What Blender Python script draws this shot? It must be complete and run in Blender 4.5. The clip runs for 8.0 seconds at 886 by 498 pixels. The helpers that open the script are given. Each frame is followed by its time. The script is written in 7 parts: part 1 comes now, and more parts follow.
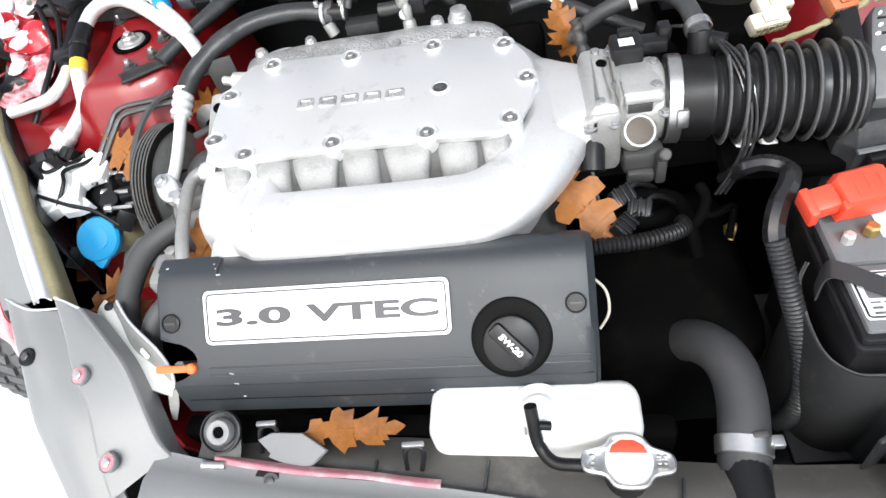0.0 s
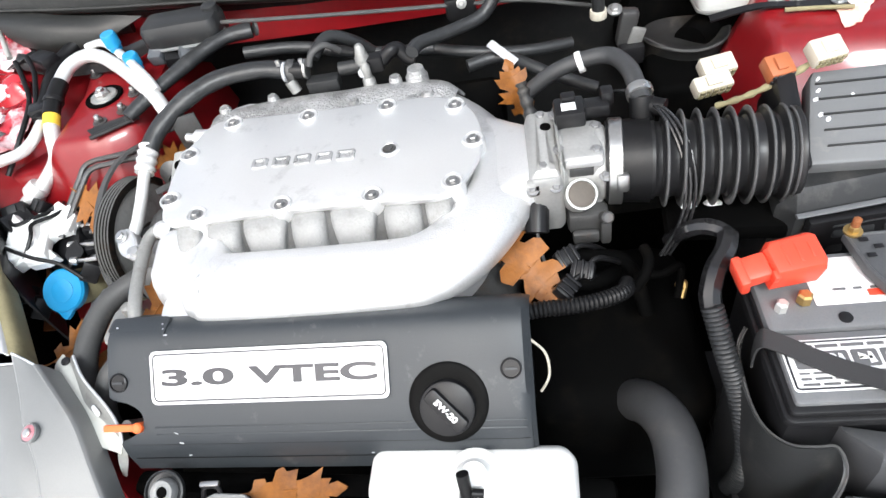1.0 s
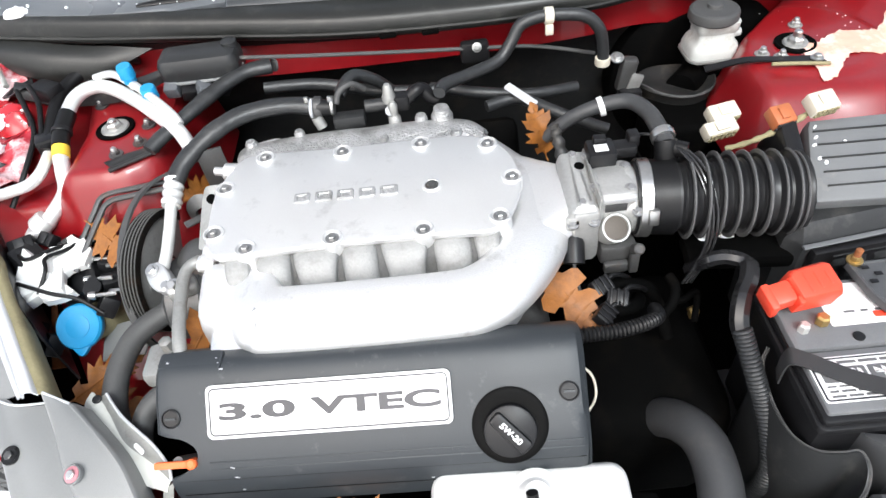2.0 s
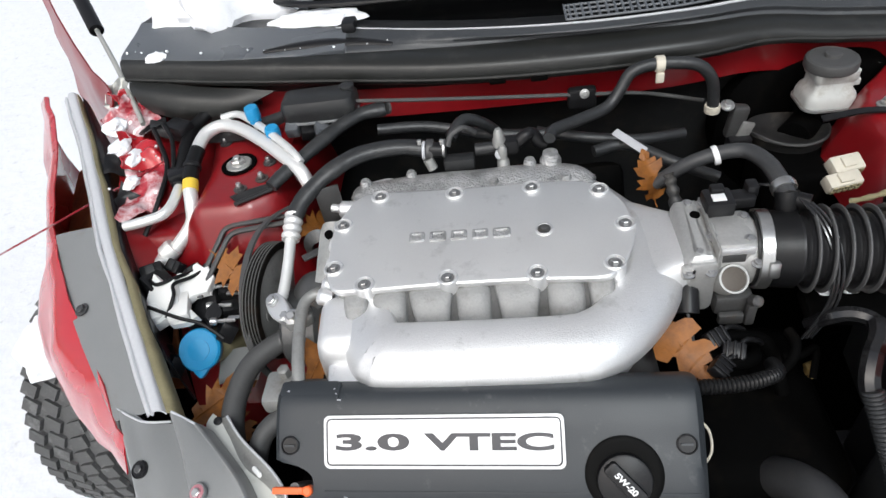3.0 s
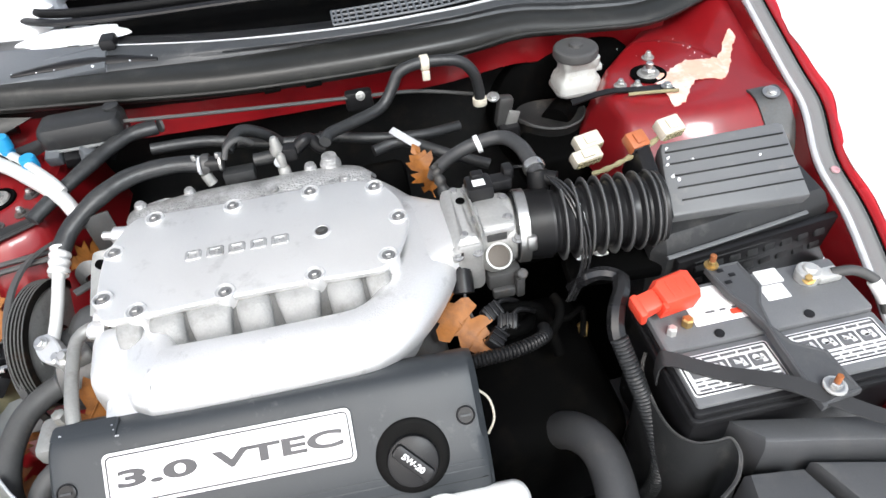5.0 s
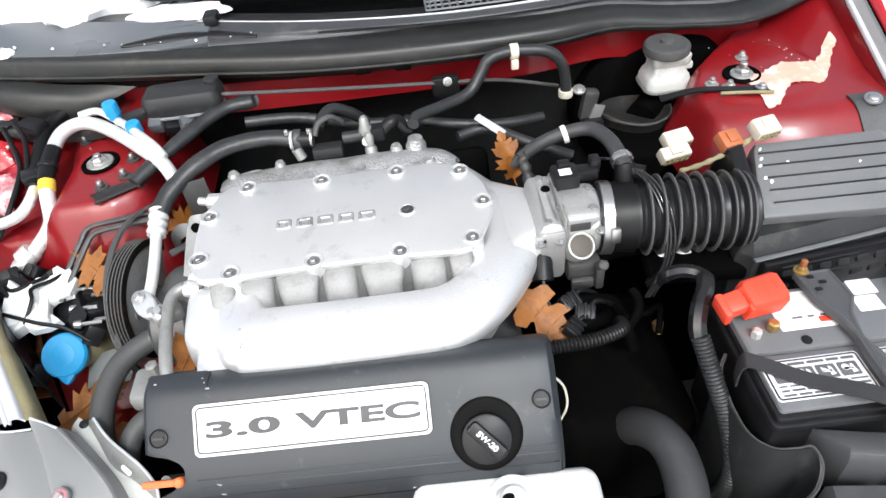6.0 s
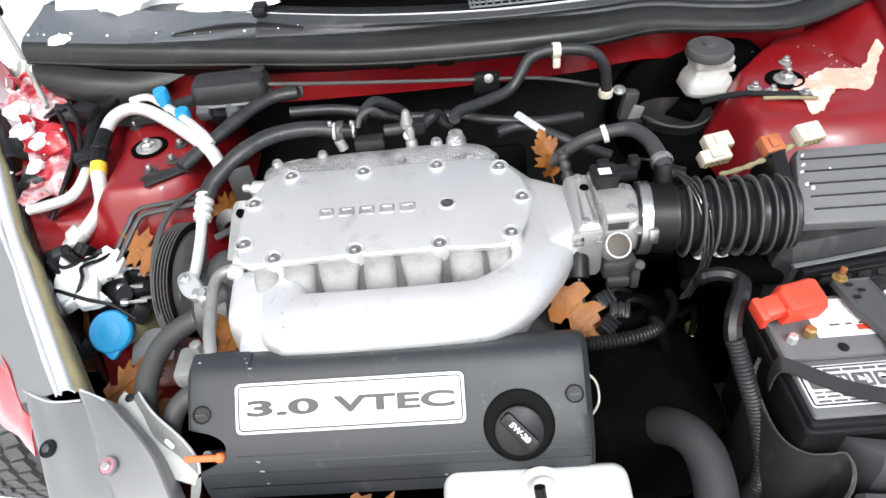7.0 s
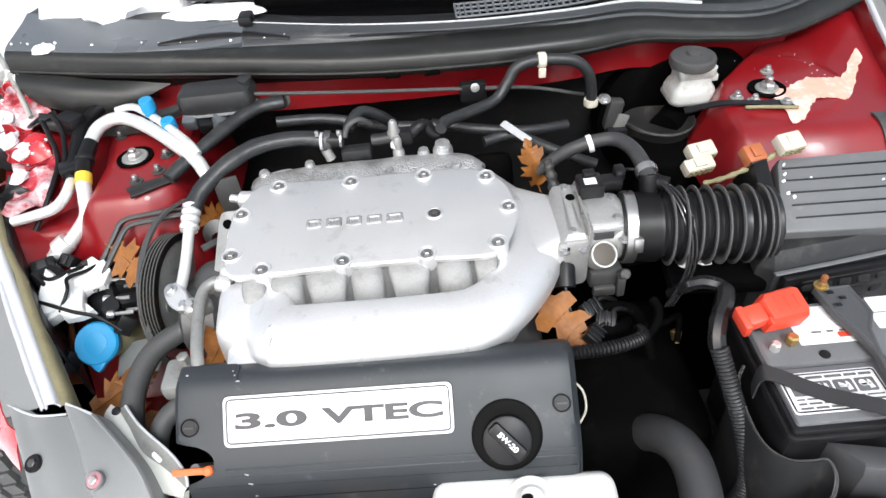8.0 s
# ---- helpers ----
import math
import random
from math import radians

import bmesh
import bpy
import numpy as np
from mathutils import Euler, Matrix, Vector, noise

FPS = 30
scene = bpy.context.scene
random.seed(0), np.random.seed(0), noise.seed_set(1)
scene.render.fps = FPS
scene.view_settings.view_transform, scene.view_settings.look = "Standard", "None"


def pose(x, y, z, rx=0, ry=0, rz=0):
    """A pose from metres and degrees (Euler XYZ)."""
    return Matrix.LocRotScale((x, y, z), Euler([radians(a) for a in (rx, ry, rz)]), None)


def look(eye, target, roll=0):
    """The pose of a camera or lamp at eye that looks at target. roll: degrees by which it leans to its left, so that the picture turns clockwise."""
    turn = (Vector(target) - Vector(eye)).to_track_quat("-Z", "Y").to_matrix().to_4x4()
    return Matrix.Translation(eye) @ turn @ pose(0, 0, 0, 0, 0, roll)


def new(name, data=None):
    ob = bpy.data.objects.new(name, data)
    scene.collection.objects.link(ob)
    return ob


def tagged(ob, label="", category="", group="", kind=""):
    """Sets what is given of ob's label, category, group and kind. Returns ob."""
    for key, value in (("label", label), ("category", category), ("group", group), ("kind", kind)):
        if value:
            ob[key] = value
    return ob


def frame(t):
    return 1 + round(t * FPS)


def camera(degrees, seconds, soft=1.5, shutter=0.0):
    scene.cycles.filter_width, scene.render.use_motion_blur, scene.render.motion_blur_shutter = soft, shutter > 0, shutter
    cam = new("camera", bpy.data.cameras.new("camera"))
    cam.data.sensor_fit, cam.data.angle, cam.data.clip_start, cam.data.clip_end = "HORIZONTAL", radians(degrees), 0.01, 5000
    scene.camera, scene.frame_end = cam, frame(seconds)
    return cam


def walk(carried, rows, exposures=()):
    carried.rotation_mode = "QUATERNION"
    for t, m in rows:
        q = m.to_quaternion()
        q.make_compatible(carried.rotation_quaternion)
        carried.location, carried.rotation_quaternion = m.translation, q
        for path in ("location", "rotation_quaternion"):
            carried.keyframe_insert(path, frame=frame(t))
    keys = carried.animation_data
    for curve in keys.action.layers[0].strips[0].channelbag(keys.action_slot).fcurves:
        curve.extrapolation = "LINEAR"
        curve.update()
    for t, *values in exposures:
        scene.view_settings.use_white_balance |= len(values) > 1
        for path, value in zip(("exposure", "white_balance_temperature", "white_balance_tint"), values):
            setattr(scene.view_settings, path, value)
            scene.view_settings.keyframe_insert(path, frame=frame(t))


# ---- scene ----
cam = camera(69.9, 8.0, soft=1.5)
PATH = [
    (0, (0.043, -0.836, 1.329), (-0.225, 0.434, -0.192), -15.0),
    (0.5, (0.108, -0.813, 1.331), (-0.254, 0.464, -0.166), -15.6),
    (1, (0.12, -0.809, 1.349), (-0.175, 0.517, -0.119), -15.3),
    (1.5, (0.07, -0.823, 1.38), (0.048, 0.514, -0.107), -11.0),
    (2, (-0.014, -0.828, 1.4), (-0.066, 0.555, -0.043), -8.2),
    (2.2, (-0.052, -0.831, 1.416), (-0.229, 0.577, 0.006), -8.8),
    (3.3, (-0.07, -0.832, 1.426), (-0.315, 0.631, 0.084), -11.1),
    (3.5, (-0.036, -0.834, 1.42), (-0.172, 0.63, 0.064), -10.7),
    (4, (0.021, -0.844, 1.418), (0.113, 0.608, 0.046), -8.4),
    (4.2, (0.027, -0.846, 1.423), (0.166, 0.6, 0.049), -8.2),
    (5.3, (0.031, -0.862, 1.416), (0.22, 0.571, 0.034), -6.8),
    (5.5, (0.024, -0.865, 1.414), (0.181, 0.577, 0.037), -6.8),
    (6, (-0.013, -0.87, 1.418), (0.018, 0.583, 0.044), -7.1),
    (6.5, (-0.036, -0.881, 1.42), (-0.085, 0.576, 0.05), -6.3),
    (7, (-0.033, -0.882, 1.427), (-0.075, 0.569, 0.051), -6.9),
    (7.5, (-0.032, -0.879, 1.434), (-0.057, 0.57, 0.056), -6.8),
    (8, (-0.031, -0.878, 1.437), (-0.035, 0.576, 0.063), -6.2),
]
EXPOSURES = [(0.0, 0.96), (2.2, 0.9), (3.3, -0.08), (3.6, 0.12), (4.0, 0.78), (4.2, 0.82), (5.3, 0.82), (6.5, 0.78), (8.0, 0.69)]
walk(cam, [(t, look(eye, target, roll)) for t, eye, target, roll in PATH], exposures=EXPOSURES)

# ---- world, sun, exposure ----
world = bpy.data.worlds.new("overcast_sky")
scene.world = world
world.use_nodes = True
wn, wl = world.node_tree.nodes, world.node_tree.links
bg = wn["Background"]
sky = wn.new("ShaderNodeTexSky")
sky.sky_type = "NISHITA"
sky.sun_disc = False
sky.sun_elevation, sky.sun_rotation = radians(48), radians(200)
sky.dust_density = 4.0
hsv = wn.new("ShaderNodeHueSaturation")
hsv.inputs["Saturation"].default_value = 0.48
wl.new(sky.outputs[0], hsv.inputs["Color"])
wl.new(hsv.outputs[0], bg.inputs["Color"])
bg.inputs["Strength"].default_value = 0.15
sun = new("sun", bpy.data.lights.new("sun", "SUN"))
sun.data.energy, sun.data.angle, sun.data.color = 1.5, radians(14), (0.90, 0.97, 1.0)
sun.matrix_world = look((0.6, -1.8, 3.2), (0, 0, 0.8))


# ---- materials ----
def mat(name, col, rough=0.5, metal=0.0, var=0.25, grain=120.0, patch=9.0, bump=0.15, coat=0.0, dirt=None, dirt_amount=0.0, spec=0.5, dist=0.0006):
    m = bpy.data.materials.new(name)
    m.use_nodes = True
    n, l = m.node_tree.nodes, m.node_tree.links
    b = n["Principled BSDF"]
    co = n.new("ShaderNodeTexCoord")
    fine, big = n.new("ShaderNodeTexNoise"), n.new("ShaderNodeTexNoise")
    fine.inputs["Scale"].default_value, fine.inputs["Detail"].default_value = grain, 3.0
    big.inputs["Scale"].default_value, big.inputs["Detail"].default_value = patch, 5.0
    for t in (fine, big):
        l.new(co.outputs["Object"], t.inputs["Vector"])
    mix = n.new("ShaderNodeMix")
    mix.data_type = "RGBA"
    mix.inputs["A"].default_value = (*[c * (1 - var) for c in col], 1)
    mix.inputs["B"].default_value = (*[min(1, c * (1 + var)) for c in col], 1)
    add = n.new("ShaderNodeMath")
    add.operation = "MULTIPLY_ADD"
    l.new(fine.outputs[0], add.inputs[0])
    add.inputs[1].default_value = 0.45
    half = n.new("ShaderNodeMath")
    half.operation = "MULTIPLY"
    l.new(big.outputs[0], half.inputs[0])
    half.inputs[1].default_value = 0.55
    l.new(half.outputs[0], add.inputs[2])
    l.new(add.outputs[0], mix.inputs["Factor"])
    colour = mix.outputs["Result"]
    if dirt:
        third = n.new("ShaderNodeTexNoise")
        third.inputs["Scale"].default_value, third.inputs["Detail"].default_value, third.inputs["Roughness"].default_value = 22.0, 8.0, 0.7
        l.new(co.outputs["Object"], third.inputs["Vector"])
        ramp = n.new("ShaderNodeMapRange")
        ramp.inputs["From Min"].default_value, ramp.inputs["From Max"].default_value = 0.62 - 0.3 * dirt_amount, 0.75 - 0.2 * dirt_amount
        l.new(third.outputs[0], ramp.inputs["Value"])
        cap = n.new("ShaderNodeMath")
        cap.operation = "MULTIPLY"
        cap.inputs[1].default_value = min(1.0, 0.5 + 0.5 * dirt_amount)
        l.new(ramp.outputs[0], cap.inputs[0])
        dm = n.new("ShaderNodeMix")
        dm.data_type = "RGBA"
        l.new(cap.outputs[0], dm.inputs["Factor"])
        l.new(colour, dm.inputs["A"])
        dm.inputs["B"].default_value = (*dirt, 1)
        colour = dm.outputs["Result"]
    l.new(colour, b.inputs["Base Color"])
    rr = n.new("ShaderNodeMapRange")
    rr.inputs["To Min"].default_value, rr.inputs["To Max"].default_value = max(0.03, rough - 0.12), min(1, rough + 0.12)
    l.new(big.outputs[0], rr.inputs["Value"])
    l.new(rr.outputs[0], b.inputs["Roughness"])
    b.inputs["Metallic"].default_value = metal
    b.inputs["Specular IOR Level"].default_value = spec
    b.inputs["Coat Weight"].default_value = coat
    b.inputs["Coat Roughness"].default_value = 0.08
    if bump:
        bp = n.new("ShaderNodeBump")
        bp.inputs["Strength"].default_value, bp.inputs["Distance"].default_value = bump, dist
        l.new(fine.outputs[0], bp.inputs["Height"])
        l.new(bp.outputs[0], b.inputs["Normal"])
    return m


M = dict(
    red=mat("red_body_paint", (0.215, 0.0045, 0.0075), 0.38, 0.0, 0.25, 60, 7, 0.08, 0.35, (0.20, 0.045, 0.045), 0.14),
    red_out=mat("glossy_red_paint", (0.45, 0.012, 0.02), 0.25, 0.0, 0.12, 60, 5, 0.02, 0.8),
    alu=mat("cast_aluminium", (0.78, 0.78, 0.78), 0.46, 0.75, 0.12, 520, 16, 0.6, 0, (0.42, 0.42, 0.40), 0.14),
    alu_rough=mat("speckled_rough_casting", (0.52, 0.52, 0.52), 0.5, 0.7, 0.4, 260, 40, 1.0, 0, (0.22, 0.22, 0.21), 0.5, dist=0.003),
    alu_body=mat("machined_throttle_aluminium", (0.47, 0.47, 0.46), 0.42, 0.6, 0.3, 260, 35, 0.4, 0, (0.20, 0.19, 0.16), 0.22),
    bolthead=mat("dull_bolt_steel", (0.33, 0.33, 0.33), 0.38, 0.8, 0.25, 300, 60, 0.2),
    foamwrap=mat("grey_black_foam_wrap", (0.022, 0.0232, 0.0245), 0.42, 0.0, 0.3, 160, 30, 0.5, 0, (0.05, 0.05, 0.05), 0.25, dist=0.0015),
    alu_plate=mat("machined_cast_aluminium_plate", (0.76, 0.76, 0.755), 0.42, 0.7, 0.10, 900, 14, 0.35, 0, (0.5, 0.5, 0.49), 0.16),
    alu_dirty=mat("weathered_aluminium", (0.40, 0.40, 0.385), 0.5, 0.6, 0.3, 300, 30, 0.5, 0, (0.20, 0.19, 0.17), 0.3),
    steel=mat("zinc_steel", (0.55, 0.55, 0.54), 0.32, 0.95, 0.25, 300, 40, 0.2),
    darksteel=mat("dark_steel", (0.10, 0.10, 0.10), 0.45, 0.6, 0.35, 300, 25, 0.3, 0, (0.14, 0.09, 0.06), 0.25),
    pipe=mat("brushed_aluminium_pipe", (0.78, 0.78, 0.765), 0.42, 0.5, 0.12, 400, 30, 0.15),
    cover=mat("dark_grey_cover_plastic", (0.026, 0.0305, 0.035), 0.46, 0.0, 0.2, 700, 12, 0.25, 0, (0.13, 0.13, 0.13), 0.06),
    hoserub=mat("grey_black_hose_rubber", (0.040, 0.041, 0.043), 0.46, 0.0, 0.3, 220, 24, 0.3, 0, (0.07, 0.068, 0.064), 0.3),
    shroud=mat("dusty_dark_shroud_plastic", (0.060, 0.057, 0.053), 0.48, 0.0, 0.35, 500, 16, 0.3, 0, (0.13, 0.12, 0.105), 0.3),
    capwell=mat("shade_black_well", (0.003, 0.003, 0.003), 0.5, 0.0, 0.3, 300, 20, 0.2, 0, (0.01, 0.009, 0.008), 0.3, spec=0.06),
    bulkhead=mat("dark_bulkhead_paint", (0.011, 0.0112, 0.0115), 0.6, 0.0, 0.6, 90, 9, 0.5, 0, (0.03, 0.027, 0.023), 0.35, spec=0.25),
    trim=mat("grey_trim_plastic", (0.20, 0.205, 0.205), 0.38, 0.0, 0.2, 800, 10, 0.3, 0, (0.18, 0.17, 0.16), 0.12),
    black=mat("black_plastic", (0.010, 0.010, 0.011), 0.38, 0.0, 0.3, 500, 15, 0.25, 0, (0.022, 0.021, 0.02), 0.12, spec=0.3),
    rubber=mat("black_rubber_hose", (0.006, 0.006, 0.0065), 0.40, 0.0, 0.3, 500, 25, 0.2, 0, (0.018, 0.017, 0.016), 0.12, spec=0.28),
    bellow=mat("black_bellows_rubber", (0.010, 0.010, 0.011), 0.40, 0.0, 0.3, 500, 25, 0.10, 0, (0.03, 0.03, 0.03), 0.3, spec=0.4),
    crest=mat("highlight_grey_rubber", (0.095, 0.095, 0.096), 0.42, 0.0, 0.35, 300, 40, 0.2, 0, (0.05, 0.05, 0.05), 0.3),
    greyrub=mat("grey_worn_rubber", (0.06, 0.06, 0.06), 0.6, 0.0, 0.25, 300, 25, 0.3, 0, (0.15, 0.13, 0.11), 0.2),
    air=mat("charcoal_airbox_plastic", (0.13, 0.135, 0.14), 0.5, 0.0, 0.2, 900, 14, 0.3, 0, (0.2, 0.2, 0.19), 0.1),
    # Base sunk to near black to carry the bay's deep shade, plus grime.
    bay=mat("shade_black_metal", (0.0015, 0.0015, 0.0015), 0.8, 0.0, 0.5, 150, 12, 0.5, 0, (0.006, 0.005, 0.004), 0.3, spec=0.04),
    batt=mat("sky_sheen_battery_plastic", (0.14, 0.144, 0.15), 0.34, 0.0, 0.3, 600, 18, 0.15, 0, (0.17, 0.17, 0.17), 0.3),
    white=mat("white_plastic", (0.80, 0.80, 0.78), 0.4, 0.0, 0.05, 300, 10, 0.1, 0, (0.62, 0.60, 0.56), 0.05),
    tank=mat("milky_tank_plastic", (0.82, 0.82, 0.80), 0.38, 0.0, 0.04, 200, 8, 0.05),
    label=mat("white_printed_label", (0.80, 0.80, 0.80), 0.5, 0.0, 0.05, 200, 20, 0.02),
    ink=mat("black_print", (0.03, 0.03, 0.035), 0.55, 0.0, 0.2, 300, 20, 0.02),
    badge=mat("silver_badge_face", (0.78, 0.78, 0.78), 0.42, 0.15, 0.06, 1200, 20, 0.1),
    letter=mat("grey_badge_lettering", (0.045, 0.045, 0.05), 0.4, 0.2, 0.15, 500, 20, 0.05),
    orange=mat("red_orange_terminal_plastic", (0.80, 0.07, 0.035), 0.45, 0.0, 0.12, 200, 25, 0.08),
    dip=mat("orange_handle_plastic", (0.85, 0.14, 0.03), 0.4, 0.0, 0.1, 200, 25, 0.05),
    blue=mat("blue_cap_plastic", (0.012, 0.26, 0.52), 0.4, 0.0, 0.12, 200, 25, 0.05),
    yellow=mat("yellow_tape", (0.75, 0.52, 0.05), 0.5, 0.0, 0.15, 200, 25, 0.05),
    leaf=mat("dry_brown_leaf", (0.25, 0.088, 0.012), 0.55, 0.0, 0.55, 160, 45, 0.9, 0, (0.09, 0.03, 0.008), 0.5),
    rust=mat("rusty_brown", (0.30, 0.10, 0.03), 0.8, 0.0, 0.5, 200, 30, 0.5, 0, (0.10, 0.04, 0.02), 0.4),
    brass=mat("brass_terminal", (0.55, 0.38, 0.15), 0.4, 0.9, 0.3, 300, 40, 0.2),
    lead=mat("lead_terminal", (0.62, 0.62, 0.60), 0.45, 0.6, 0.2, 300, 40, 0.3),
    foam=mat("yellowed_foam_strip", (0.26, 0.23, 0.13), 0.8, 0.0, 0.3, 250, 25, 0.5, 0, (0.15, 0.12, 0.07), 0.3),
    snow=mat("packed_snow", (0.86, 0.87, 0.89), 0.7, 0.0, 0.05, 60, 4, 0.6, dist=0.004),
    ground=mat("snowy_ground", (0.80, 0.81, 0.83), 0.8, 0.0, 0.08, 14, 1.2, 0.8, 0, (0.45, 0.45, 0.45), 0.12, dist=0.01),
    tyre=mat("tyre_rubber", (0.075, 0.075, 0.075), 0.75, 0.0, 0.3, 200, 20, 0.4, 0, (0.20, 0.20, 0.20), 0.3),
    cowl=mat("grey_cowl_plastic", (0.100, 0.108, 0.118), 0.30, 0.0, 0.2, 700, 10, 0.3, 0, (0.14, 0.14, 0.14), 0.1),
    seal=mat("dusty_rubber_seal", (0.014, 0.0145, 0.0135), 0.42, 0.0, 0.35, 300, 10, 0.3, 0, (0.045, 0.044, 0.040), 0.25),
    liner=mat("grey_hood_liner", (0.28, 0.28, 0.29), 0.9, 0.0, 0.15, 200, 8, 0.5),
    lip=mat("pale_grey_lip_paint", (0.50, 0.51, 0.53), 0.35, 0.0, 0.15, 200, 12, 0.1, 0.3),
    bent=mat("bent_pale_metal", (0.45, 0.45, 0.42), 0.45, 0.4, 0.3, 200, 25, 0.4, 0, (0.20, 0.18, 0.13), 0.2),
    portbrown=mat("brown_cast_face", (0.085, 0.072, 0.060), 0.6, 0.3, 0.25, 300, 40, 0.4),
    ceramic=mat("cream_connector_plastic", (0.58, 0.54, 0.45), 0.55, 0.0, 0.12, 200, 30, 0.1, 0, (0.3, 0.24, 0.15), 0.15),
    relay=mat("terracotta_connector_plastic", (0.40, 0.12, 0.045), 0.55, 0.0, 0.15, 200, 30, 0.1),
    torn=mat("glare_mottled_red_metal", (0.40, 0.03, 0.045), 0.22, 0.0, 0.4, 90, 14, 0.5, 1.0, (0.84, 0.78, 0.79), 0.58),
    groove=mat("worn_pulley_steel", (0.022, 0.020, 0.018), 0.34, 0.5, 0.4, 300, 40, 0.3, 0, (0.14, 0.08, 0.05), 0.3),
    boxgrey=mat("dark_grey_box_plastic", (0.020, 0.021, 0.022), 0.45, 0.0, 0.3, 600, 16, 0.3, 0, (0.07, 0.068, 0.064), 0.25),
    webbing=mat("flat_black_webbing", (0.030, 0.030, 0.031), 0.6, 0.0, 0.2, 700, 30, 0.4),
    gloss=mat("glossy_black_boot", (0.010, 0.010, 0.011), 0.24, 0.0, 0.3, 300, 25, 0.15, 0.4, (0.03, 0.03, 0.03), 0.2),
    milky=mat("stained_milky_plastic", (0.52, 0.53, 0.51), 0.35, 0.0, 0.12, 200, 18, 0.1, 0, (0.26, 0.23, 0.18), 0.3),
    dust=mat("dusty_black_shield", (0.016, 0.016, 0.016), 0.5, 0.0, 0.4, 300, 18, 0.4, 0, (0.085, 0.075, 0.062), 0.35),
    pipe_grey=mat("dull_grey_pipe", (0.30, 0.30, 0.29), 0.5, 0.5, 0.3, 300, 30, 0.3, 0, (0.14, 0.12, 0.10), 0.25),
    crushed=mat("scuffed_cream_paint", (0.54, 0.54, 0.50), 0.45, 0.0, 0.15, 120, 20, 0.2, 0, (0.36, 0.31, 0.22), 0.2),
    pink=mat("dusty_faded_red_paint", (0.42, 0.17, 0.20), 0.55, 0.0, 0.35, 120, 25, 0.3, 0, (0.55, 0.48, 0.48), 0.4),
    print=mat("grey_label_print", (0.12, 0.12, 0.125), 0.55, 0.0, 0.3, 300, 20, 0.02),
    sunpatch=mat("peach_sunlit_paint", (0.82, 0.42, 0.32), 0.6, 0.0, 0.25, 90, 18, 0.4, 0, (0.86, 0.76, 0.73), 0.5),
    runner=mat("shaded_matt_casting", (0.30, 0.30, 0.295), 0.6, 0.25, 0.3, 340, 40, 0.8, 0, (0.16, 0.155, 0.145), 0.3, dist=0.001),
    runner_shade=mat("shaded_casting_recess", (0.10, 0.10, 0.098), 0.7, 0.2, 0.35, 300, 40, 0.8, 0, (0.05, 0.047, 0.042), 0.4, dist=0.001),
    fuse=mat("worn_black_fuse_box_plastic", (0.068, 0.070, 0.074), 0.40, 0.0, 0.3, 600, 14, 0.25, 0, (0.10, 0.10, 0.10), 0.25),
    cowl_dark=mat("shaded_cowl_plastic", (0.040, 0.043, 0.047), 0.42, 0.0, 0.25, 700, 10, 0.3, 0, (0.10, 0.10, 0.10), 0.12),
)

glass = bpy.data.materials.new("windscreen_glass")
glass.use_nodes = True
gb = glass.node_tree.nodes["Principled BSDF"]
gb.inputs["Base Color"].default_value = (0.75, 0.82, 0.80, 1)
gb.inputs["Roughness"].default_value, gb.inputs["Transmission Weight"].default_value = 0.05, 0.9


# ---- mesh helpers ----
def part(name, bm, material, parent=None, label="", smooth=True):
    me = bpy.data.meshes.new(name)
    bmesh.ops.recalc_face_normals(bm, faces=bm.faces[:])
    for f in bm.faces:
        f.smooth = smooth
    bm.to_mesh(me)
    bm.free()
    if smooth:
        me.set_sharp_from_angle(angle=radians(38))
    me.materials.append(material)
    ob = new(name, me)
    ob.parent = parent
    if label:
        ob["label"] = label
    return ob


def thing(name, label, category, group="", kind=""):
    return tagged(new(name), label, category, group, kind)


def solo(name, bm, material, label, category, group="", kind=""):
    return tagged(part(name, bm, material), label, category, group, kind)


def join(*bms):
    out = bms[0]
    for b in bms[1:]:
        me = bpy.data.meshes.new("tmp")
        b.to_mesh(me)
        out.from_mesh(me)
        b.free()
        bpy.data.meshes.remove(me)
    return out


def put(bm, m):
    bmesh.ops.transform(bm, matrix=m, verts=bm.verts[:])
    return bm


def box(c, s, bevel=0.003, m=None, seg=2, taper=1.0):
    bm = bmesh.new()
    bmesh.ops.create_cube(bm, size=1.0)
    for v in bm.verts:
        k = taper if v.co.z > 0 else 1.0
        v.co = Vector((v.co.x * s[0] * k, v.co.y * s[1] * k, v.co.z * s[2]))
    if bevel:
        bmesh.ops.bevel(bm, geom=bm.edges[:], offset=bevel, segments=seg, affect="EDGES", profile=0.5)
    bmesh.ops.translate(bm, verts=bm.verts[:], vec=(0, 0, 0))
    return put(bm, Matrix.Translation(c) @ (m or Matrix()))


def spline(pts, sub=6):
    p = [Vector(q) for q in pts]
    if len(p) < 3:
        return p
    out = []
    for i in range(len(p) - 1):
        a, b, c, d = p[max(i - 1, 0)], p[i], p[i + 1], p[min(i + 2, len(p) - 1)]
        for k in range(sub):
            t = k / sub
            out.append(0.5 * ((2 * b) + (c - a) * t + (2 * a - 5 * b + 4 * c - d) * t * t + (3 * b - a - 3 * c + d) * t ** 3))
    return out + [p[-1]]


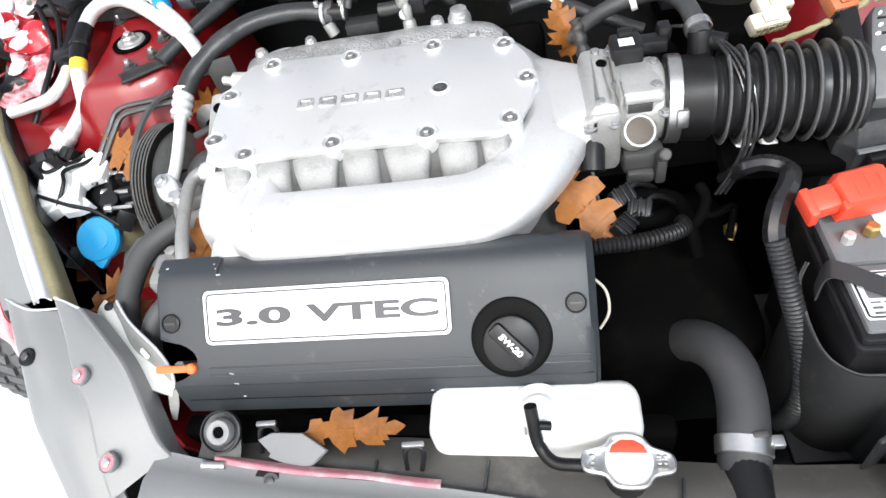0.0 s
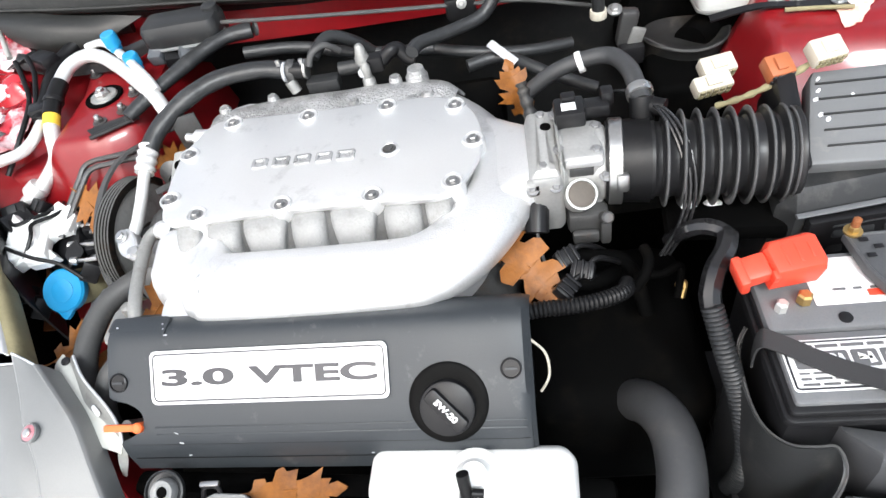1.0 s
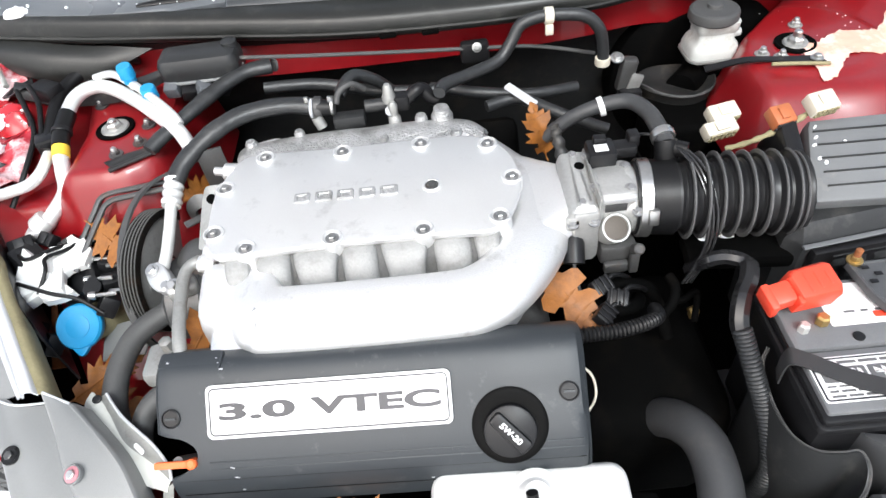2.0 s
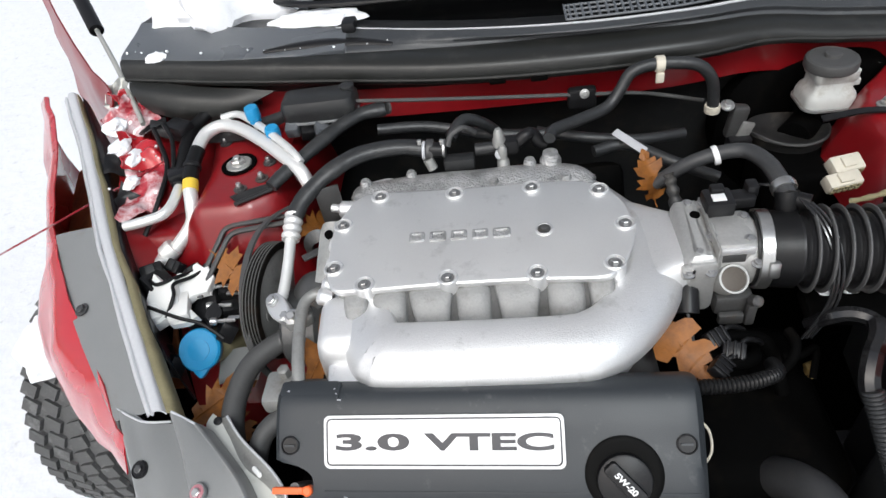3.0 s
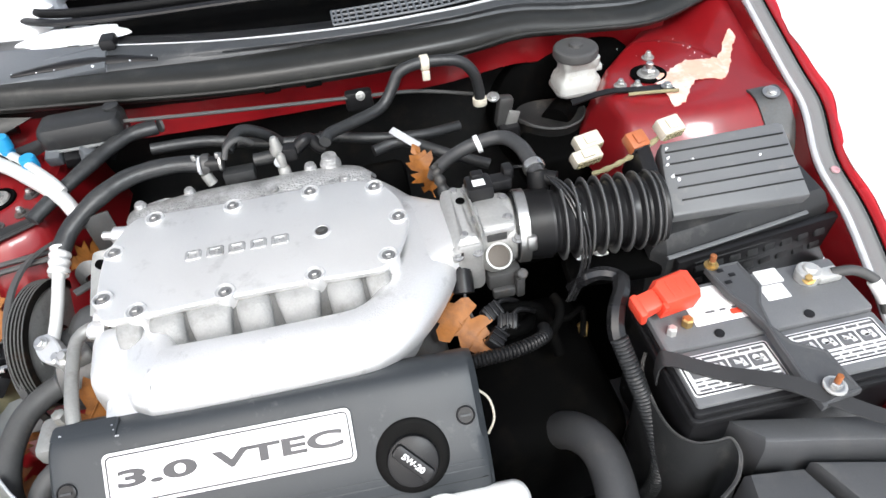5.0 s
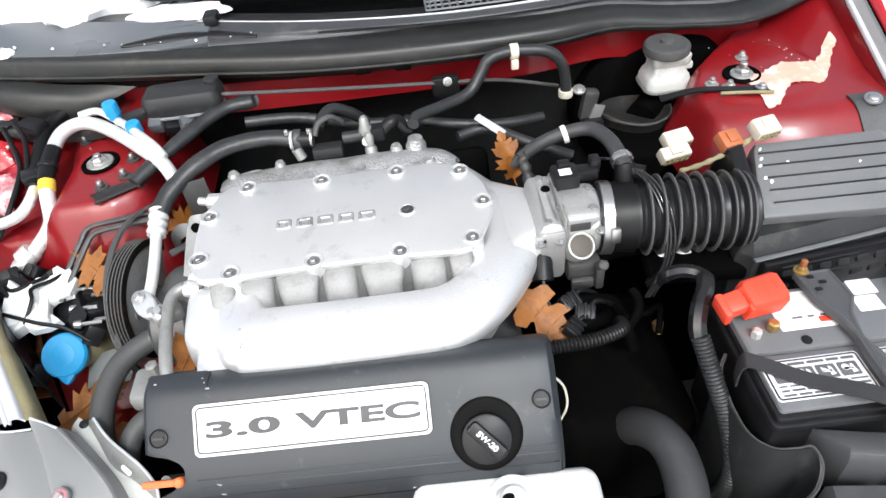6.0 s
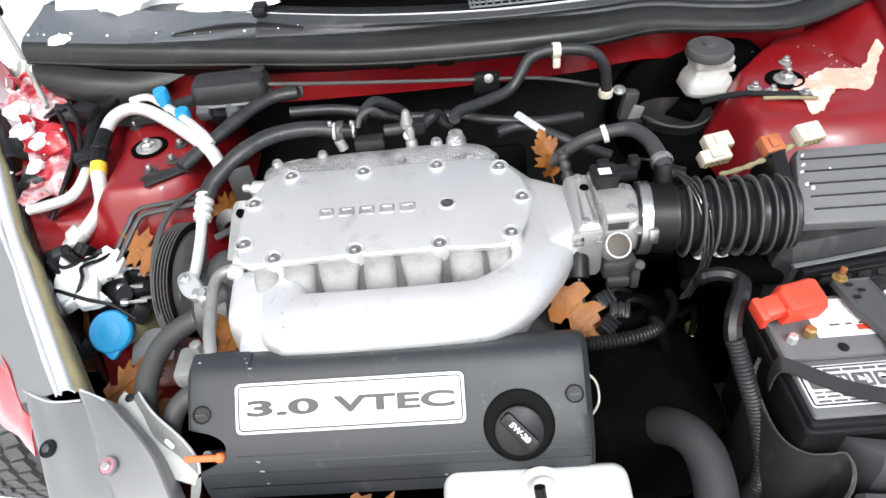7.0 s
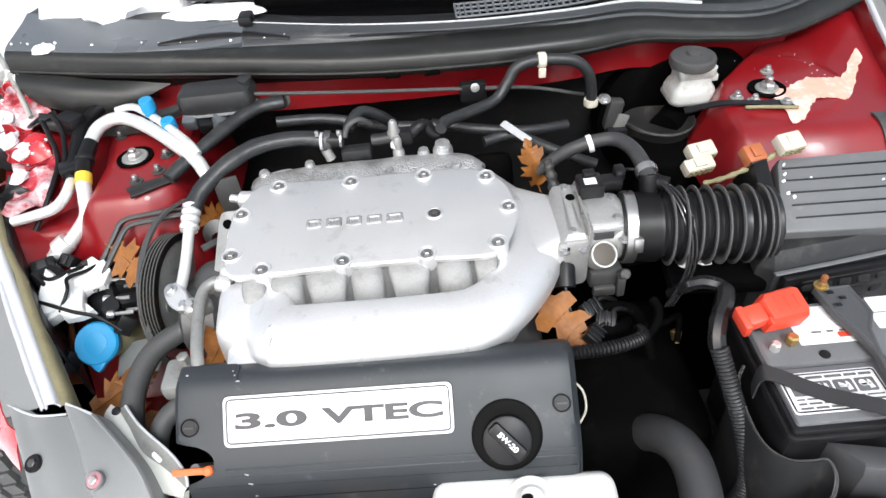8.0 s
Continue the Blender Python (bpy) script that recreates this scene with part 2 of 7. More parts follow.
def tube(pts, r, n=14, sub=6, pitch=0.0, depth=0.0, flat=1.0, cap=True):
    path = spline(pts, sub)
    if pitch:
        fine, left = [], 0.0
        for a, b in zip(path, path[1:]):
            d, step = (b - a).length, pitch / 4
            while left < d:
                fine.append(a + (b - a) * (left / d))
                left += step
            left -= d
        path = fine
    bm, rings = bmesh.new(), []
    up = Vector((0, 0, 1))
    t0 = (path[1] - path[0]).normalized()
    side = t0.cross(up) if abs(t0.z) < 0.95 else t0.cross(Vector((0, 1, 0)))
    side.normalize()
    for i, c in enumerate(path):
        t = (path[min(i + 1, len(path) - 1)] - path[max(i - 1, 0)]).normalized()
        side = (side - t * side.dot(t)).normalized()
        nor = t.cross(side)
        rr = r(i / (len(path) - 1)) if callable(r) else r
        if pitch:
            rr += depth * (0, 0.7, 1, 0.7)[i % 4]
        rings.append([bm.verts.new(c + rr * (math.cos(a) * side + flat * math.sin(a) * nor)) for a in (2 * math.pi * k / n for k in range(n))])
    for a, b in zip(rings, rings[1:]):
        for k in range(n):
            bm.faces.new((a[k], a[(k + 1) % n], b[(k + 1) % n], b[k]))
    if cap:
        bm.faces.new(rings[0])
        bm.faces.new(rings[-1])
    return bm


def lathe(profile, base, axis=(0, 0, 1), n=28):
    bm, rings = bmesh.new(), []
    for r, h in profile:
        rings.append([bm.verts.new((r * math.cos(2 * math.pi * k / n), r * math.sin(2 * math.pi * k / n), h)) for k in range(n)])
    for a, b in zip(rings, rings[1:]):
        for k in range(n):
            bm.faces.new((a[k], a[(k + 1) % n], b[(k + 1) % n], b[k]))
    bm.faces.new(rings[0])
    bm.faces.new(rings[-1])
    q = Vector((0, 0, 1)).rotation_difference(Vector(axis).normalized())
    return put(bm, Matrix.Translation(base) @ q.to_matrix().to_4x4())


def outline(pts, sub=5):
    """A closed smooth line through the points."""
    p, out = [Vector((x, y, 0)) for x, y in pts], []
    n = len(p)
    for i in range(n):
        a, b, c, d = p[i - 1], p[i], p[(i + 1) % n], p[(i + 2) % n]
        for k in range(sub):
            t = k / sub
            out.append(0.5 * ((2 * b) + (c - a) * t + (2 * a - 5 * b + 4 * c - d) * t * t + (3 * b - a - 3 * c + d) * t ** 3))
    return out


def rounded(w, h, r, n=5):
    out = []
    for cx, cy, a0 in ((w / 2 - r, h / 2 - r, 0), (-w / 2 + r, h / 2 - r, 90), (-w / 2 + r, -h / 2 + r, 180), (w / 2 - r, -h / 2 + r, 270)):
        for k in range(n + 1):
            a = radians(a0 + 90 * k / n)
            out.append(Vector((cx + r * math.cos(a), cy + r * math.sin(a), 0)))
    return out


def rings(poly, levels, z_of=None):
    """Levels of (inset, z) of one closed line, joined to a solid."""
    bm, rows, n = bmesh.new(), [], len(poly)
    area = sum(poly[i].x * poly[(i + 1) % n].y - poly[(i + 1) % n].x * poly[i].y for i in range(n))
    s = 1 if area > 0 else -1
    nor = []
    for i in range(n):
        d = (poly[(i + 1) % n] - poly[i - 1]).normalized()
        nor.append(Vector((-d.y, d.x, 0)) * s)
    for inset, z in levels:
        row = []
        for p, q in zip(poly, nor):
            c = p + q * inset
            row.append(bm.verts.new((c.x, c.y, z + (z_of(c.x, c.y) if z_of else 0))))
        rows.append(row)
    for a, b in zip(rows, rows[1:]):
        for k in range(n):
            bm.faces.new((a[k], a[(k + 1) % n], b[(k + 1) % n], b[k]))
    bmesh.ops.triangle_fill(bm, edges=[e for e in bm.edges if e.is_boundary and e.verts[0] in rows[0]], use_beauty=True)
    bmesh.ops.triangle_fill(bm, edges=[e for e in bm.edges if e.is_boundary], use_beauty=True)
    return bm


def slab(poly, z0, z1, b=0.002):
    return rings(poly, [(b, z0), (0, z0 + b), (0, z1 - b), (b * 0.3, z1 - b * 0.3), (b, z1)])


def flat(pts):
    return [Vector((x, y, 0)) for x, y in pts]


def sheet(fn, nu, nv, thick=0.002):
    bm = bmesh.new()
    g = [[bm.verts.new(fn(u / nu, v / nv)) for v in range(nv + 1)] for u in range(nu + 1)]
    for u in range(nu):
        for v in range(nv):
            bm.faces.new((g[u][v], g[u + 1][v], g[u + 1][v + 1], g[u][v + 1]))
    bmesh.ops.recalc_face_normals(bm, faces=bm.faces[:])
    if thick:
        bmesh.ops.solidify(bm, geom=bm.faces[:], thickness=thick)
    return bm


def net(rows, sub=4):
    """A smooth surface function through a few rows of points."""
    lines = [spline(r, sub) for r in rows]
    cols = [spline(c, sub) for c in zip(*lines)]

    def fn(u, v):
        c = cols[min(int(round(v * (len(cols) - 1))), len(cols) - 1)]
        return c[min(int(round(u * (len(c) - 1))), len(c) - 1)]
    return fn, (len(rows) - 1) * sub, len(cols) - 1


def skin(rows, thick=0.002, sub=4, rough=0.0, seed=0.0):
    fn, nu, nv = net(rows, sub)
    if rough:
        base = fn

        def fn(u, v):
            p = base(u, v)
            return p + noise.noise_vector(p * 14 + Vector((seed, 0, 0))) * rough
    return sheet(fn, nu, nv, thick)


def text(body, size, m, depth=0.0006, shear=0.0, stretch=1.0, bold=0.0):
    cu = bpy.data.curves.new("letters", "FONT")
    cu.body, cu.size, cu.extrude, cu.align_x, cu.align_y, cu.shear, cu.offset = body, size, depth, "CENTER", "CENTER", shear, bold
    ob = bpy.data.objects.new("letters", cu)
    me = ob.to_mesh()
    bm = bmesh.new()
    bm.from_mesh(me)
    ob.to_mesh_clear()
    bpy.data.objects.remove(ob)
    return put(bm, m @ Matrix.Diagonal((stretch, 1, 1, 1)))


def fitted(body, w, h, m):
    """Raised letters stretched to a field of w by h."""
    bm = text(body, 1.0, Matrix(), 0.02, 0, 1, 0.034)
    xs, ys = [v.co.x for v in bm.verts], [v.co.y for v in bm.verts]
    kx, ky = w / (max(xs) - min(xs)), h / (max(ys) - min(ys))
    put(bm, Matrix.Diagonal((kx, ky, 0.03, 1)) @ Matrix.Translation((-(max(xs) + min(xs)) / 2, -(max(ys) + min(ys)) / 2, 0)))
    return put(bm, m)


def bolt(c, r=0.007, axis=(0, 0, 1), h=0.006):
    bm = lathe([(r * 1.5, 0), (r * 1.5, h * 0.25), (r * 1.0, h * 0.3)], c, axis, 18)
    return join(bm, lathe([(r * 0.95, h * 0.2), (r * 0.95, h * 0.85), (r * 0.75, h)], c, axis, 6))


def turn(axis, up=(0, 0, 1)):
    """A frame whose z is the axis."""
    z = Vector(axis).normalized()
    x = Vector(up).cross(z)
    x = x.normalized() if x.length > 1e-4 else Vector((1, 0, 0))
    return Matrix((x, z.cross(x), z)).transposed().to_4x4()


LOBES = ((0, 0.01), (0.05, 0.08), (0.08, 0.24), (0.20, 0.32), (0.19, 0.20), (0.26, 0.19), (0.30, 0.36), (0.38, 0.52), (0.42, 0.38), (0.53, 0.46), (0.45, 0.24), (0.53, 0.20), (0.62, 0.34), (0.79, 0.42), (0.73, 0.27), (0.86, 0.25), (0.74, 0.14), (0.80, 0.10), (0.90, 0.15), (1.0, 0.015))


def oak_leaf(length, width, m, curl=0.3, seed=0):
    """A dry lobed leaf: pointed lobes on both sides of a midrib, curled at the edges."""
    rnd = random.Random(seed)
    ph = rnd.random() * 6
    sides = [[(x + rnd.uniform(-0.02, 0.02), y * rnd.uniform(0.75, 1.1)) for x, y in LOBES] for _ in (0, 1)]
    n = (len(LOBES) - 1) * 3

    def edge(u, side):
        f = min(u * (len(LOBES) - 1), len(LOBES) - 1.0001)
        (x0, y0), (x1, y1) = sides[side][int(f)], sides[side][int(f) + 1]
        k = f - int(f)
        return x0 + (x1 - x0) * k, y0 + (y1 - y0) * k

    def fn(u, v):
        ex, ey = edge(u, 1 if v > 0.5 else 0)
        k = abs(v - 0.5) * 2
        x, y = (u + (ex - u) * k) * length, ey * k * width * (1 if v > 0.5 else -1)
        z = curl * (abs(y) ** 1.6) * 3 + 0.14 * length * curl * math.sin(u * 4 + ph) + 0.05 * length * curl * noise.noise(Vector((x * 50, y * 50, seed)))
        return Vector((x - length / 2, y + 0.05 * length * math.sin(u * 3 + ph), z))
    bm = join(sheet(fn, n, 8, 0), sheet(lambda u, v: fn(u, v) - Vector((0, 0, 0.0006)), n, 8, 0))
    stem = tube([fn(0, 0.5) + Vector((-length * 0.12, 0, 0.003)), fn(0, 0.5), fn(0.5, 0.5) + Vector((0, 0, 0.0008))], 0.0011, 6, 5)
    return put(join(bm, stem), m)


# ---- ground ----
def ground_at(u, v):
    x, y = (u - 0.5), (v - 0.5)
    p = Vector((math.copysign(abs(x * 2) ** 4 * 600 + abs(x) * 6, x), math.copysign(abs(y * 2) ** 4 * 600 + abs(y) * 6, y), 0))
    p.z = 0.02 * noise.noise(p * 1.3) + 0.006 * noise.noise(p * 9)
    return p


solo("ground", sheet(ground_at, 60, 60, 0), M["ground"], "ground covered in bright trodden snow round the car", "ground", kind="structure")

# ---- the car's body ----
car = thing("car", "red sedan with its hood up and a crumpled front fender", "car")
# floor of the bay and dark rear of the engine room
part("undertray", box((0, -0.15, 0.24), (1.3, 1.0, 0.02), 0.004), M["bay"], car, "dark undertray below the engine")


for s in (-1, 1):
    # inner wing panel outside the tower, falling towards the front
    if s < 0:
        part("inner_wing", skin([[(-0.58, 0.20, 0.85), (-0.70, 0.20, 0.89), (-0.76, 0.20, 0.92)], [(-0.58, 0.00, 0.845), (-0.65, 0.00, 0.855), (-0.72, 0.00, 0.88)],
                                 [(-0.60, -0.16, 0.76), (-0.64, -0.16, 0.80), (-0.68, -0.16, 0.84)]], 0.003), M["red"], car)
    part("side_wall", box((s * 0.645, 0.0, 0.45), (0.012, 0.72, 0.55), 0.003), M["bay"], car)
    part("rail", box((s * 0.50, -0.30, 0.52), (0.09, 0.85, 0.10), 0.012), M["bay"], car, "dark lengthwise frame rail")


def soft(a, b, t):
    t = min(1, max(0, (t - a) / (b - a)))
    return t * t * (3 - 2 * t)


def tower_z(x, y):
    """Height of the pressed tower and inner wing on the battery side."""
    front = max(0.0, -0.082 - 0.012 * soft(0.48, 0.58, x) - y)
    side = 2.6 * max(0.0, 0.440 + 0.5 * max(0.0, y) + 0.5 * max(0.0, y - 0.05) - x)
    r = math.hypot(front, side)
    fall = r * r / 0.075 if r < 0.034 else 0.0154 + (r - 0.034) * 0.91
    disc = math.hypot((x - 0.535) / 0.108, (y - 0.022) / 0.104)
    z = 0.8745 - min(fall, 0.32) + 0.0055 * (1 - soft(0.90, 1.03, disc)) * (1 - soft(0.0, 0.03, r))
    z += 0.004 * noise.noise(Vector((x * 11, y * 11, 3))) * soft(0.0, 0.05, r)
    lip = 0.885 + (y + 0.06) * 0.245
    k = soft(0.635, 0.72, x)
    return z + k * 0.75 * max(0.0, lip - 0.02 - z) * (1 - soft(0.05, 0.15, front))


def tower_at(u, v):
    y = 0.20 - 0.50 * v
    x = 0.392 + (0.712 + 0.16 * (y + 0.06) - 0.392) * u
    return Vector((x, y, tower_z(x, y)))


part("strut_tower", sheet(tower_at, 64, 80, 0.003), M["red"], car, "red pressed strut tower running into the inner wing")
def crash_z(x, y):
    """Height of the pressed tower and wing on the crushed side."""
    front = -0.094 - y
    side = 2.2 * (x + 0.432)
    corner = 0.64 * (x + 0.478) - 0.77 * (y + 0.098)
    r = max(0.0, front, side, corner)
    k = sorted((front, side, corner))
    r += 0.25 * max(0.0, 0.02 - (k[2] - k[1])) if r > 0 else 0.0
    fall = r * r / 0.022 if r < 0.022 else 0.022 + (r - 0.022) * 2.1
    z = 0.880 - min(fall, 0.30) - 0.048 * soft(0.0, 0.055, -0.545 - x - 0.25 * max(0.0, y - 0.02))
    return z + 0.004 * noise.noise(Vector((x * 12, y * 12, 8))) * soft(0.02, 0.08, r)


def crash_at(u, v):
    y = 0.17 - 0.46 * v
    x = -0.395 - 0.275 * u
    return Vector((x, y, crash_z(x, y)))


part("strut_tower", sheet(crash_at, 60, 84, 0.003), M["red"], car, "red pressed strut tower beside the crushed wing")

# firewall: red band under the cowl, dark below
part("firewall", skin([[(-0.70, 0.200, 0.975), (-0.35, 0.150, 0.966), (0.0, 0.122, 0.953), (0.2, 0.124, 0.950), (0.33, 0.130, 0.940), (0.46, 0.140, 0.930), (0.62, 0.165, 0.93)],
                       [(-0.70, 0.17, 0.87), (-0.35, 0.132, 0.865), (0.0, 0.124, 0.862), (0.2, 0.130, 0.862), (0.33, 0.137, 0.870), (0.46, 0.147, 0.850), (0.62, 0.170, 0.84)]], 0.003), M["red"], car, "red firewall band under the cowl")
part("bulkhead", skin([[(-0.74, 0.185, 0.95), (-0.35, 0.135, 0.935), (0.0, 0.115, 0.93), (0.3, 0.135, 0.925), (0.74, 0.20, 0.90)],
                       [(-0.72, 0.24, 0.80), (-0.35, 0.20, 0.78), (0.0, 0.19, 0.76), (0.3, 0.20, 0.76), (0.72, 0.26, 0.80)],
                       [(-0.72, 0.26, 0.25), (-0.35, 0.24, 0.25), (0.0, 0.24, 0.25), (0.3, 0.24, 0.25), (0.72, 0.26, 0.25)]], 0.004), M["bulkhead"], car, "dark lower bulkhead")

# rubber seal and cowl panel
SEAL = [(-0.74, 0.178, 0.979), (-0.55, 0.137, 0.973), (-0.35, 0.110, 0.9645), (-0.15, 0.086, 0.955), (0.05, 0.079, 0.9505), (0.22, 0.082, 0.949), (0.33, 0.102, 0.944), (0.45, 0.105, 0.926), (0.58, 0.11, 0.918), (0.74, 0.17, 0.935)]
def seal_at(x):
    """The seal's front line at x."""
    for a, b in zip(SEAL, SEAL[1:]):
        if x <= b[0]:
            f = (x - a[0]) / (b[0] - a[0])
            return Vector((x, a[1] + (b[1] - a[1]) * f, a[2] + (b[2] - a[2]) * f))
    return Vector(SEAL[-1])


def seal_w(x):
    """How far the seal reaches back: narrow towards the crushed side."""
    return 0.45 + 0.85 * min(1, max(0, (x + 0.55) / 0.45)) - 0.3 * min(1, max(0, (x - 0.1) / 0.2))


def droop(x):
    """How far the seal's skirt hangs down on the crushed side."""
    return 0.013 * min(1, max(0, (0.42 - x) / 0.25))


part("hood_seal", skin([[(x, y + 0.018, z - 0.014 - droop(x)) for x, y, z in SEAL], [(x, y, z - 0.006 - droop(x)) for x, y, z in SEAL], [(x, y, z + 0.006) for x, y, z in SEAL],
                        [(x, y + 0.015 * seal_w(x), z + 0.016) for x, y, z in SEAL], [(x, y + 0.045 * seal_w(x), z + 0.018) for x, y, z in SEAL], [(x, y + 0.06 * seal_w(x), z + 0.01) for x, y, z in SEAL]], 0.003), M["seal"], car, "dusty black rubber hood seal")
def back_w(x):
    """Depth of the cowl panel behind the seal's front line."""
    f = min(1, max(0, (x + 0.74) / 0.79))
    return 0.128 - 0.070 * f ** 0.9


def cowl_row(dy, dz, pts=SEAL, along=1.0):
    return [(x, y + back_w(x) * along + dy, z + dz) for x, y, z in pts]


# One plastic in two tones: the sky's reflection is put into the colours.
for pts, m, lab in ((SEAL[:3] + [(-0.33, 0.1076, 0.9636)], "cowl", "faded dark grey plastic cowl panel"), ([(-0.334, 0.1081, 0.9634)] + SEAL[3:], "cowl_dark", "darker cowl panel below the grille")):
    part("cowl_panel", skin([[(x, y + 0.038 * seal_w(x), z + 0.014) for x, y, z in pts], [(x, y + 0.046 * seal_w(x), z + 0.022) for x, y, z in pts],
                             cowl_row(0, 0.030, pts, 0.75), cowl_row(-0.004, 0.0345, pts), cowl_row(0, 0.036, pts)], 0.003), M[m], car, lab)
part("cowl_rear", skin([cowl_row(0.004, 0.034), cowl_row(0.03, 0.030), cowl_row(0.06, 0.026), cowl_row(0.075, 0.010)], 0.003), M["black"], car, "black rear strip of the cowl below the wipers")
# Pale tube; towards its thin end it paints the panel edge's highlight.
part("cowl_edge_line", tube(cowl_row(0.001, 0.0372, SEAL[2:8]), lambda f: 0.0010 + 0.0020 * f, 8), M["lip"], car, "pale line along the cowl, its thin end an edge highlight")
part("wiper_trough", skin([cowl_row(0.07, 0.016), cowl_row(0.12, 0.010), [(x, y * 0.7 + 0.34, z + 0.035) for x, y, z in SEAL]], 0.003), M["bay"], car, "black trough below the windscreen")
for k, (x, y, z) in enumerate(((-0.085, 0.0835, 0.9465), (-0.020, 0.0815, 0.9450))):
    part("seal_notch", box((x, y - 0.003, z - droop(x)), (0.026, 0.006, 0.008), 0.002), M["bay"], car)
part("seal_fold", tube([(x, y - 0.0005, z + 0.001 - droop(x)) for x, y, z in SEAL], 0.0035, 8), M["seal"], car, "rounded fold of the rubber seal")
part("cowl_end", skin([[(-0.735, 0.176, 0.966), (-0.68, 0.160, 0.962), (-0.61, 0.146, 0.955), (-0.53, 0.134, 0.946), (-0.46, 0.125, 0.938)], [(-0.725, 0.150, 0.958), (-0.68, 0.134, 0.956), (-0.62, 0.120, 0.948), (-0.55, 0.116, 0.935), (-0.50, 0.118, 0.925)], [(-0.710, 0.138, 0.938), (-0.665, 0.120, 0.934), (-0.62, 0.110, 0.926), (-0.57, 0.108, 0.916), (-0.53, 0.112, 0.910)],
                       [(-0.690, 0.134, 0.915), (-0.65, 0.118, 0.910), (-0.615, 0.112, 0.904), (-0.58, 0.110, 0.900), (-0.55, 0.112, 0.898)]], 0.004, rough=0.004), M["seal"], car, "wet black plastic end of the cowl")
part("end_channel", skin([[(-0.690, 0.112, 0.918), (-0.62, 0.094, 0.908), (-0.54, 0.084, 0.905), (-0.47, 0.080, 0.918), (-0.40, 0.082, 0.936)], [(-0.685, 0.092, 0.916), (-0.62, 0.076, 0.906), (-0.54, 0.068, 0.903), (-0.475, 0.070, 0.910), (-0.41, 0.076, 0.930)], [(-0.68, 0.086, 0.900), (-0.62, 0.070, 0.890), (-0.54, 0.064, 0.886), (-0.485, 0.068, 0.892), (-0.42, 0.076, 0.915)]], 0.004, rough=0.002), M["boxgrey"], car, "dark channel below the cowl's end")
part("windscreen", skin([[(-0.75, 0.47, 0.985), (0.0, 0.36, 0.975), (0.75, 0.47, 0.985)], [(-0.70, 0.80, 1.18), (0, 0.70, 1.17), (0.70, 0.80, 1.18)],
                         [(-0.62, 1.15, 1.38), (0, 1.08, 1.38), (0.62, 1.15, 1.38)]], 0.005), glass, car, "windscreen glass")
part("cabin", skin([[(-0.78, 0.55, 0.40), (-0.78, 1.0, 0.40), (-0.78, 1.6, 0.40)], [(-0.76, 0.55, 0.95), (-0.66, 1.2, 1.30), (-0.62, 1.7, 1.42)], [(0, 0.60, 0.90), (0, 1.2, 1.30), (0, 1.7, 1.45)],
                    [(0.76, 0.55, 0.95), (0.66, 1.2, 1.30), (0.62, 1.7, 1.42)], [(0.78, 0.55, 0.40), (0.78, 1.0, 0.40), (0.78, 1.6, 0.40)]], 0.01), M["bay"], car, "dark cabin behind the windscreen")
# hood standing open
part("hood_panel", skin([[(-0.70, 0.30, 1.16), (0, 0.26, 1.17), (0.70, 0.30, 1.16)], [(-0.70, 0.12, 1.55), (0, 0.07, 1.57), (0.70, 0.12, 1.55)],
                   [(-0.64, -0.10, 2.00), (0, -0.18, 2.05), (0.64, -0.10, 2.00)]], 0.03), M["liner"], car, "open hood with a grey lining")

# right fender: pale inner lip, red edge, white sheet for snow and sky glare
RF = [(0.765, 0.26, 0.958), (0.735, 0.13, 0.932), (0.705, -0.06, 0.885), (0.693, -0.145, 0.864), (0.656, -0.243, 0.84), (0.643, -0.342, 0.815), (0.60, -0.50, 0.775), (0.55, -0.66, 0.73)]
part("lip_wall", skin([[(x - 0.012, y, z - 0.060) for x, y, z in RF], [(x - 0.006, y, z - 0.022) for x, y, z in RF], [(x - 0.003, y, z - 0.002) for x, y, z in RF]], 0.002), M["red"], car, "red inner wall below the fender lip")
part("fender_lip", skin([[(x - 0.002, y, z - 0.002) for x, y, z in RF], [(x + 0.003, y, z + 0.004) for x, y, z in RF], [(x + 0.010, y, z + 0.001) for x, y, z in RF], [(x + 0.026, y, z - 0.003) for x, y, z in RF], [(x + 0.030, y, z + 0.002) for x, y, z in RF]], 0.002), M["trim"], car, "grey fender lip")
part("lip_gap", tube([(x + 0.0305, y, z + 0.001) for x, y, z in RF], 0.0025, 6), M["bay"], car, "dark gap beside the fender edge")
part("lip_edge", tube([(x, y, z + 0.003) for x, y, z in RF], 0.0045, 8), M["lip"], car, "bright edge of the lip")
part("fender", skin([[(x + 0.032, y, z - 0.004) for x, y, z in RF], [(x + 0.036, y, z + 0.008) for x, y, z in RF], [(x + 0.05, y, z + 0.012) for x, y, z in RF], [(x + 0.12, y, z + 0.0) for x, y, z in RF],
                     [(0.86 + 0.02 * y, y, z - 0.10) for x, y, z in RF], [(0.90, y, 0.55) for x, y, z in RF]], 0.002), M["red_out"], car, "glossy red fender")
part("snow_glare_cover", skin([[(x + 0.043 + 0.003 * math.sin(y * 37), y, z + 0.0125) for x, y, z in RF], [(x + 0.065, y, z + 0.020) for x, y, z in RF], [(x + 0.12, y, z + 0.014) for x, y, z in RF], [(0.865 + 0.02 * y, y, z - 0.09) for x, y, z in RF], [(0.905, y, z - 0.2) for x, y, z in RF]], 0.004, 6, rough=0.006), M["snow"], car, "white cover for snow and sky glare on the fender")
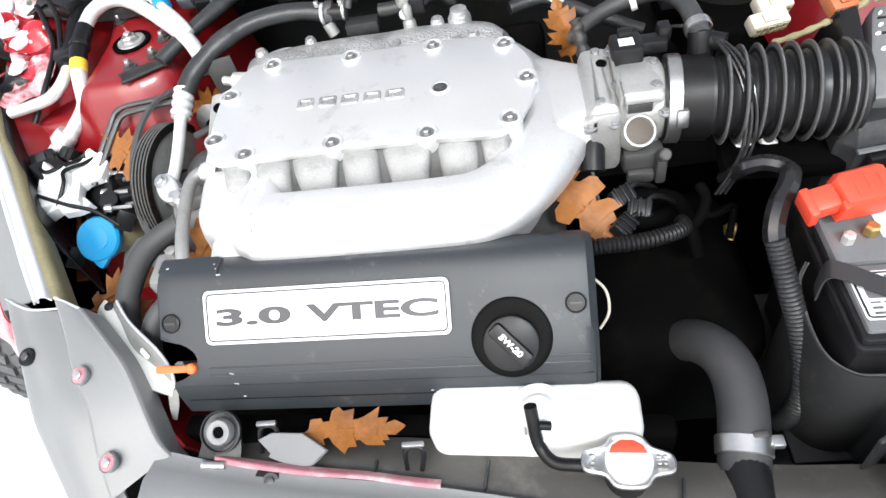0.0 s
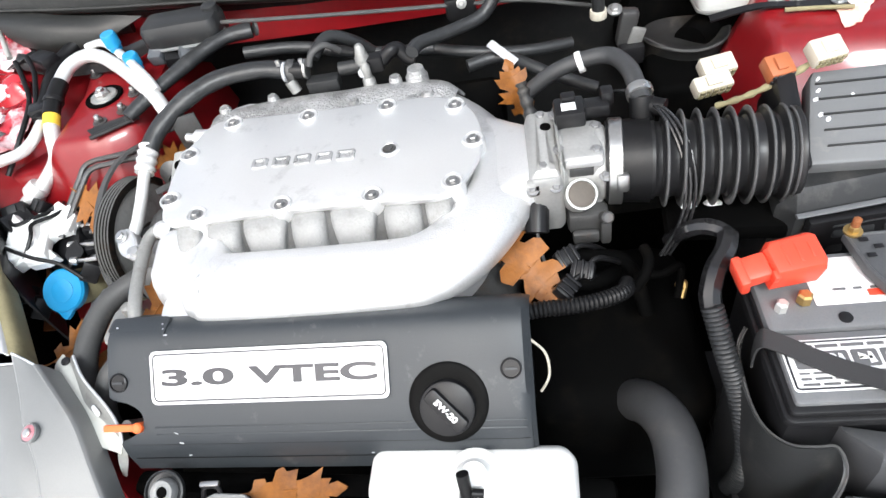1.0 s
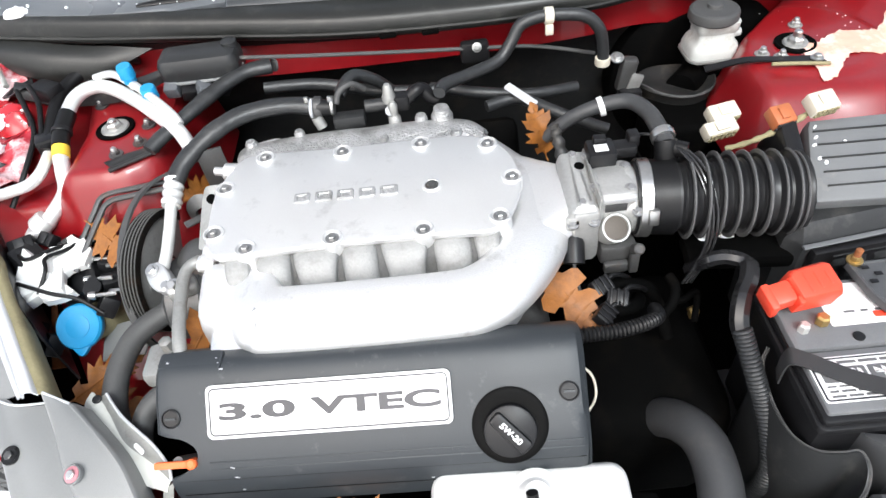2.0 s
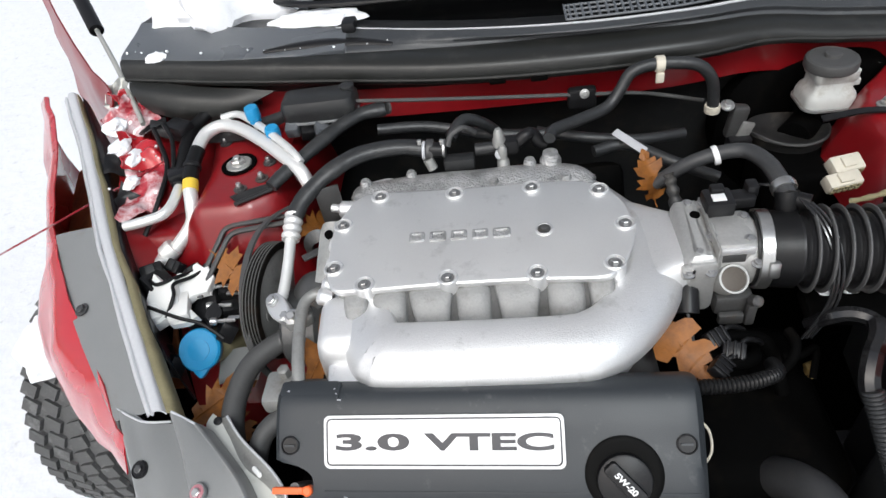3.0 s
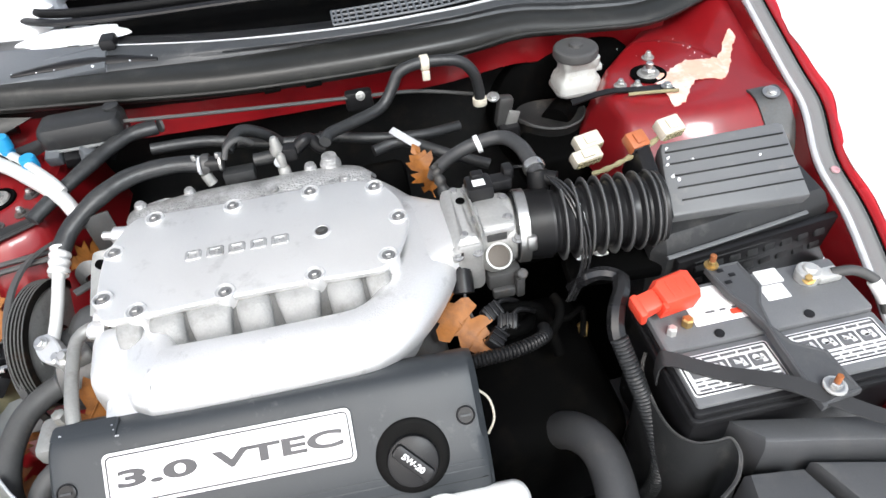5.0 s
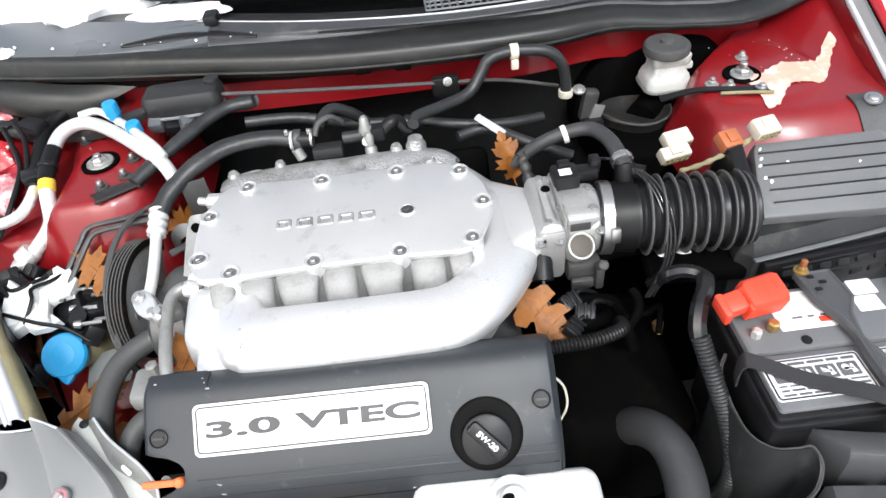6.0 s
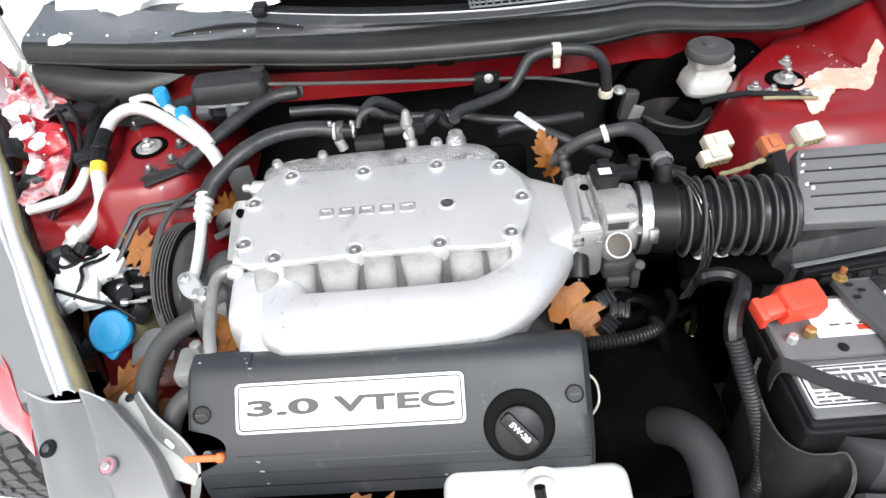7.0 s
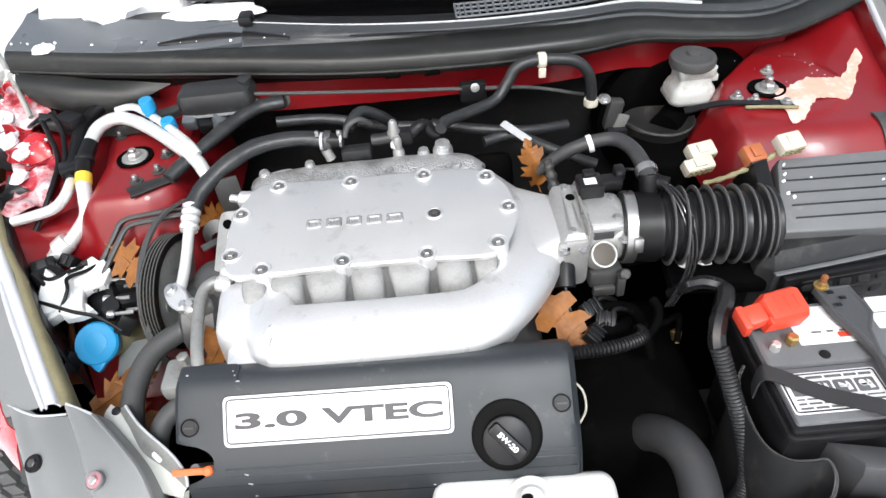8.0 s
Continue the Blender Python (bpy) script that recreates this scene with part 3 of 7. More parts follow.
part("lip_hole", lathe([(0.0065, 0), (0.0065, 0.002), (0.005, 0.0025)], (0.672, -0.262, 0.838), (0.1, -0.2, 1), 16), M["pink"], car)
# left fender: buckled outwards
LF = [(-0.855, 0.183, 0.946), (-0.786, 0.059, 0.915), (-0.73, -0.050, 0.888), (-0.678, -0.152, 0.862), (-0.603, -0.280, 0.830), (-0.527, -0.409, 0.798)]
part("foam_strip", skin([[(x + 0.006 + 0.010 * k / 5, y, z - 0.040) for k, (x, y, z) in enumerate(LF)], [(x + 0.008 + 0.010 * k / 5, y, z - 0.008) for k, (x, y, z) in enumerate(LF)], [(x + 0.006, y, z + 0.001) for x, y, z in LF]], 0.002, rough=0.003), M["foam"], car, "yellowed foam strip along the fender edge")
part("fender_rim", skin([[(x + 0.007, y, z + 0.0) for x, y, z in LF], [(x + 0.002, y, z + 0.006) for x, y, z in LF], [(x - 0.009, y, z + 0.005) for x, y, z in LF], [(x - 0.015, y, z - 0.004) for x, y, z in LF]], 0.002), M["lip"], car, "bare bent metal rim")
part("splash_plate", skin([[(x + 0.014, y, z - 0.006) for x, y, z in LF[:5]], [(x + 0.026, y - 0.01, z - 0.020) for x, y, z in LF[:5]], [(x + 0.030, y - 0.02, z - 0.07) for x, y, z in LF[:5]], [(x + 0.030, y - 0.02, z - 0.16) for x, y, z in LF[:5]]], 0.003), M["black"], car, "black splash plate inside the fender")
part("lower_wing", skin([[(-0.62, -0.155, 0.74), (-0.65, -0.155, 0.79), (-0.685, -0.155, 0.83)], [(-0.58, -0.38, 0.62), (-0.59, -0.38, 0.70), (-0.585, -0.38, 0.765)]], 0.003, 5), M["bay"], car, "near-black lower wing")
part("fender_flange", skin([[(-0.714, -0.110, 0.868), (-0.674, -0.190, 0.848), (-0.617, -0.285, 0.824), (-0.548, -0.400, 0.792)], [(-0.770, -0.105, 0.858), (-0.725, -0.195, 0.836), (-0.665, -0.290, 0.811), (-0.585, -0.402, 0.782)],
                            [(-0.800, -0.105, 0.853), (-0.750, -0.200, 0.829), (-0.690, -0.292, 0.804), (-0.606, -0.402, 0.777)]], 0.003), M["trim"], car, "grey painted fender flange")
part("flange_bolt", bolt((-0.70, -0.245, 0.824), 0.007, (-0.2, -0.2, 1), 0.006), M["darksteel"], car)
part("fender", skin([[(-0.930, 0.225, 0.935), (-0.850, 0.060, 0.905), (-0.806, -0.090, 0.860), (-0.728, -0.225, 0.826), (-0.614, -0.390, 0.783), (-0.572, -0.430, 0.770)],
                     [(-0.950, 0.225, 0.932), (-0.872, 0.060, 0.890), (-0.835, -0.090, 0.840), (-0.765, -0.235, 0.800), (-0.645, -0.388, 0.760), (-0.585, -0.435, 0.755)],
                     [(-0.985, 0.235, 0.880), (-0.905, 0.050, 0.830), (-0.860, -0.090, 0.790), (-0.812, -0.235, 0.745), (-0.690, -0.362, 0.720), (-0.592, -0.440, 0.735)],
                     [(-0.990, 0.230, 0.720), (-0.920, 0.050, 0.700), (-0.870, -0.090, 0.710), (-0.822, -0.235, 0.700), (-0.700, -0.362, 0.695), (-0.597, -0.440, 0.720)]], 0.002, rough=0.012), M["red_out"], car, "crumpled red fender bent outwards")
part("fender_crease", skin([[(x - 0.014, y, z - 0.004) for x, y, z in LF], [(x - 0.018, y, z - 0.001) for x, y, z in LF], [(x - 0.024, y, z - 0.008) for x, y, z in LF]], 0.002, rough=0.003), M["lip"], car, "folded pale fender edge")
part("arch_liner", skin([[(-0.70, 0.20, 0.85), (-0.66, -0.05, 0.78), (-0.58, -0.30, 0.70)], [(-0.85, 0.20, 0.82), (-0.80, -0.05, 0.76), (-0.70, -0.28, 0.68)], [(-0.97, 0.22, 0.76), (-0.90, -0.05, 0.72), (-0.80, -0.22, 0.66)]], 0.004), M["rust"], car, "dirty brown wheel arch liner")
WC = Vector((-0.885, 0.07, 0.335))
WA = Vector((1, -0.18, 0.0)).normalized()
wheel = part("wheel", lathe([(0.20, -0.09), (0.22, -0.08), (0.22, 0.08), (0.20, 0.09)], WC, WA, 40), M["darksteel"], car, "steel wheel")


def tyre_bm():
    bm = lathe([(0.21, -0.10), (0.27, -0.112), (0.315, -0.105), (0.326, -0.085), (0.329, 0.0), (0.326, 0.085), (0.315, 0.105), (0.27, 0.112), (0.21, 0.10)], (0, 0, 0), (1, 0, 0), 64)
    for k in range(64):
        a = 2 * math.pi * k / 64
        for off in (-0.072, -0.025, 0.025, 0.072):
            c = Vector((off, 0.331 * math.cos(a), 0.331 * math.sin(a)))
            bm = join(bm, box((0, 0, 0), (0.034, 0.025, 0.010), 0, Matrix.Translation(c) @ Matrix.Rotation(a - math.pi / 2, 4, "X") @ Matrix.Rotation(0.35 if off > 0 else -0.35, 4, "Z")))
    return put(bm, Matrix.Translation(WC) @ Matrix.Rotation(math.atan2(WA.y, WA.x), 4, "Z"))


part("tyre", tyre_bm(), M["tyre"], wheel, "black tyre with caked tread")

# front cross panel above the radiator
part("radiator_support", skin([[(-0.375, -0.566, 0.690), (-0.24, -0.596, 0.695), (-0.06, -0.621, 0.695), (0.16, -0.660, 0.69), (0.55, -0.70, 0.69)], [(-0.375, -0.570, 0.718), (-0.24, -0.601, 0.7185), (-0.06, -0.626, 0.718), (0.16, -0.664, 0.712), (0.55, -0.705, 0.71)], [(-0.375, -0.576, 0.7215), (-0.24, -0.607, 0.7215), (-0.06, -0.632, 0.720), (0.16, -0.668, 0.714), (0.55, -0.71, 0.71)],
                               [(-0.375, -0.64, 0.712), (-0.24, -0.655, 0.712), (-0.06, -0.68, 0.71), (0.16, -0.70, 0.705), (0.55, -0.74, 0.70)], [(-0.375, -0.66, 0.45), (-0.24, -0.675, 0.45), (-0.06, -0.70, 0.45), (0.16, -0.72, 0.45), (0.55, -0.76, 0.45)]], 0.003), M["trim"], car, "grey plastic radiator support panel")
part("panel_joint", tube([(-0.366, -0.575, 0.7215), (-0.369, -0.596, 0.7195), (-0.370, -0.64, 0.713)], 0.0016, 6), M["bay"], car)
part("support_bolt", bolt((-0.240, -0.611, 0.7205), 0.006, (0, -0.3, 1), 0.005), M["darksteel"], car)
part("bolt_notch", put(slab(rounded(0.026, 0.034, 0.010), 0, 0.0016, 0.0004), Matrix.Translation((-0.244, -0.612, 0.7195)) @ Matrix.Rotation(radians(8), 4, "X")), M["black"], car)
part("support_rail", skin([[(-0.304, -0.576, 0.716), (-0.24, -0.590, 0.7175), (-0.15, -0.603, 0.7185), (-0.065, -0.617, 0.718)], [(-0.306, -0.582, 0.7245), (-0.24, -0.597, 0.7245), (-0.15, -0.610, 0.724), (-0.065, -0.623, 0.7225)], [(-0.306, -0.588, 0.7230), (-0.24, -0.602, 0.7235), (-0.15, -0.614, 0.7230), (-0.065, -0.627, 0.7210)]], 0.002, 8, rough=0.002), M["pink"], car, "dusty red painted support rail")
part("red_panel", skin([[(-0.47, -0.44, 0.74), (-0.42, -0.50, 0.72), (-0.36, -0.56, 0.70)], [(-0.45, -0.43, 0.60), (-0.39, -0.48, 0.60), (-0.33, -0.55, 0.60)]], 0.003), M["red"], car)


# ---- engine block and dark lower parts ----
engine = thing("engine", "grimy dark engine block under the aluminium manifold", "engine")
part("block", box((-0.12, -0.24, 0.62), (0.42, 0.34, 0.30), 0.03, seg=3), M["darksteel"], engine)
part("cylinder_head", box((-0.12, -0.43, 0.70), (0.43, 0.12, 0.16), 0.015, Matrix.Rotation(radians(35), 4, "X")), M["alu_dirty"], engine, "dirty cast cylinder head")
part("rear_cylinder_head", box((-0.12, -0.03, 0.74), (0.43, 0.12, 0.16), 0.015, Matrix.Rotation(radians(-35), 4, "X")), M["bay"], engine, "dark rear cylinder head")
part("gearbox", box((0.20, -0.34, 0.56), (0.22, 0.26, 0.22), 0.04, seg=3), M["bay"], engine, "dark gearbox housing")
part("timing_cover", box((-0.335, -0.24, 0.66), (0.05, 0.30, 0.24), 0.02, seg=3), M["black"], engine)

# ---- intake manifold ----
manifold = thing("intake_manifold", "cast aluminium intake manifold with a bolted top plate", "intake manifold")
BODY = outline([(-0.318, -0.085), (-0.298, -0.060), (-0.15, -0.058), (-0.03, -0.058), (0.025, -0.070), (0.062, -0.105), (0.090, -0.145), (0.114, -0.175), (0.124, -0.205), (0.127, -0.250), (0.122, -0.292), (0.107, -0.328), (0.083, -0.364), (0.052, -0.396), (0.018, -0.416), (-0.02, -0.424),
                (-0.13, -0.423), (-0.235, -0.418), (-0.258, -0.411), (-0.276, -0.396), (-0.296, -0.350), (-0.310, -0.30), (-0.318, -0.22)], 6)
part("plenum", rings(BODY, [(0.02, 0.822), (0.004, 0.828), (0.0, 0.838), (0.003, 0.85), (0.011, 0.8595), (0.022, 0.8665), (0.036, 0.8715), (0.050, 0.8742), (0.060, 0.8752), (0.066, 0.8740), (0.0695, 0.8705), (0.0715, 0.862), (0.073, 0.846), (0.078, 0.844)]), M["alu"], manifold)
FOOT = outline([(-0.322, -0.10), (-0.324, -0.28), (-0.320, -0.318), (-0.312, -0.345), (-0.310, -0.385), (-0.304, -0.404), (-0.280, -0.408), (-0.18, -0.412), (-0.02, -0.412), (0.03, -0.395), (0.07, -0.33), (0.08, -0.20), (0.04, -0.10)], 5)
part("lower_flange", rings(FOOT, [(0.004, 0.790), (0.0, 0.794), (0.0, 0.826), (0.002, 0.831), (0.006, 0.833)]), M["alu"], manifold, "flat lower flange of the casting")
PLATE = outline([(-0.300, -0.308), (-0.262, -0.313), (-0.16, -0.312), (-0.053, -0.315), (0.015, -0.320), (0.038, -0.312), (0.056, -0.285), (0.070, -0.245), (0.068, -0.20), (0.056, -0.168), (0.040, -0.150), (0.01, -0.136), (-0.05, -0.132), (-0.155, -0.130), (-0.262, -0.124), (-0.290, -0.13), (-0.308, -0.165),
                 (-0.317, -0.20), (-0.313, -0.27)], 6)
part("plate_base", rings(PLATE, [(0.006, 0.868), (0.005, 0.8835)]), M["alu_dirty"], manifold, "rough cast rim below the plate")
part("top_plate", rings(PLATE, [(0.001, 0.8825), (0.0, 0.884), (0.0, 0.8895), (0.0012, 0.891), (0.003, 0.8917)]), M["alu_plate"], manifold, "smooth grey aluminium top plate")
for x, y in ((-0.261, -0.304), (-0.159, -0.303), (-0.053, -0.306), (0.037, -0.299), (0.060, -0.232), (0.038, -0.161), (-0.049, -0.143), (-0.154, -0.141), (-0.259, -0.134), (-0.304, -0.190), (-0.304, -0.272)):
    boss = part("boss", lathe([(0.0135, 0.868), (0.0135, 0.8905), (0.0128, 0.8935), (0.0115, 0.8945), (0.0102, 0.8938), (0.0095, 0.8905)], (x, y, 0), n=22), M["alu_plate"], manifold)
    part("washer_gap", lathe([(0.0094, 0.8903), (0.0094, 0.8909)], (x, y, 0), n=18), M["bay"], boss)
    part("bolt", bolt((x, y, 0.8908), 0.0054, h=0.0060), M["bolthead"], boss, "dull steel bolt")
centre = part("boss", lathe([(0.012, 0.889), (0.012, 0.893), (0.0095, 0.894), (0.0085, 0.8925)], (-0.039, -0.231, 0), n=24), M["alu"], manifold)
part("bolt", bolt((-0.039, -0.231, 0.8925), 0.0055, h=0.004), M["darksteel"], centre)
# raised maker's mark as plain outlined blocks
for k in range(5):
    cx, w = -0.201 + 0.0272 * k, (0.0205, 0.022, 0.0215, 0.021, 0.023)[k]
    block = [v + Vector((cx, -0.2265 - 0.0010 * k, 0)) for v in rounded(w, 0.0175, 0.003, 3)]
    part("raised_mark", rings(block, [(0.0, 0.8912), (0.0004, 0.8935), (0.0014, 0.8940), (0.0036, 0.8940), (0.0044, 0.8932), (0.0048, 0.8919)]), M["alu_rough"], manifold, "raised cast mark")
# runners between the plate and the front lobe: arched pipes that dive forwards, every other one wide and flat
# Wall and runners take darker castings to carry shade under the plate's edge.
part("runner_wall", skin([[(-0.288, -0.300, 0.8835), (-0.12, -0.302, 0.8835), (0.03, -0.308, 0.8835)], [(-0.288, -0.318, 0.871), (-0.12, -0.320, 0.871), (0.03, -0.324, 0.871)], [(-0.288, -0.330, 0.855), (-0.12, -0.332, 0.855), (0.03, -0.334, 0.855)], [(-0.288, -0.340, 0.84), (-0.12, -0.342, 0.84), (0.03, -0.344, 0.84)]], 0.003), M["runner_shade"], manifold, "casting between the runners, darkened for recess shade")
part("end_casting", rings([v + Vector((-0.293, -0.336, 0)) for v in rounded(0.058, 0.076, 0.020, 6)], [(-0.006, 0.790), (-0.004, 0.835), (-0.001, 0.852), (0.003, 0.862), (0.010, 0.8665), (0.018, 0.8675)], z_of=lambda a, b: 0.22 * (b + 0.336)), M["alu"], manifold, "solid end of the casting")


def runner(cx, w, wide):
    """An arched pipe end that turns down and forwards from under the plate."""
    line = spline([(0, -0.306, 0.872), (0, -0.318, 0.8705), (0, -0.328, 0.860), (0, -0.336, 0.842)], 5)

    def fn(u, v):
        k = int(round(u * (len(line) - 1)))
        along = (line[min(k + 1, len(line) - 1)] - line[max(k - 1, 0)]).normalized()
        out = Vector((0, along.z, -along.y))
        taper = (1.0 - 0.34 * u) if wide else (1.0 - 0.08 * u)
        a, p = math.pi * (1 - v), 4.0 if wide else 2.4
        across = math.copysign(abs(math.cos(a)) ** (2 / p), math.cos(a))
        return line[k] + Vector((cx + 0.5 * w * taper * across, 0, 0)) + out * (0.0115 * abs(math.sin(a)) ** (2 / p))
    bm = sheet(fn, len(line) - 1, 20, 0)
    bmesh.ops.holes_fill(bm, edges=[ed for ed in bm.edges if ed.is_boundary])
    return bm


for x, w, wide in ((-0.273, 0.034, True), (-0.2316, 0.043, False), (-0.181, 0.058, True), (-0.130, 0.043, False), (-0.077, 0.059, True), (-0.0215, 0.045, False), (0.019, 0.034, True)):
    part("runner_hump", runner(x, w, wide), M["runner"], manifold)
part("rear_ledge", skin([[(-0.318, -0.088, 0.850), (-0.300, -0.066, 0.856), (-0.20, -0.058, 0.858), (-0.10, -0.057, 0.858), (0.0, -0.062, 0.858), (0.045, -0.090, 0.856)], [(-0.312, -0.098, 0.868), (-0.296, -0.074, 0.872), (-0.20, -0.066, 0.8735), (-0.10, -0.065, 0.8735), (0.005, -0.072, 0.873), (0.040, -0.100, 0.870)],
                         [(-0.305, -0.115, 0.876), (-0.290, -0.092, 0.8795), (-0.20, -0.090, 0.881), (-0.10, -0.090, 0.881), (0.008, -0.095, 0.880), (0.036, -0.115, 0.876)], [(-0.304, -0.140, 0.873), (-0.288, -0.118, 0.877), (-0.20, -0.116, 0.879), (-0.10, -0.116, 0.879), (0.012, -0.120, 0.878), (0.034, -0.134, 0.875)], [(-0.302, -0.160, 0.872), (-0.286, -0.140, 0.872), (-0.20, -0.138, 0.872), (-0.10, -0.138, 0.872), (0.015, -0.142, 0.872), (0.032, -0.15, 0.872)]], 0.003, 9, rough=0.0030), M["alu_rough"], manifold, "speckled rough casting behind the plate")
# rear cast ribs and fittings
for x, y, r in ((-0.290, -0.082, 0.009), (-0.222, -0.070, 0.008), (-0.100, -0.108, 0.008), (0.0, -0.112, 0.009)):
    part("cast_lug", lathe([(r, 0.862), (r, 0.880), (r * 0.7, 0.885)], (x, y, 0), n=14), M["alu_rough"], manifold)
for k, x in enumerate((-0.235, -0.205, -0.188, -0.122, -0.090, -0.020)):
    part("cast_rib", box((x, -0.124 + 0.003 * (k % 2), 0.879), (0.016, 0.016, 0.010), 0.004, Matrix.Rotation(0.3 * (k % 3 - 1), 4, "Z")), M["alu_rough"], manifold)
for x in (-0.212, -0.098):
    part("cast_pocket", box((x, -0.1245, 0.8815), (0.012, 0.007, 0.003), 0.001), M["darksteel"], manifold, "dark pocket in the casting")
part("core_plug", lathe([(0.013, 0), (0.0135, 0.004), (0.012, 0.022), (0.006, 0.026), (0.006, 0.036), (0.003, 0.038)], (-0.298, -0.135, 0.872), (-1, 0.1, 0.18), 18), M["alu"], manifold, "bare metal plug in the casting's end")
part("cast_ear", skin([[(-0.345, -0.165, 0.872), (-0.335, -0.170, 0.884), (-0.315, -0.172, 0.886)], [(-0.348, -0.182, 0.862), (-0.332, -0.190, 0.868), (-0.314, -0.196, 0.872)], [(-0.352, -0.235, 0.835), (-0.345, -0.238, 0.835), (-0.336, -0.240, 0.835)]], 0.004), M["alu_dirty"], manifold, "grey lifting ear beside the plate")
part("ear_hole", lathe([(0.0065, -0.001), (0.0065, 0.0035)], (-0.330, -0.184, 0.8725), (-0.1, -0.5, 1), 14), M["bay"], manifold)
part("vacuum_nipple", lathe([(0.016, 0.86), (0.0155, 0.886), (0.012, 0.892), (0.011, 0.898)], (-0.017, -0.066, -0.006), n=18), M["alu_rough"], manifold)
part("vacuum_nipple", lathe([(0.010, 0.86), (0.009, 0.885), (0.007, 0.89)], (-0.047, -0.066, -0.006), n=14), M["alu_rough"], manifold)
part("vacuum_nipple", lathe([(0.010, 0.86), (0.009, 0.888), (0.006, 0.892), (0.007, 0.908), (0.004, 0.914)], (-0.085, -0.058, -0.008), n=14), M["alu_dirty"], manifold)
for y, z in ((-0.20, 0.862), (-0.235, 0.858), (-0.27, 0.856), (-0.295, 0.862)):
    part("side_lug", lathe([(0.011, 0), (0.011, 0.014), (0.007, 0.018)], (-0.312, y, z), (-1, 0, 0.5), 12), M["alu"], manifold)

# ---- dark plastic cover over the front cylinder head ----
O, YAW = Vector((-0.128, -0.476, 0.810)), Matrix.Rotation(radians(-2.5), 4, "Z")
CF = Matrix.Translation(O) @ YAW
SLOPE = CF @ Matrix.Rotation(radians(41), 4, "X")
cover = thing("engine_cover", "dark grey plastic valve cover with a silver badge", "engine cover")
PROF = spline([(0, 0.080, 0.012), (0, 0.066, 0.024), (0, 0.050, 0.030), (0, 0.036, 0.0275), (0, 0.018, 0.0155), (0, 0.0, 0.0), (0, -0.018, -0.0155), (0, -0.034, -0.031), (0, -0.045, -0.046), (0, -0.052, -0.066), (0, -0.056, -0.098)], 6)


def cover_at(u, v):
    p = PROF[min(int(round(v * (len(PROF) - 1))), len(PROF) - 1)]
    left = -0.238
    if p.y < -0.014:
        d = (p.y + 0.031) / 0.0165
        left = -0.238 + 0.048 * math.sqrt(max(0, 1 - d * d)) if abs(d) < 1 else -0.224
        left = max(left, -0.224) if p.y < -0.031 else left
    x = left + (0.231 - left) * u
    e = min(x + 0.238, 0.231 - x)
    drop = 0.010 * max(0, 1 - max(0, e) / 0.012) ** 2 if not (-0.05 < p.y < -0.014 and x < -0.1) else 0
    return CF @ Vector((x, p.y + drop * 0.5, p.z - drop))


part("shell", sheet(cover_at, 60, len(PROF) - 1, 0.003), M["cover"], cover)
for sx in (-0.234, 0.2275):
    side = bmesh.new()
    vs = [side.verts.new(CF @ Vector((sx, p.y, p.z - 0.008))) for p in PROF] + [side.verts.new(CF @ Vector((sx, 0.06, -0.098)))]
    side.faces.new(vs)
    bmesh.ops.solidify(side, geom=side.faces[:], thickness=0.003)
    if sx > 0:
        part("end_wall", side, M["cover"], cover)
    else:
        side.free()
badge = part("badge", put(slab(rounded(0.264, 0.0575, 0.007), 0, 0.0022, 0.0006), SLOPE @ Matrix.Translation((-0.044, 0.003, 0.0016))), M["badge"], cover, "silver badge plate with rounded corners")
part("badge_rim", put(join(*[tube([a, b], 0.0010, 6) for a, b in zip(rounded(0.256, 0.0495, 0.005), rounded(0.256, 0.0495, 0.005)[1:] + rounded(0.256, 0.0495, 0.005)[:1])]), SLOPE @ Matrix.Translation((-0.044, 0.003, 0.0036))), M["letter"], badge)
part("lettering", fitted("3.0", 0.083, 0.0180, SLOPE @ Matrix.Translation((-0.1205, 0.003, 0.0042))), M["letter"], badge, "dark grey lettering")
part("lettering", fitted("VTEC", 0.139, 0.0185, SLOPE @ Matrix.Translation((0.0070, 0.003, 0.0042))), M["letter"], badge, "dark grey lettering")
for sx in (-0.2165, 0.2105):
    screw = part("screw", lathe([(0.0105, -0.002), (0.0105, 0.0025), (0.009, 0.0032), (0.0085, 0.0018)], SLOPE @ Vector((sx, -0.001, 0)), SLOPE.to_3x3() @ Vector((0, 0, 1)), 24), M["black"], cover, "round plastic quarter-turn fastener")
    part("slot", put(box((0, 0, 0), (0.012, 0.0025, 0.001), 0), SLOPE @ Matrix.Translation((sx, -0.001, 0.0028))), M["cover"], screw)
# Flat black disc, slightly off-centre, stands in for the well's shadow.
part("cap_surround", lathe([(0.0402, -0.006), (0.0402, 0.0003), (0.0392, 0.0010), (0.034, 0.0012), (0.028, 0.0012)], SLOPE @ Vector((0.1465, -0.032, 0.0)), SLOPE.to_3x3() @ Vector((0, -0.03, 1)), 44), M["capwell"], cover, "flat black disc for the shaded well round the filler cap")
for v, w in ((-0.0475, -0.054), (-0.0535, -0.075)):
    part("moulded_line", put(box((0, 0, 0), (0.44, 0.001, 0.0015), 0.0004), CF @ Matrix.Translation((0.004, v - 0.0006, w))), M["black"], cover)
part("raised_strip", put(slab(rounded(0.070, 0.020, 0.004), 0, 0.004, 0.0015), CF @ Matrix.Translation((-0.198, 0.054, 0.0262))), M["cover"], cover, "raised moulded strip")
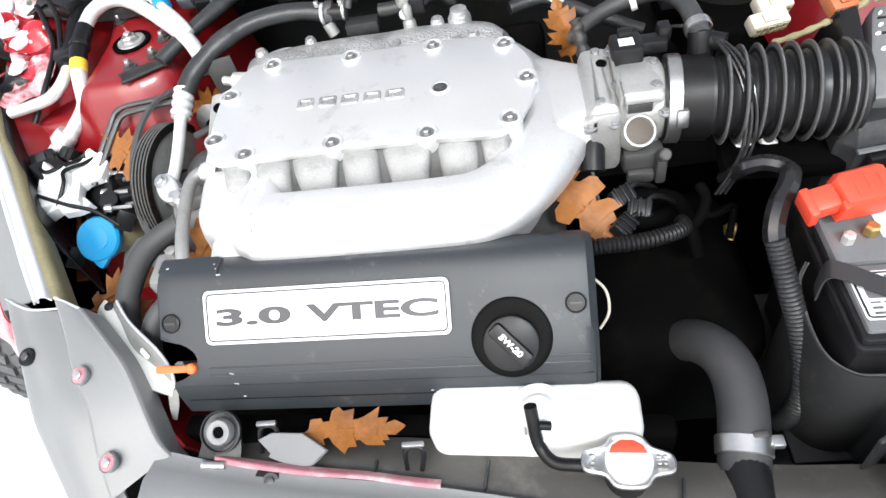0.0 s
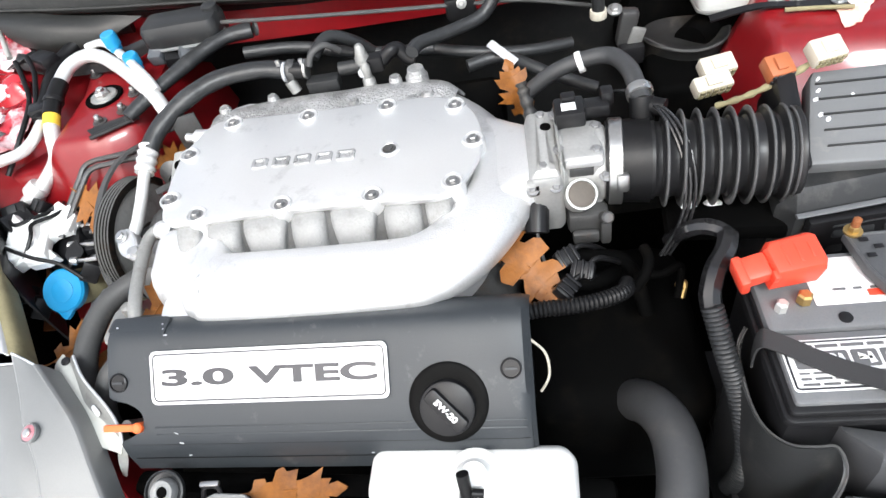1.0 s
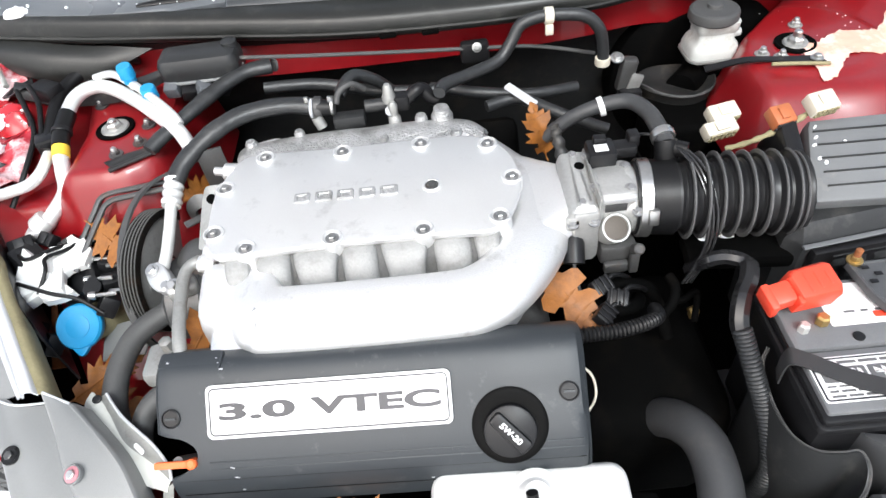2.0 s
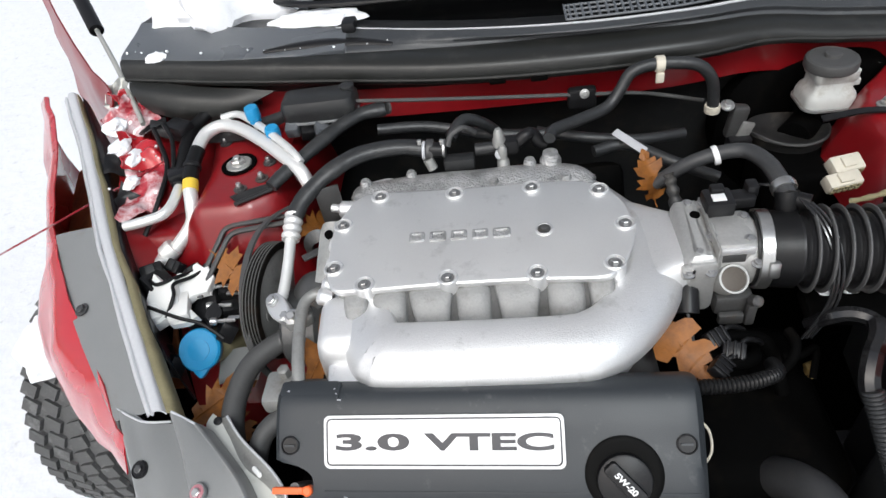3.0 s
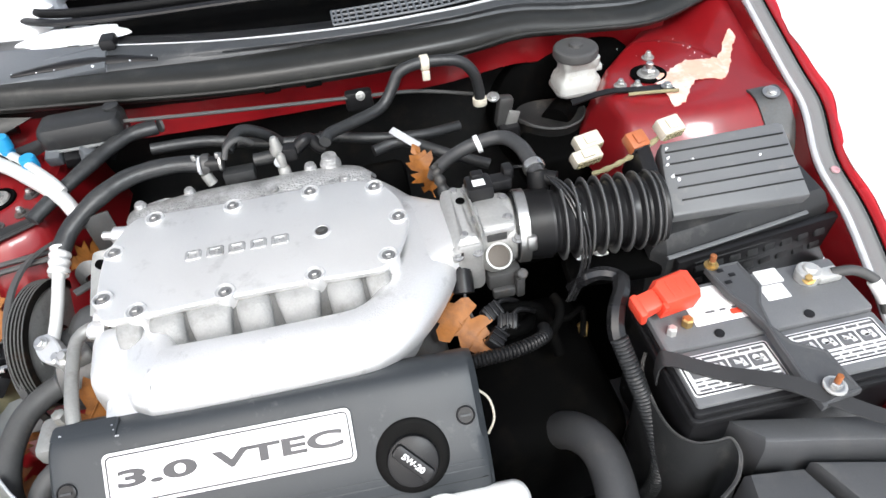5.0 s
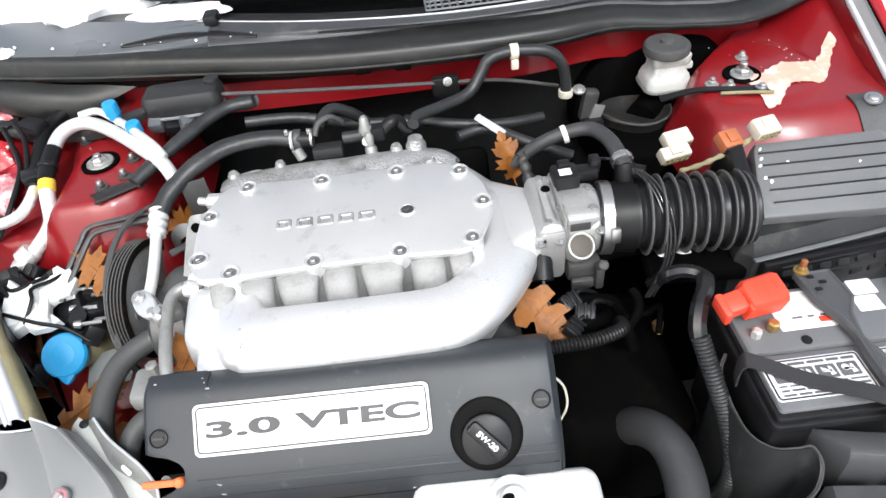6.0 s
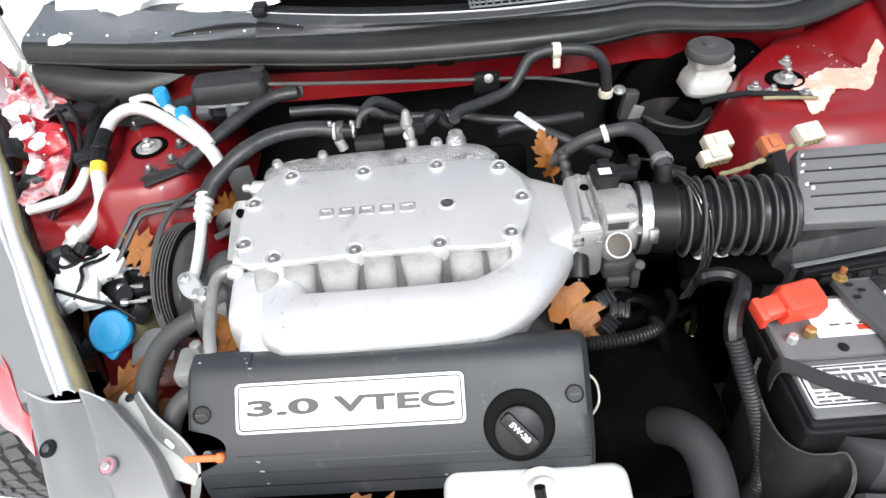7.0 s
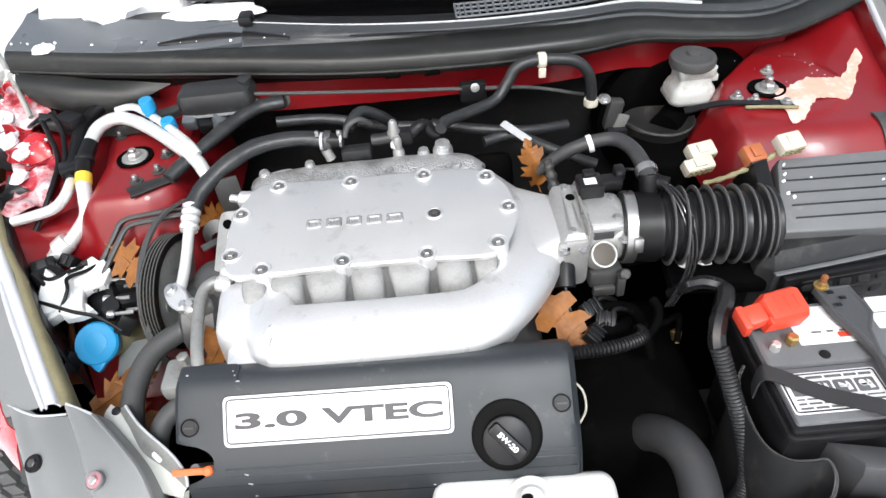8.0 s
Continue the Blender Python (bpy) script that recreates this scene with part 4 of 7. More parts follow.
part("strip_rib", put(box((0, 0, 0), (0.003, 0.022, 0.006), 0.001), CF @ Matrix.Translation((-0.162, 0.050, 0.029))), M["cover"], cover)
for v, w, d in ((-0.0375, -0.0355, 0.0022), (-0.0425, -0.0420, 0.0018)):
    part("moulded_ledge", put(box((0, 0, 0), (0.40, 0.0026, d), 0.0008), CF @ Matrix.Translation((0.022, v, w)) @ Matrix.Rotation(radians(48), 4, "X")), M["cover"], cover)

rnd = random.Random(31)
for u, v in ((-0.168, 0.052), (-0.163, 0.045), (-0.222, 0.050), (-0.201, 0.054), (-0.160, 0.038), (-0.154, -0.042), (-0.151, -0.0475), (-0.148, -0.0525), (0.06, -0.0525)):
    k = min(range(len(PROF)), key=lambda i: abs(PROF[i].y - v))
    part("scuff", put(box((0, 0, 0), (rnd.uniform(0.002, 0.006), rnd.uniform(0.001, 0.002), 0.0008), 0), CF @ Matrix.Translation((u, PROF[k].y, PROF[k].z + 0.0004)) @ Matrix.Rotation(radians(rnd.uniform(-20, 20)), 4, "Z") @ Matrix.Rotation(radians(75 if v < -0.04 else 0), 4, "X")), M["lip"], cover, "pale scuff on the plastic")
cap = thing("oil_filler_cap", "black ribbed oil filler cap with white writing", "oil cap")
CAP = SLOPE @ Matrix.Translation((0.146, -0.036, -0.004)) @ Matrix.Rotation(radians(4), 4, "X") @ Matrix.Rotation(radians(-47), 4, "Z")
part("cap_disc", put(lathe([(0.0275, 0), (0.028, 0.010), (0.0272, 0.0125), (0.025, 0.0135)], (0, 0, 0), n=44), CAP), M["black"], cap)
grip = part("grip", put(slab(rounded(0.049, 0.0155, 0.004), 0.012, 0.021, 0.0015), CAP), M["black"], cap)
part("cap_writing", text("5W-20", 0.0086, CAP @ Matrix.Translation((0, 0, 0.0212)), 0.0003, 0, 1.15, 0.0003), M["label"], grip, "white writing")

dip = thing("dipstick", "orange dipstick handle in the notch of the cover", "dipstick")
part("handle", put(join(slab(rounded(0.042, 0.0075, 0.002), 0, 0.006, 0.0008), lathe([(0.0058, -0.004), (0.0058, 0.006), (0.004, 0.0075)], (0.020, 0, 0), n=18)), CF @ Matrix.Translation((-0.217, -0.036, -0.036)) @ Matrix.Rotation(radians(35), 4, "X")), M["dip"], dip)
part("dipstick_tube", tube([CF @ Vector((-0.214, -0.034, -0.035)), CF @ Vector((-0.214, 0.0, -0.10)), CF @ Vector((-0.214, 0.02, -0.2))], 0.006), M["darksteel"], dip)


# ---- throttle body ----
AX = Vector((1, -0.03, 0.0)).normalized()
throttle = thing("throttle_body", "cast aluminium throttle body on the manifold", "throttle body")


def neck_row(x, back, front, top):
    """One section of the cast neck: rounded shoulders and a nearly flat crown."""
    w = back - front
    return [(x, back, 0.812), (x, back, 0.845), (x, back - 0.006, top - 0.012), (x, back - 0.16 * w, top - 0.002), (x, back - 0.5 * w, top), (x, front + 0.16 * w, top - 0.002), (x, front + 0.006, top - 0.014), (x, front, 0.838), (x, front, 0.812)]


part("neck", skin([neck_row(0.045, -0.125, -0.350, 0.867), neck_row(0.082, -0.150, -0.322, 0.8725), neck_row(0.104, -0.168, -0.309, 0.8745), neck_row(0.125, -0.186, -0.303, 0.878)], 0.004, 6), M["alu"], throttle, "cast neck running into the manifold")
part("adapter", rings([v + Vector((0.137, -0.252, 0)) for v in rounded(0.036, 0.104, 0.008, 4)], [(0.003, 0.806), (0.0, 0.812), (0.0, 0.880), (0.003, 0.889), (0.008, 0.893), (0.014, 0.894)], z_of=lambda a, b: 0.10 * (b + 0.252)), M["alu_body"], throttle)
part("adapter_pad", box((0.137, -0.301, 0.860), (0.030, 0.008, 0.046), 0.003), M["alu_body"], throttle)
part("pad_step", box((0.123, -0.300, 0.868), (0.018, 0.010, 0.022), 0.004), M["alu_body"], throttle)
part("adapter_hole", lathe([(0.0062, 0.0), (0.0062, 0.002)], (0.142, -0.232, 0.8945), (0, -0.1, 1), 16), M["bay"], throttle, "dark threaded hole")
part("housing", lathe([(0.043, 0), (0.043, 0.006), (0.0395, 0.010), (0.0395, 0.038), (0.0425, 0.042), (0.0425, 0.050), (0.040, 0.054)], (0.152, -0.252, 0.853), AX, 36), M["alu_body"], throttle)
part("housing_block", box((0.178, -0.258, 0.858), (0.044, 0.062, 0.074), 0.005), M["alu_body"], throttle)
part("housing_ledge", box((0.178, -0.288, 0.886), (0.040, 0.008, 0.010), 0.002), M["alu"], throttle)
# Dark plate on the block's face draws the recess by its shade.
part("recess_shade", box((0.175, -0.2885, 0.874), (0.026, 0.004, 0.012), 0.001), M["darksteel"], throttle, "dark plate for the shaded recess above the port")
part("side_ear", box((0.201, -0.286, 0.864), (0.010, 0.018, 0.020), 0.003), M["alu"], throttle)
part("seam", box((0.1535, -0.252, 0.855), (0.003, 0.096, 0.090), 0.001), M["alu_dirty"], throttle)
port = part("round_port", lathe([(0.0180, -0.02), (0.0180, 0.0085), (0.0172, 0.0100), (0.0150, 0.0100), (0.0142, 0.0072)], (0.172, -0.299, 0.849), (0.10, -0.66, 0.75), 32), M["alu_dirty"], throttle, "round bare metal port")
part("port_face", lathe([(0.0143, 0.0), (0.0143, 0.0076), (0.013, 0.0080)], (0.172, -0.299, 0.849), (0.10, -0.66, 0.75), 32), M["portbrown"], port, "dull brown metal face")
sensor = part("sensor", box((0.170, -0.222, 0.903), (0.034, 0.034, 0.022), 0.004), M["black"], throttle, "black plastic sensor with a paper label")
part("sensor_label", box((0.169, -0.226, 0.9148), (0.016, 0.013, 0.0012), 0.0004), M["label"], sensor)
part("sensor_cap", box((0.170, -0.212, 0.917), (0.016, 0.012, 0.008), 0.002), M["black"], sensor)
part("sensor_plug", box((0.200, -0.214, 0.900), (0.030, 0.020, 0.016), 0.003), M["black"], sensor)
part("plug_latch", box((0.213, -0.206, 0.908), (0.014, 0.018, 0.018), 0.003), M["black"], sensor)
for x, y, z in ((0.138, -0.212, 0.8955), (0.154, -0.214, 0.8955), (0.134, -0.288, 0.886), (0.154, -0.268, 0.890), (0.192, -0.280, 0.893), (0.196, -0.240, 0.893), (0.121, -0.303, 0.868), (0.146, -0.303, 0.868), (0.123, -0.303, 0.834), (0.200, -0.294, 0.868)):
    part("bolt", bolt((x, y, z), 0.0048, (0.05, -0.3, 1), 0.006), M["bolthead"], throttle)
part("boss", lathe([(0.010, 0), (0.010, 0.010), (0.008, 0.012), (0.005, 0.0115)], (0.128, -0.284, 0.868), (0, -0.6, 0.8), 18), M["alu_body"], throttle)
part("idle_valve", box((0.180, -0.294, 0.808), (0.046, 0.026, 0.030), 0.006), M["darksteel"], throttle)
part("idle_screw", lathe([(0.007, 0), (0.007, 0.012), (0.005, 0.014)], (0.196, -0.314, 0.826), (0.2, -0.7, 0.6), 12), M["darksteel"], throttle)
part("lever", box((0.198, -0.312, 0.800), (0.012, 0.010, 0.034), 0.003), M["darksteel"], throttle)
part("lever_arm", box((0.176, -0.312, 0.795), (0.030, 0.010, 0.016), 0.003), M["darksteel"], throttle)
plug = thing("sensor_connector", "black wire connector below the throttle body", "connector")
part("plug_body", tube([(0.128, -0.280, 0.846), (0.124, -0.300, 0.836), (0.121, -0.322, 0.820)], 0.0135, 10, 4), M["black"], plug)
part("collar", lathe([(0.015, 0), (0.016, 0.005), (0.015, 0.012)], (0.130, -0.272, 0.850), (-0.1, -0.5, -0.35), 16), M["alu"], plug)
part("wire", tube([(0.121, -0.322, 0.82), (0.125, -0.340, 0.795), (0.14, -0.36, 0.76), (0.17, -0.36, 0.73)], 0.002, 8), M["greyrub"], plug, "thin sheathed wire")
probe = thing("temperature_sensor", "dark ribbed sensor standing on the manifold neck", "sensor")
part("probe_body", tube([(0.131, -0.208, 0.872), (0.127, -0.196, 0.893), (0.123, -0.186, 0.911), (0.120, -0.178, 0.921)], lambda f: 0.0084 + 0.0012 * math.sin(f * 28) - 0.0025 * f, 14, 8), M["dust"], probe)
part("base_nut", lathe([(0.010, 0), (0.010, 0.012), (0.007, 0.014)], (0.132, -0.211, 0.868), (-0.1, 0.3, 1), 6), M["steel"], probe)

# ---- corrugated intake hose ----
hose = thing("intake_hose", "black corrugated rubber intake hose", "intake hose")
A0, A1 = Vector((0.205, -0.254, 0.853)), Vector((0.400, -0.276, 0.853))
part("cuff", tube([A0, A0.lerp(A1, 0.24)], lambda f: 0.0455 + 0.0025 * f, 36), M["rubber"], hose)


def ring_band(r, t):
    """A thin ring round a fold, painted pale for its highlight."""
    return lathe([(r - t, -1.3 * t), (r, -0.7 * t), (r + 0.3 * t, 0.0), (r, 0.7 * t), (r - t, 1.3 * t)], (0, 0, 0), (0, 0, 1), 40)


def bellows():
    """Six sharp folds, two shallow ones and the end collar."""
    length = (A1 - A0).length
    prof = [(0.0440, length * 0.225), (0.0440, length * 0.26)]
    for k in range(6):
        f = 0.275 + 0.086 * k
        prof += [(0.0415, length * f), (0.0410, length * (f + 0.020)), (0.0440, length * (f + 0.036)), (0.0518, length * (f + 0.041)), (0.0530, length * (f + 0.046)), (0.0518, length * (f + 0.051)), (0.0450, length * (f + 0.058))]
    for f, r in ((0.795, 0.0525), (0.875, 0.0530)):
        prof += [(0.0440, length * f), (0.0445, length * (f + 0.016)), (r - 0.003, length * (f + 0.034)), (r, length * (f + 0.042)), (r - 0.001, length * (f + 0.054)), (r - 0.005, length * (f + 0.066))]
    prof += [(0.0475, length * 0.950), (0.0490, length * 0.955), (0.0500, length * 0.962), (0.0500, length * 0.99), (0.0480, length)]
    return lathe(prof, A0, A1 - A0, 48)


bell = part("bellows", bellows(), M["bellow"], hose)
for f, r in [(0.321 + 0.086 * k, 0.0532) for k in range(6)] + [(0.838, 0.0526), (0.919, 0.0531), (0.962, 0.0502)]:
    part("fold_crest", put(ring_band(r, 0.0011), Matrix.Translation(A0.lerp(A1, f)) @ (A1 - A0).to_track_quat("Z", "Y").to_matrix().to_4x4()), M["crest"], bell, "pale ring for the fold's highlight")
clamp = part("hose_clamp", lathe([(0.0475, 0), (0.0488, 0.001), (0.0488, 0.014), (0.0475, 0.015)], A0 + (A1 - A0) * 0.015, A1 - A0, 40), M["steel"], hose, "bright steel band clamp")
part("clamp_screw", box(A0 + Vector((0.012, -0.0475, 0.010)), (0.013, 0.010, 0.022), 0.003, Matrix.Rotation(radians(-10), 4, "X")), M["steel"], clamp)
part("branch", tube([(0.248, -0.232, 0.888), (0.248, -0.226, 0.905), (0.248, -0.222, 0.912)], 0.0135, 16), M["rubber"], hose)
breather = thing("breather_hose", "black breather hose bent over to the intake hose", "hose")
part("breather_tube", tube([(0.120, -0.120, 0.86), (0.160, -0.125, 0.893), (0.200, -0.128, 0.908), (0.228, -0.138, 0.914), (0.242, -0.168, 0.916), (0.246, -0.200, 0.914), (0.248, -0.226, 0.908)], lambda f: 0.0094 + 0.0014 * f, 16), M["hoserub"], breather)
part("hose_spring_clip", lathe([(0.0142, 0), (0.0148, 0.002), (0.0148, 0.009), (0.0142, 0.011)], (0.248, -0.217, 0.909), (0, 1, 0.15), 22), M["steel"], breather, "steel spring clip")
part("paint_dot", lathe([(0.0128, 0), (0.0131, 0.001), (0.0131, 0.006), (0.0128, 0.007)], (0.190, -0.127, 0.903), (1, 0, 0.3), 20), M["label"], breather)
wires = thing("wire_loop", "thin black wires taped round the intake hose", "cable")
for k, d in enumerate((0.0, 0.0045, 0.010)):
    part("wire", tube([(0.215, -0.195, 0.905), (0.245, -0.215, 0.912), (0.268 + d, -0.262, 0.904), (0.280 + d, -0.302, 0.870), (0.276 + d, -0.325, 0.825), (0.255 + d, -0.335, 0.775)], 0.0020, 8), M["gloss"], wires)
part("tape", tube([(0.245, -0.222, 0.905), (0.270, -0.238, 0.905)], 0.010, 10), M["rubber"], wires)

# ---- air cleaner box ----
airbox = thing("air_cleaner_box", "charcoal plastic air cleaner box with a ribbed lid", "air cleaner")
LID = Matrix.Translation((0.489, -0.262, 0.8830)) @ Matrix.Rotation(radians(-3), 4, "Z") @ Matrix.Rotation(math.atan(0.45), 4, "X")
part("lid", put(join(slab(flat([(-0.085, -0.054), (0.104, -0.057), (0.110, 0.052), (0.102, 0.058), (-0.062, 0.055), (-0.068, 0.045)]), -0.03, 0.0, 0.006)), LID), M["air"], airbox)
for k in range(5):
    part("lid_groove", put(box((0.019, -0.034 + 0.018 * k, 0.0010), (0.166, 0.0018, 0.003), 0.0006), LID), M["black"], airbox, "dark groove between lid ribs")
part("inlet_wall", put(box((-0.093, 0.0, -0.028), (0.022, 0.118, 0.075), 0.006), LID), M["black"], airbox)
part("base", rings(flat([(0.375, -0.318), (0.390, -0.336), (0.545, -0.318), (0.64, -0.305), (0.64, -0.205), (0.42, -0.195), (0.385, -0.23)]), [(0.004, 0.60), (0.0, 0.700), (0.0, 0.818), (0.003, 0.822), (0.010, 0.836), (0.016, 0.842)]), M["boxgrey"], airbox, "charcoal lower half")
part("base_ledge", tube([(0.388, -0.339, 0.8205), (0.44, -0.333, 0.8205), (0.50, -0.326, 0.8210), (0.548, -0.320, 0.8215), (0.60, -0.313, 0.822)], 0.0036, 8, flat=0.55), M["air"], airbox, "pale ledge along the lower half")
part("vent_back", box((0.525, -0.330, 0.765), (0.25, 0.012, 0.10), 0.003, Matrix.Rotation(radians(5), 4, "Z")), M["black"], airbox, "black vent panel")
for j in range(3):
    part("base_ledge", tube([(0.425 + 0.02 * j, -0.3435, 0.806 - 0.024 * j), (0.53, -0.3335, 0.806 - 0.024 * j), (0.640, -0.322, 0.806 - 0.024 * j)], 0.0024, 8, flat=0.7), M["boxgrey"], airbox)
for k in range(8):
    for j in range(2):
        part("vent_rib", box((0.435 + 0.026 * k, -0.3405 + 0.0022 * k, 0.794 - 0.024 * j), (0.017, 0.010, 0.013), 0.002, Matrix.Rotation(radians(5), 4, "Z") @ Matrix.Rotation(radians(-22), 4, "X")), M["boxgrey"], airbox)
part("snorkel", box((0.330, -0.302, 0.790), (0.13, 0.052, 0.024), 0.008, Matrix.Rotation(radians(-6), 4, "Z")), M["bay"], airbox)
for dx, dy in ((-0.062, 0.030), (-0.066, 0.020), (-0.064, 0.002), (-0.058, -0.004), (-0.060, 0.044), (-0.030, 0.022), (0.06, 0.012)):
    part("snow_fleck", put(lathe([(0.0030, 0), (0.0033, 0.0012), (0.0016, 0.0024)], (0, 0, 0), n=7), LID @ Matrix.Translation((dx, dy, 0.0)) @ Matrix.Rotation(dx * 90, 4, "Z") @ Matrix.Diagonal((1.0 if dx < -0.05 else 0.5, 0.75 - 6 * abs(dy), 1, 1))), M["snow"], airbox, "small melting snow fleck")

# ---- battery and what lies on it ----
battery = thing("battery", "black car battery with white labels on its lid", "battery")
BR = Matrix.Translation((0.452, -0.465, 0)) @ Matrix.Rotation(radians(-1.0), 4, "Z")
part("case", put(box((0, 0, 0.70), (0.256, 0.166, 0.19), 0.006), BR), M["black"], battery)
part("case_rim", put(slab(rounded(0.270, 0.180, 0.010), 0.782, 0.794, 0.003), BR), M["black"], battery)
part("lid", put(slab(rounded(0.262, 0.172, 0.006), 0.793, 0.803, 0.003), BR), M["black"], battery)
# Grey base of the top fields holds the sky's sheen on black plastic.
part("raised_field", put(slab(rounded(0.258, 0.088, 0.006), 0.800, 0.813, 0.004), BR @ Matrix.Translation((0, 0.036, 0))), M["batt"], battery)
for cx in (-0.066, 0.066):
    part("label_field", put(slab(rounded(0.120, 0.070, 0.004), 0.800, 0.8085, 0.002), BR @ Matrix.Translation((cx, -0.044, 0))), M["batt"], battery)
for cx in (-0.069, 0.063):
    lab = part("warning_label", put(slab(rounded(0.110, 0.052, 0.004), 0.8088, 0.8096, 0.0002), BR @ Matrix.Translation((cx, -0.043, 0))), M["label"], battery, "white warning label with dark pictograms")
    part("label_rule", put(join(*[tube([a, b], 0.0010, 5) for a, b in zip(rounded(0.105, 0.047, 0.003), rounded(0.105, 0.047, 0.003)[1:] + rounded(0.105, 0.047, 0.003)[:1])]), BR @ Matrix.Translation((cx, -0.043, 0.8097))), M["ink"], lab)
    rnd = random.Random(int(cx * 1000) + 200)
    for y0, h in ((-0.0625, 0.0026), (-0.0570, 0.0026), (-0.0515, 0.0020), (-0.0245, 0.0034)):
        x = -0.047
        while x < 0.040:
            w = rnd.choice((0.009, 0.014, 0.019))
            part("label_bar", put(slab(rounded(w, h, 0.0006, 2), 0.8100, 0.8103, 0.0001), BR @ Matrix.Translation((cx + x + w / 2, y0, -0.0002))), M["print"], lab)
            x += w + 0.0025
    for k in range(4):
        gx = cx - 0.036 + 0.024 * k
        field = part("pictogram", put(slab(rounded(0.0215, 0.0175, 0.002, 3), 0.8100, 0.8103, 0.0001), BR @ Matrix.Translation((gx, -0.0385, -0.0002))), M["print"], lab, "dark pictogram field")
        part("pictogram_shape", put(join(lathe([(0.0042, 0.8102), (0.0042, 0.8105)], (-0.003, 0.002, 0), n=14 if k % 2 else 3), slab(rounded(0.011, 0.003, 0.001, 2), 0.8102, 0.8105, 0.0001), slab(flat([(0.002, -0.006), (0.008, -0.005), (0.006, 0.005), (0.003, 0.006)]), 0.8102, 0.8105, 0.0001)), BR @ Matrix.Translation((gx, -0.0385, -0.0002))), M["label"], field)
lw = part("maker_label", put(slab(rounded(0.070, 0.056, 0.002), 0.8132, 0.8138, 0.0002), BR @ Matrix.Translation((-0.045, 0.045, 0))), M["label"], battery, "white label with a red mark")
part("red_mark", put(slab(rounded(0.016, 0.008, 0.002), 0.8139, 0.8142, 0.0001), BR @ Matrix.Translation((-0.024, 0.028, 0))), M["orange"], lw)
for k, w in enumerate((0.012, 0.008, 0.010)):
    part("label_bar", put(slab(rounded(w, 0.003, 0.0008, 2), 0.8139, 0.8142, 0.0001), BR @ Matrix.Translation((-0.055 + 0.016 * k, 0.034, 0))), M["print"], lw)
for y in (0.068, 0.043):
    part("sticker", put(slab(rounded(0.030, 0.0235, 0.002), 0.8132, 0.8138, 0.0002), BR @ Matrix.Translation((0.040 if y > 0.05 else 0.034, y, 0))), M["label"], battery)
for x in (-0.105, 0.083):
    part("post", put(lathe([(0.0095, 0.812), (0.0085, 0.830), (0.006, 0.832)], (x, 0.055, 0), n=18), BR), M["lead"], battery, "lead terminal post")
for x in (-0.06, 0.052):
    part("indicator", put(lathe([(0.006, 0.812), (0.006, 0.8145), (0.004, 0.8150)], (x, 0.002, 0), n=16), BR), M["black"], battery)

holder = thing("battery_bracket", "black plastic bracket bolted across the battery", "bracket")
part("bracket_bar", rings(flat([(0.419, -0.373), (0.423, -0.418), (0.433, -0.447), (0.438, -0.474), (0.436, -0.498), (0.434, -0.547), (0.435, -0.583), (0.484, -0.575), (0.482, -0.522), (0.454, -0.501), (0.446, -0.476), (0.453, -0.444), (0.468, -0.419), (0.463, -0.373)]), [(0.003, 0.816), (0, 0.818), (0, 0.825), (0.001, 0.8268), (0.004, 0.8275), (0.0055, 0.8262), (0.008, 0.826)]), M["fuse"], holder)
for k in range(3):
    part("embossed_mark", box((0.432 + 0.010 * (k % 2), -0.385 - 0.010 * k, 0.8300), (0.008, 0.005, 0.0012), 0.0004), M["black"], holder)
rear = part("bolt", bolt((0.428, -0.372, 0.827), 0.0058, h=0.009), M["brass"], holder, "dull hold-down bolt")
part("stud", lathe([(0.004, 0), (0.004, 0.016), (0.003, 0.017)], (0.428, -0.372, 0.829), n=10), M["rust"], rear)
front = part("bolt", bolt((0.458, -0.566, 0.829), 0.0068, h=0.009), M["steel"], holder)
part("stud", lathe([(0.0035, 0), (0.0035, 0.020), (0.003, 0.021)], (0.458, -0.566, 0.827), n=10), M["rust"], front)
part("washer", lathe([(0.012, 0), (0.012, 0.002), (0.011, 0.0024)], (0.458, -0.566, 0.829), n=18), M["lead"], front)

strap = solo("battery_strap", skin([[(0.316, -0.464, 0.770), (0.317, -0.464, 0.808), (0.330, -0.476, 0.817), (0.372, -0.506, 0.817), (0.415, -0.540, 0.833), (0.455, -0.566, 0.826), (0.490, -0.588, 0.815), (0.58, -0.635, 0.79)],
                                    [(0.310, -0.482, 0.770), (0.310, -0.484, 0.808), (0.325, -0.495, 0.816), (0.362, -0.522, 0.816), (0.405, -0.556, 0.832), (0.447, -0.586, 0.825), (0.482, -0.605, 0.814), (0.572, -0.652, 0.79)]], 0.002, 5), M["webbing"], "flat black strap slung across the battery", "strap")

boot = thing("terminal_cover", "bright red-orange plastic boot on the battery terminal", "terminal cover")
TB = Matrix.Translation((0.348, -0.415, 0.848)) @ Matrix.Rotation(radians(10), 4, "Z") @ Matrix.Rotation(radians(14), 4, "X") @ Matrix.Scale(0.91, 4)
part("boot_body", put(join(rings(flat([(-0.020, -0.020), (0.030, -0.022), (0.036, -0.012), (0.036, 0.016), (0.028, 0.022), (-0.014, 0.021), (-0.022, 0.012)]), [(0.0, -0.022), (0.0, 0.006), (0.004, 0.012), (0.007, 0.013)]), box((-0.034, -0.002, -0.004), (0.030, 0.028, 0.024), 0.005, Matrix.Rotation(radians(-12), 4, "Y"))), TB), M["orange"], boot)
